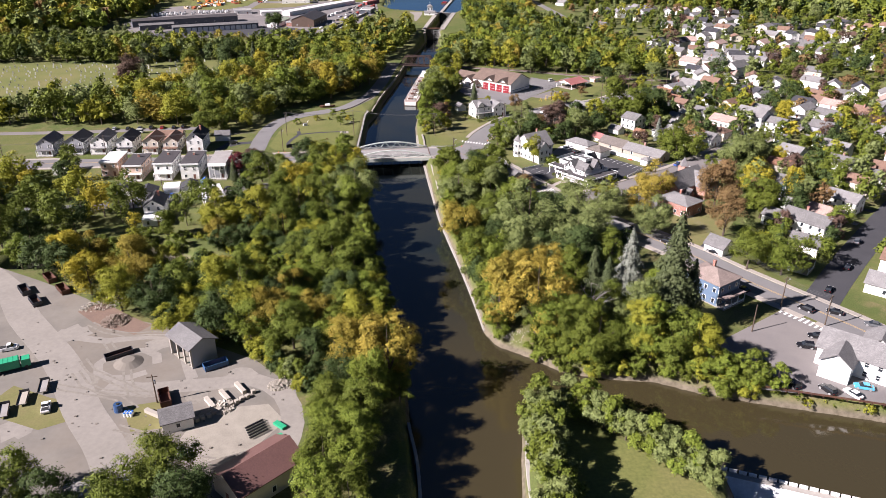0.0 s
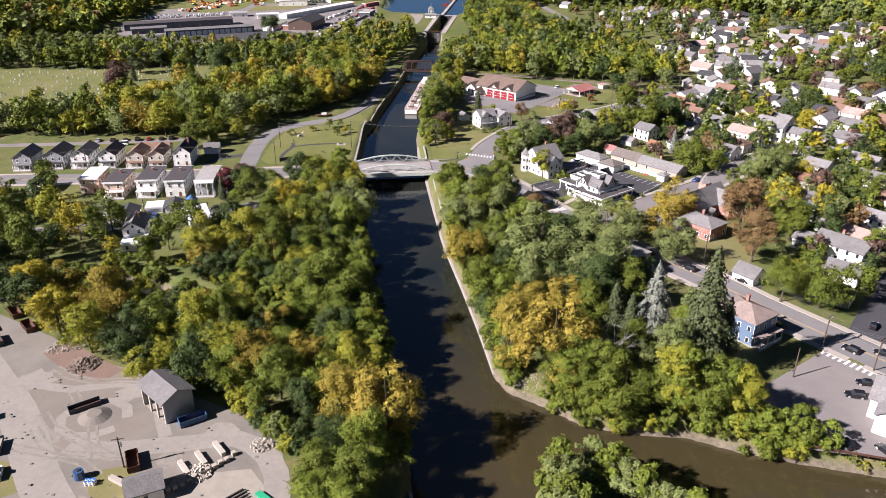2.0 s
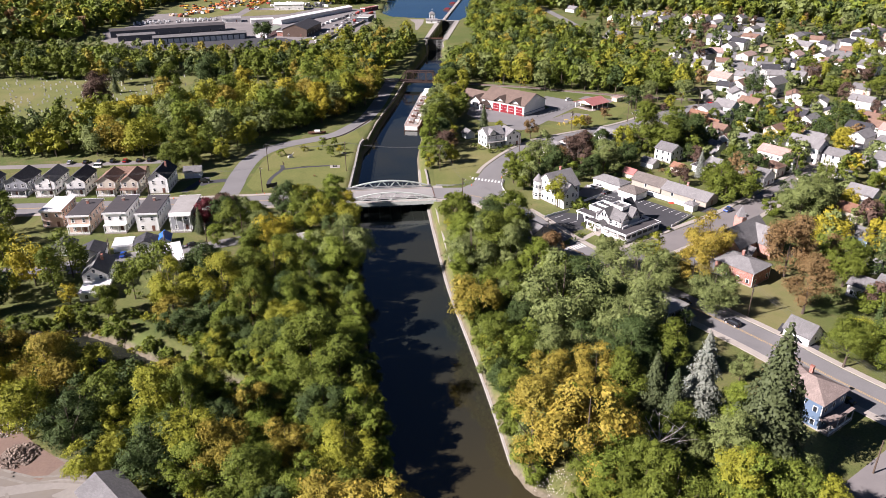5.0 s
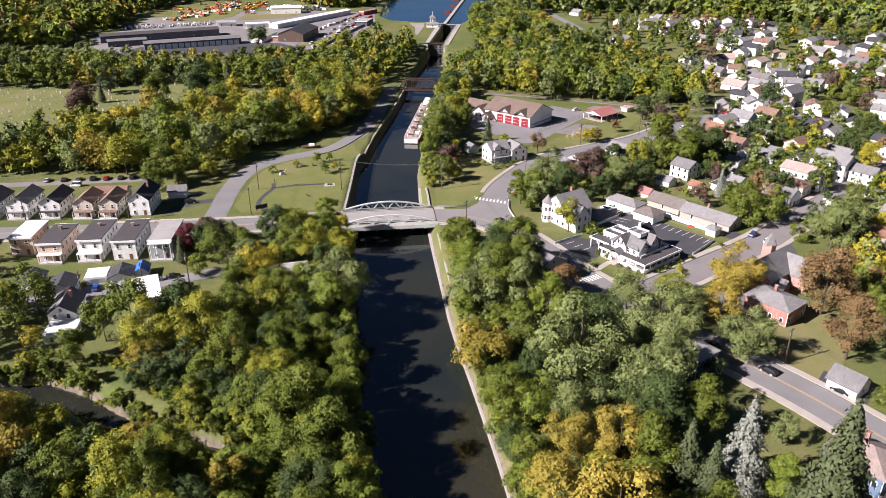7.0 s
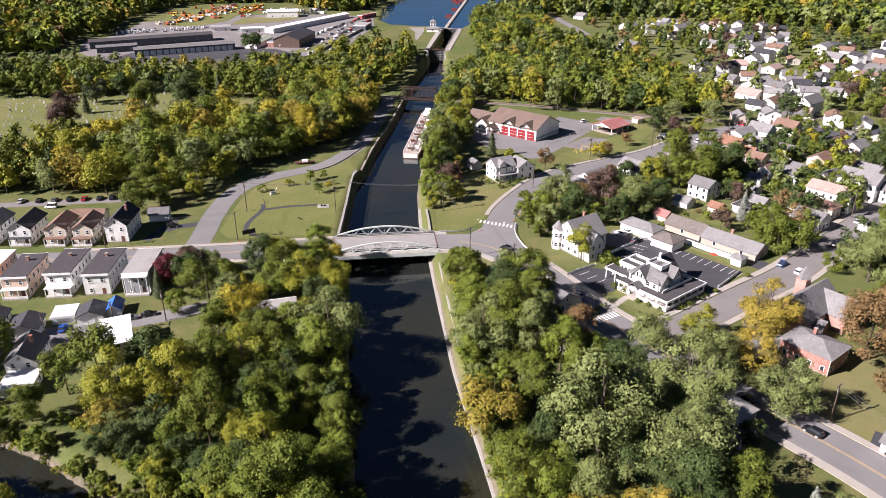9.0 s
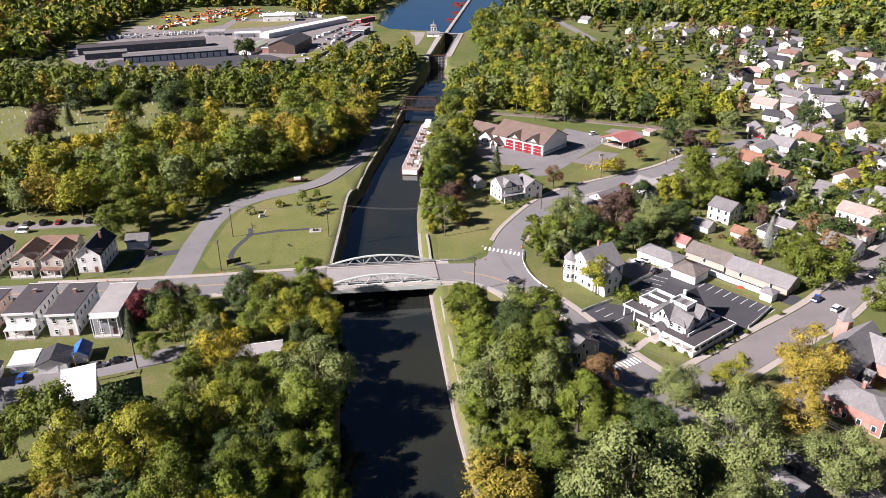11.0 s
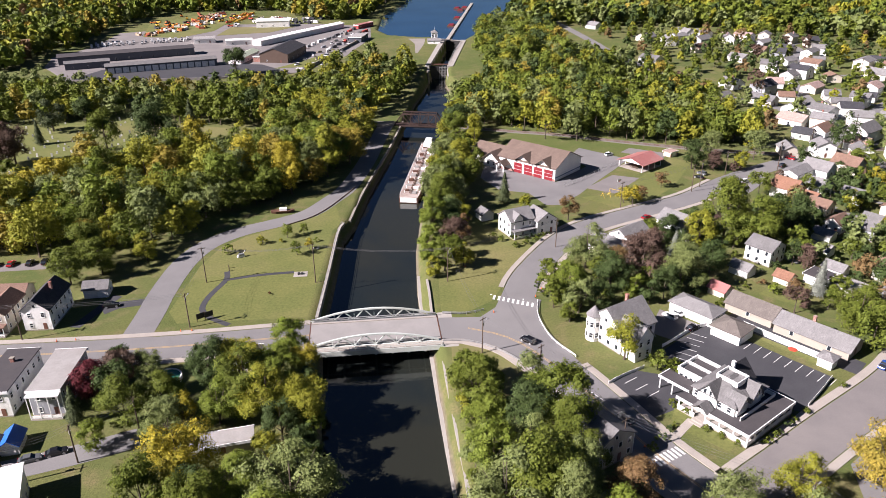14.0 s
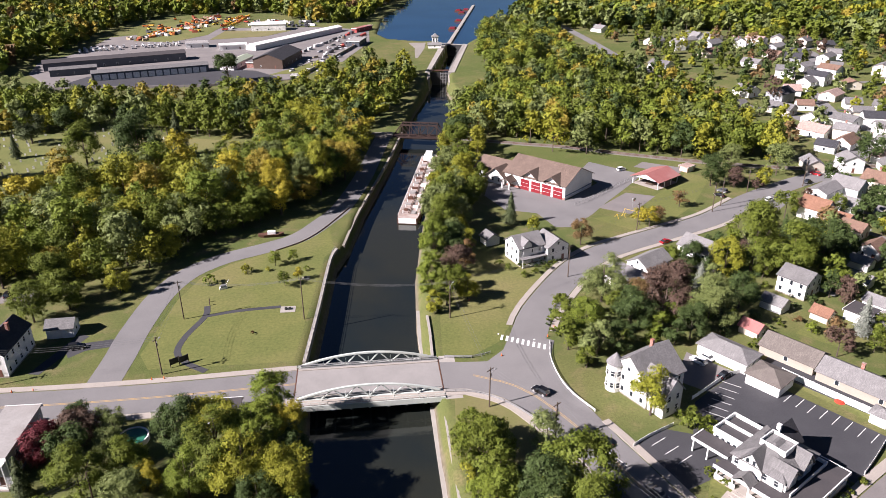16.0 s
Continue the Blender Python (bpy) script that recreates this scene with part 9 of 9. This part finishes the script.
shore([(30.5, 166), (37.6, 159.2), (48.2, 156), (60.2, 154.4), (70.2, 149.4), (79, 146.2)], 3.0, ["hedge", "bush", "hedge"], ["green", "fresh", "lime"], 0.5, 0.8, "point", 65, 0.0)
shore([(31, 167.5), (38.5, 160.5), (48.5, 157.2), (60.5, 155.6), (70.6, 150.6), (78, 147.6)], 3.4, ["hedge", "tall", "hedge", "round"], ["green", "fresh", "green", "lime"], 0.62, 0.95, "point", 62, 0.0)
shore([(-102, 213), (-84, 203.5), (-66, 200), (-46, 192)], 4.5, ["round", "hedge", "bush"], ["green", "lime", "gold"], 0.7, 1.0, "bank", 63, 0.0)
shore([(-60, 217.5), (-47, 212.5), (-30, 202)], 4.5, ["round", "hedge"], ["green", "lime", "fresh"], 0.7, 1.0, "bank", 64, 0.0)
shore([(-118, 232.5), (-108, 234), (-98, 234), (-90, 230.8), (-80, 225), (-68, 218), (-56, 213), (-47, 209), (-31, 200.5)], 2.2, ["hedge", "bush", "bush", "hedge"], ["fresh", "green", "lime"], 0.55, 0.95, "bank", 71, 0.0)
shore([(-66, 224), (-56, 219), (-47, 215), (-32, 206)], 4.0, ["round", "hedge", "round"], ["green", "fresh", "dark"], 0.7, 1.0, "bank", 72, 0.0)
shore([(-110, 213), (-100, 212), (-84, 204), (-66, 200.5), (-46, 193), (-30, 187)], 3.2, ["hedge", "round", "hedge"], ["green", "lime", "fresh"], 0.6, 0.95, "bank", 73, 0.0)
shore([(-75, 179), (-62, 171), (-53, 166.5), (-47, 164), (-41, 156.5), (-35, 149), (-30, 144.5)], 2.6, ["bush", "hedge", "bush", "small"], ["green", "olive", "lime", "dark"], 0.6, 1.0, "bank", 74, 0.0)
WOODS = [(-140, 216), (-102, 194), (-77, 180), (-45, 163), (-29, 150), (-24, 140), (-24, 100), (-14, 100), (-14, 128), (-9, 150), (-8, 160), (-14, 193), (-19, 220), (-23, 250), (-30, 300), (-33, 316), (-60, 306), (-76, 309), (-80, 296), (-62, 292), (-66, 274), (-76, 262), (-92, 254), (-90, 247), (-77, 240), (-73, 228), (-88, 218), (-110, 236), (-150, 250), (-220, 275), (-240, 240)]
MIXED = {"oak": 4, "maple": 3, "round": 3, "tall": 1}
scatter(WOODS, 6.8, MIXED, {"green": 5.5, "fresh": 2.2, "lime": 2.0, "dark": 3.5}, "bank", 0.6, 0.95, 11, 260, 1.0, 60)
scatter([(-240, 240), (-112, 242), (-112, 262), (-135, 272), (-148, 298), (-260, 305), (-300, 260)], 7.5, MIXED, {"green": 4, "lime": 4, "dark": 2, "yellow": 1}, "bank", 0.7, 1.0, 12, 60, 1.0, 0)
POINT = [(29, 166), (20, 177), (16.5, 205), (13, 226), (8, 258), (5, 290), (5, 300), (18, 300), (28, 290), (34, 272), (50, 252), (58, 232), (52, 218), (62, 196), (74, 168), (76, 153), (60, 156), (45, 158)]
scatter(POINT, 6.6, MIXED, {"green": 4, "olive": 2.5, "dark": 3, "fresh": 1}, "point", 0.55, 0.9, 13, 110, 0.8)
PARKWOOD = [(-160, 386), (-122, 384), (-99, 388), (-89, 405), (-76, 422), (-59, 441), (-44, 458), (-36.5, 484), (-34, 545), (-58, 562), (-82, 508), (-114, 490), (-141, 466), (-160, 446)]
scatter(PARKWOOD, 8.0, MIXED, {"green": 3, "lime": 6, "olive": 2.4, "gold": 2.2, "yellow": 0.8, "fresh": 1.4}, "park", 0.8, 1.2, 14, 200, 1.0, 62)
scatter([(6, 360), (14, 380), (12, 440), (22, 470), (22, 500), (26, 545), (10, 560), (0, 470), (0, 380)], 6.5, {"oak": 1, "round": 2, "tall": 1}, {"green": 3, "olive": 2, "lime": 2}, "bank", 0.5, 0.8, 15, 40, 1.0)

# Garden trees of the town.
scatter([(36, 340), (60, 372), (90, 400), (140, 440), (200, 470), (330, 430), (330, 330), (200, 300), (150, 230), (124, 200), (118, 240), (132, 290), (118, 318), (95, 350), (70, 345)], 9.5, {"round": 3, "oak": 2, "small": 2, "loose": 1, "hedge": 2, "fir": 0.6}, {"green": 4, "dark": 2, "olive": 2, "rust": 1, "maroon": 0.5, "lime": 1, "yellow": 0.5}, "town", 0.55, 0.95, 16, 190, 1.0, 96)
scatter([(110, 480), (200, 500), (240, 560), (330, 700), (420, 720), (420, 480), (250, 450)], 15, {"round": 3, "oak": 2, "small": 2, "maple": 1}, {"green": 4, "dark": 2, "olive": 2, "rust": 0.7, "maroon": 0.5, "lime": 1}, "town", 0.6, 1.0, 17, 130, 1.0, 0)

scatter([(36, 338), (50, 372), (88, 408), (136, 420), (150, 360), (128, 330), (112, 345), (92, 352), (72, 350), (56, 342)], 5.2, {"bush": 3, "hedge": 2, "small": 1.5}, {"green": 4, "dark": 2, "olive": 2, "fresh": 1.5, "rust": 0.6}, "town", 0.6, 1.1, 18, 110, 1.0)
# Woods beyond.
FAR = {"green": 5, "lime": 2.4, "olive": 2.2, "dark": 1.2, "fresh": 1.8, "gold": 0.9}
far_wood("mixed_wood", [(20, 545), (60, 521), (110, 506), (150, 487), (166, 505), (156, 548), (118, 572), (100, 640), (100, 678), (108, 760), (100, 830), (58, 890), (44, 820), (41, 740), (44, 680), (32, 620), (16, 590)], 8.0, FAR, 0.95, 1.35, 21, "wood between the lock and the village", 1050, 0.62)
far_wood("mixed_wood", [(-420, 560), (-230, 558), (-205, 560), (-178, 577), (-150, 562), (-108, 549), (-60, 552), (-30, 572), (-16, 640), (-8, 690), (-40, 700), (-62, 672), (-90, 640), (-140, 622), (-190, 618), (-260, 630), (-420, 660)], 8.2, FAR, 0.75, 1.15, 22, "wood behind the graveyard", 620, 0.72)
far_wood("mixed_wood", [(100, 640), (118, 574), (158, 550), (178, 590), (172, 640), (150, 690), (124, 724), (105, 740)], 8.5, FAR, 0.6, 0.95, 28, "wood beside the village", 620, 0.7)
far_wood("mixed_wood", [(-250, 386), (-161, 386), (-161, 446), (-220, 420)], 7.5, FAR, 0.8, 1.15, 27, "wood beside the graveyard lane", 620, 0.66)
far_wood("mixed_wood", [(-420, 370), (-240, 380), (-245, 420), (-300, 440), (-420, 450)], 8, FAR, 0.7, 1.0, 23, "trees beside the graveyard", 360, 0.9)
far_wood("distant_wood", [(-560, 590), (-420, 640), (-296, 690), (-304, 742), (-296, 790), (-308, 860), (-312, 960), (-290, 1030), (-180, 1035), (-110, 950), (-70, 960), (-45, 1150), (-25, 1330), (-690, 1330)], 9.5, {"green": 4, "lime": 3, "fresh": 2.4, "olive": 2, "gold": 1.4, "rust": 0.4}, 0.9, 1.35, 24, "distant wooded hillside", 96, 2.15)
far_wood("distant_wood", [(85, 940), (110, 880), (200, 890), (300, 860), (370, 790), (450, 745), (560, 660), (700, 1330), (150, 1330), (120, 1090)], 9.5, {"green": 5, "dark": 2, "fresh": 1.6, "lime": 1.2, "olive": 2, "gold": 0.6}, 0.9, 1.35, 25, "distant wooded slope", 96, 2.15)

far_wood("garden_trees", [(130, 570), (165, 520), (215, 500), (420, 480), (470, 740), (380, 790), (300, 860), (200, 890), (150, 880), (172, 720), (160, 640)], 14.5, {"green": 4.5, "dark": 2.5, "olive": 2, "rust": 0.5, "maroon": 0.5, "lime": 1.2, "yellow": 0.1}, 0.45, 1.0, 31, "garden trees of the far village", 420, 0.74)
far_wood("garden_trees", [(124, 230), (135, 290), (160, 335), (120, 372), (128, 420), (190, 450), (330, 440), (330, 330), (230, 260), (160, 190)], 10, {"green": 4, "dark": 2, "olive": 2.5, "rust": 0.8, "maroon": 0.5, "lime": 1.2, "yellow": 0.3}, 0.45, 0.9, 32, "garden trees between the houses", 700, 0.55)

# Short driveways beside the houses.
dn = 0
for ob in [o for o in scene.objects if o.parent is None and o.get("group") in (TOWN, VILLAGE) and o.get("category") == "house"]:
    m = ob.matrix_world
    if m.translation.y < 232 or m.translation.x < 110:
        continue
    dn += 1
    p = [m @ Vector((u, v, 0)) for u, v in ((5.6, -9), (8.4, -9), (8.4, 4), (5.6, 4))]
    z = gz_flat(m.translation.x, m.translation.y)
    solid(f"driveway_{dn}", Shell().prism([(q.x, q.y) for q in p], z - 0.2, z + 0.018 + 0.001 * (dn % 7)), [GREYLOT, ASPHALT, TARMAC][dn % 3], "short asphalt driveway beside a house", "driveway", kind="structure")
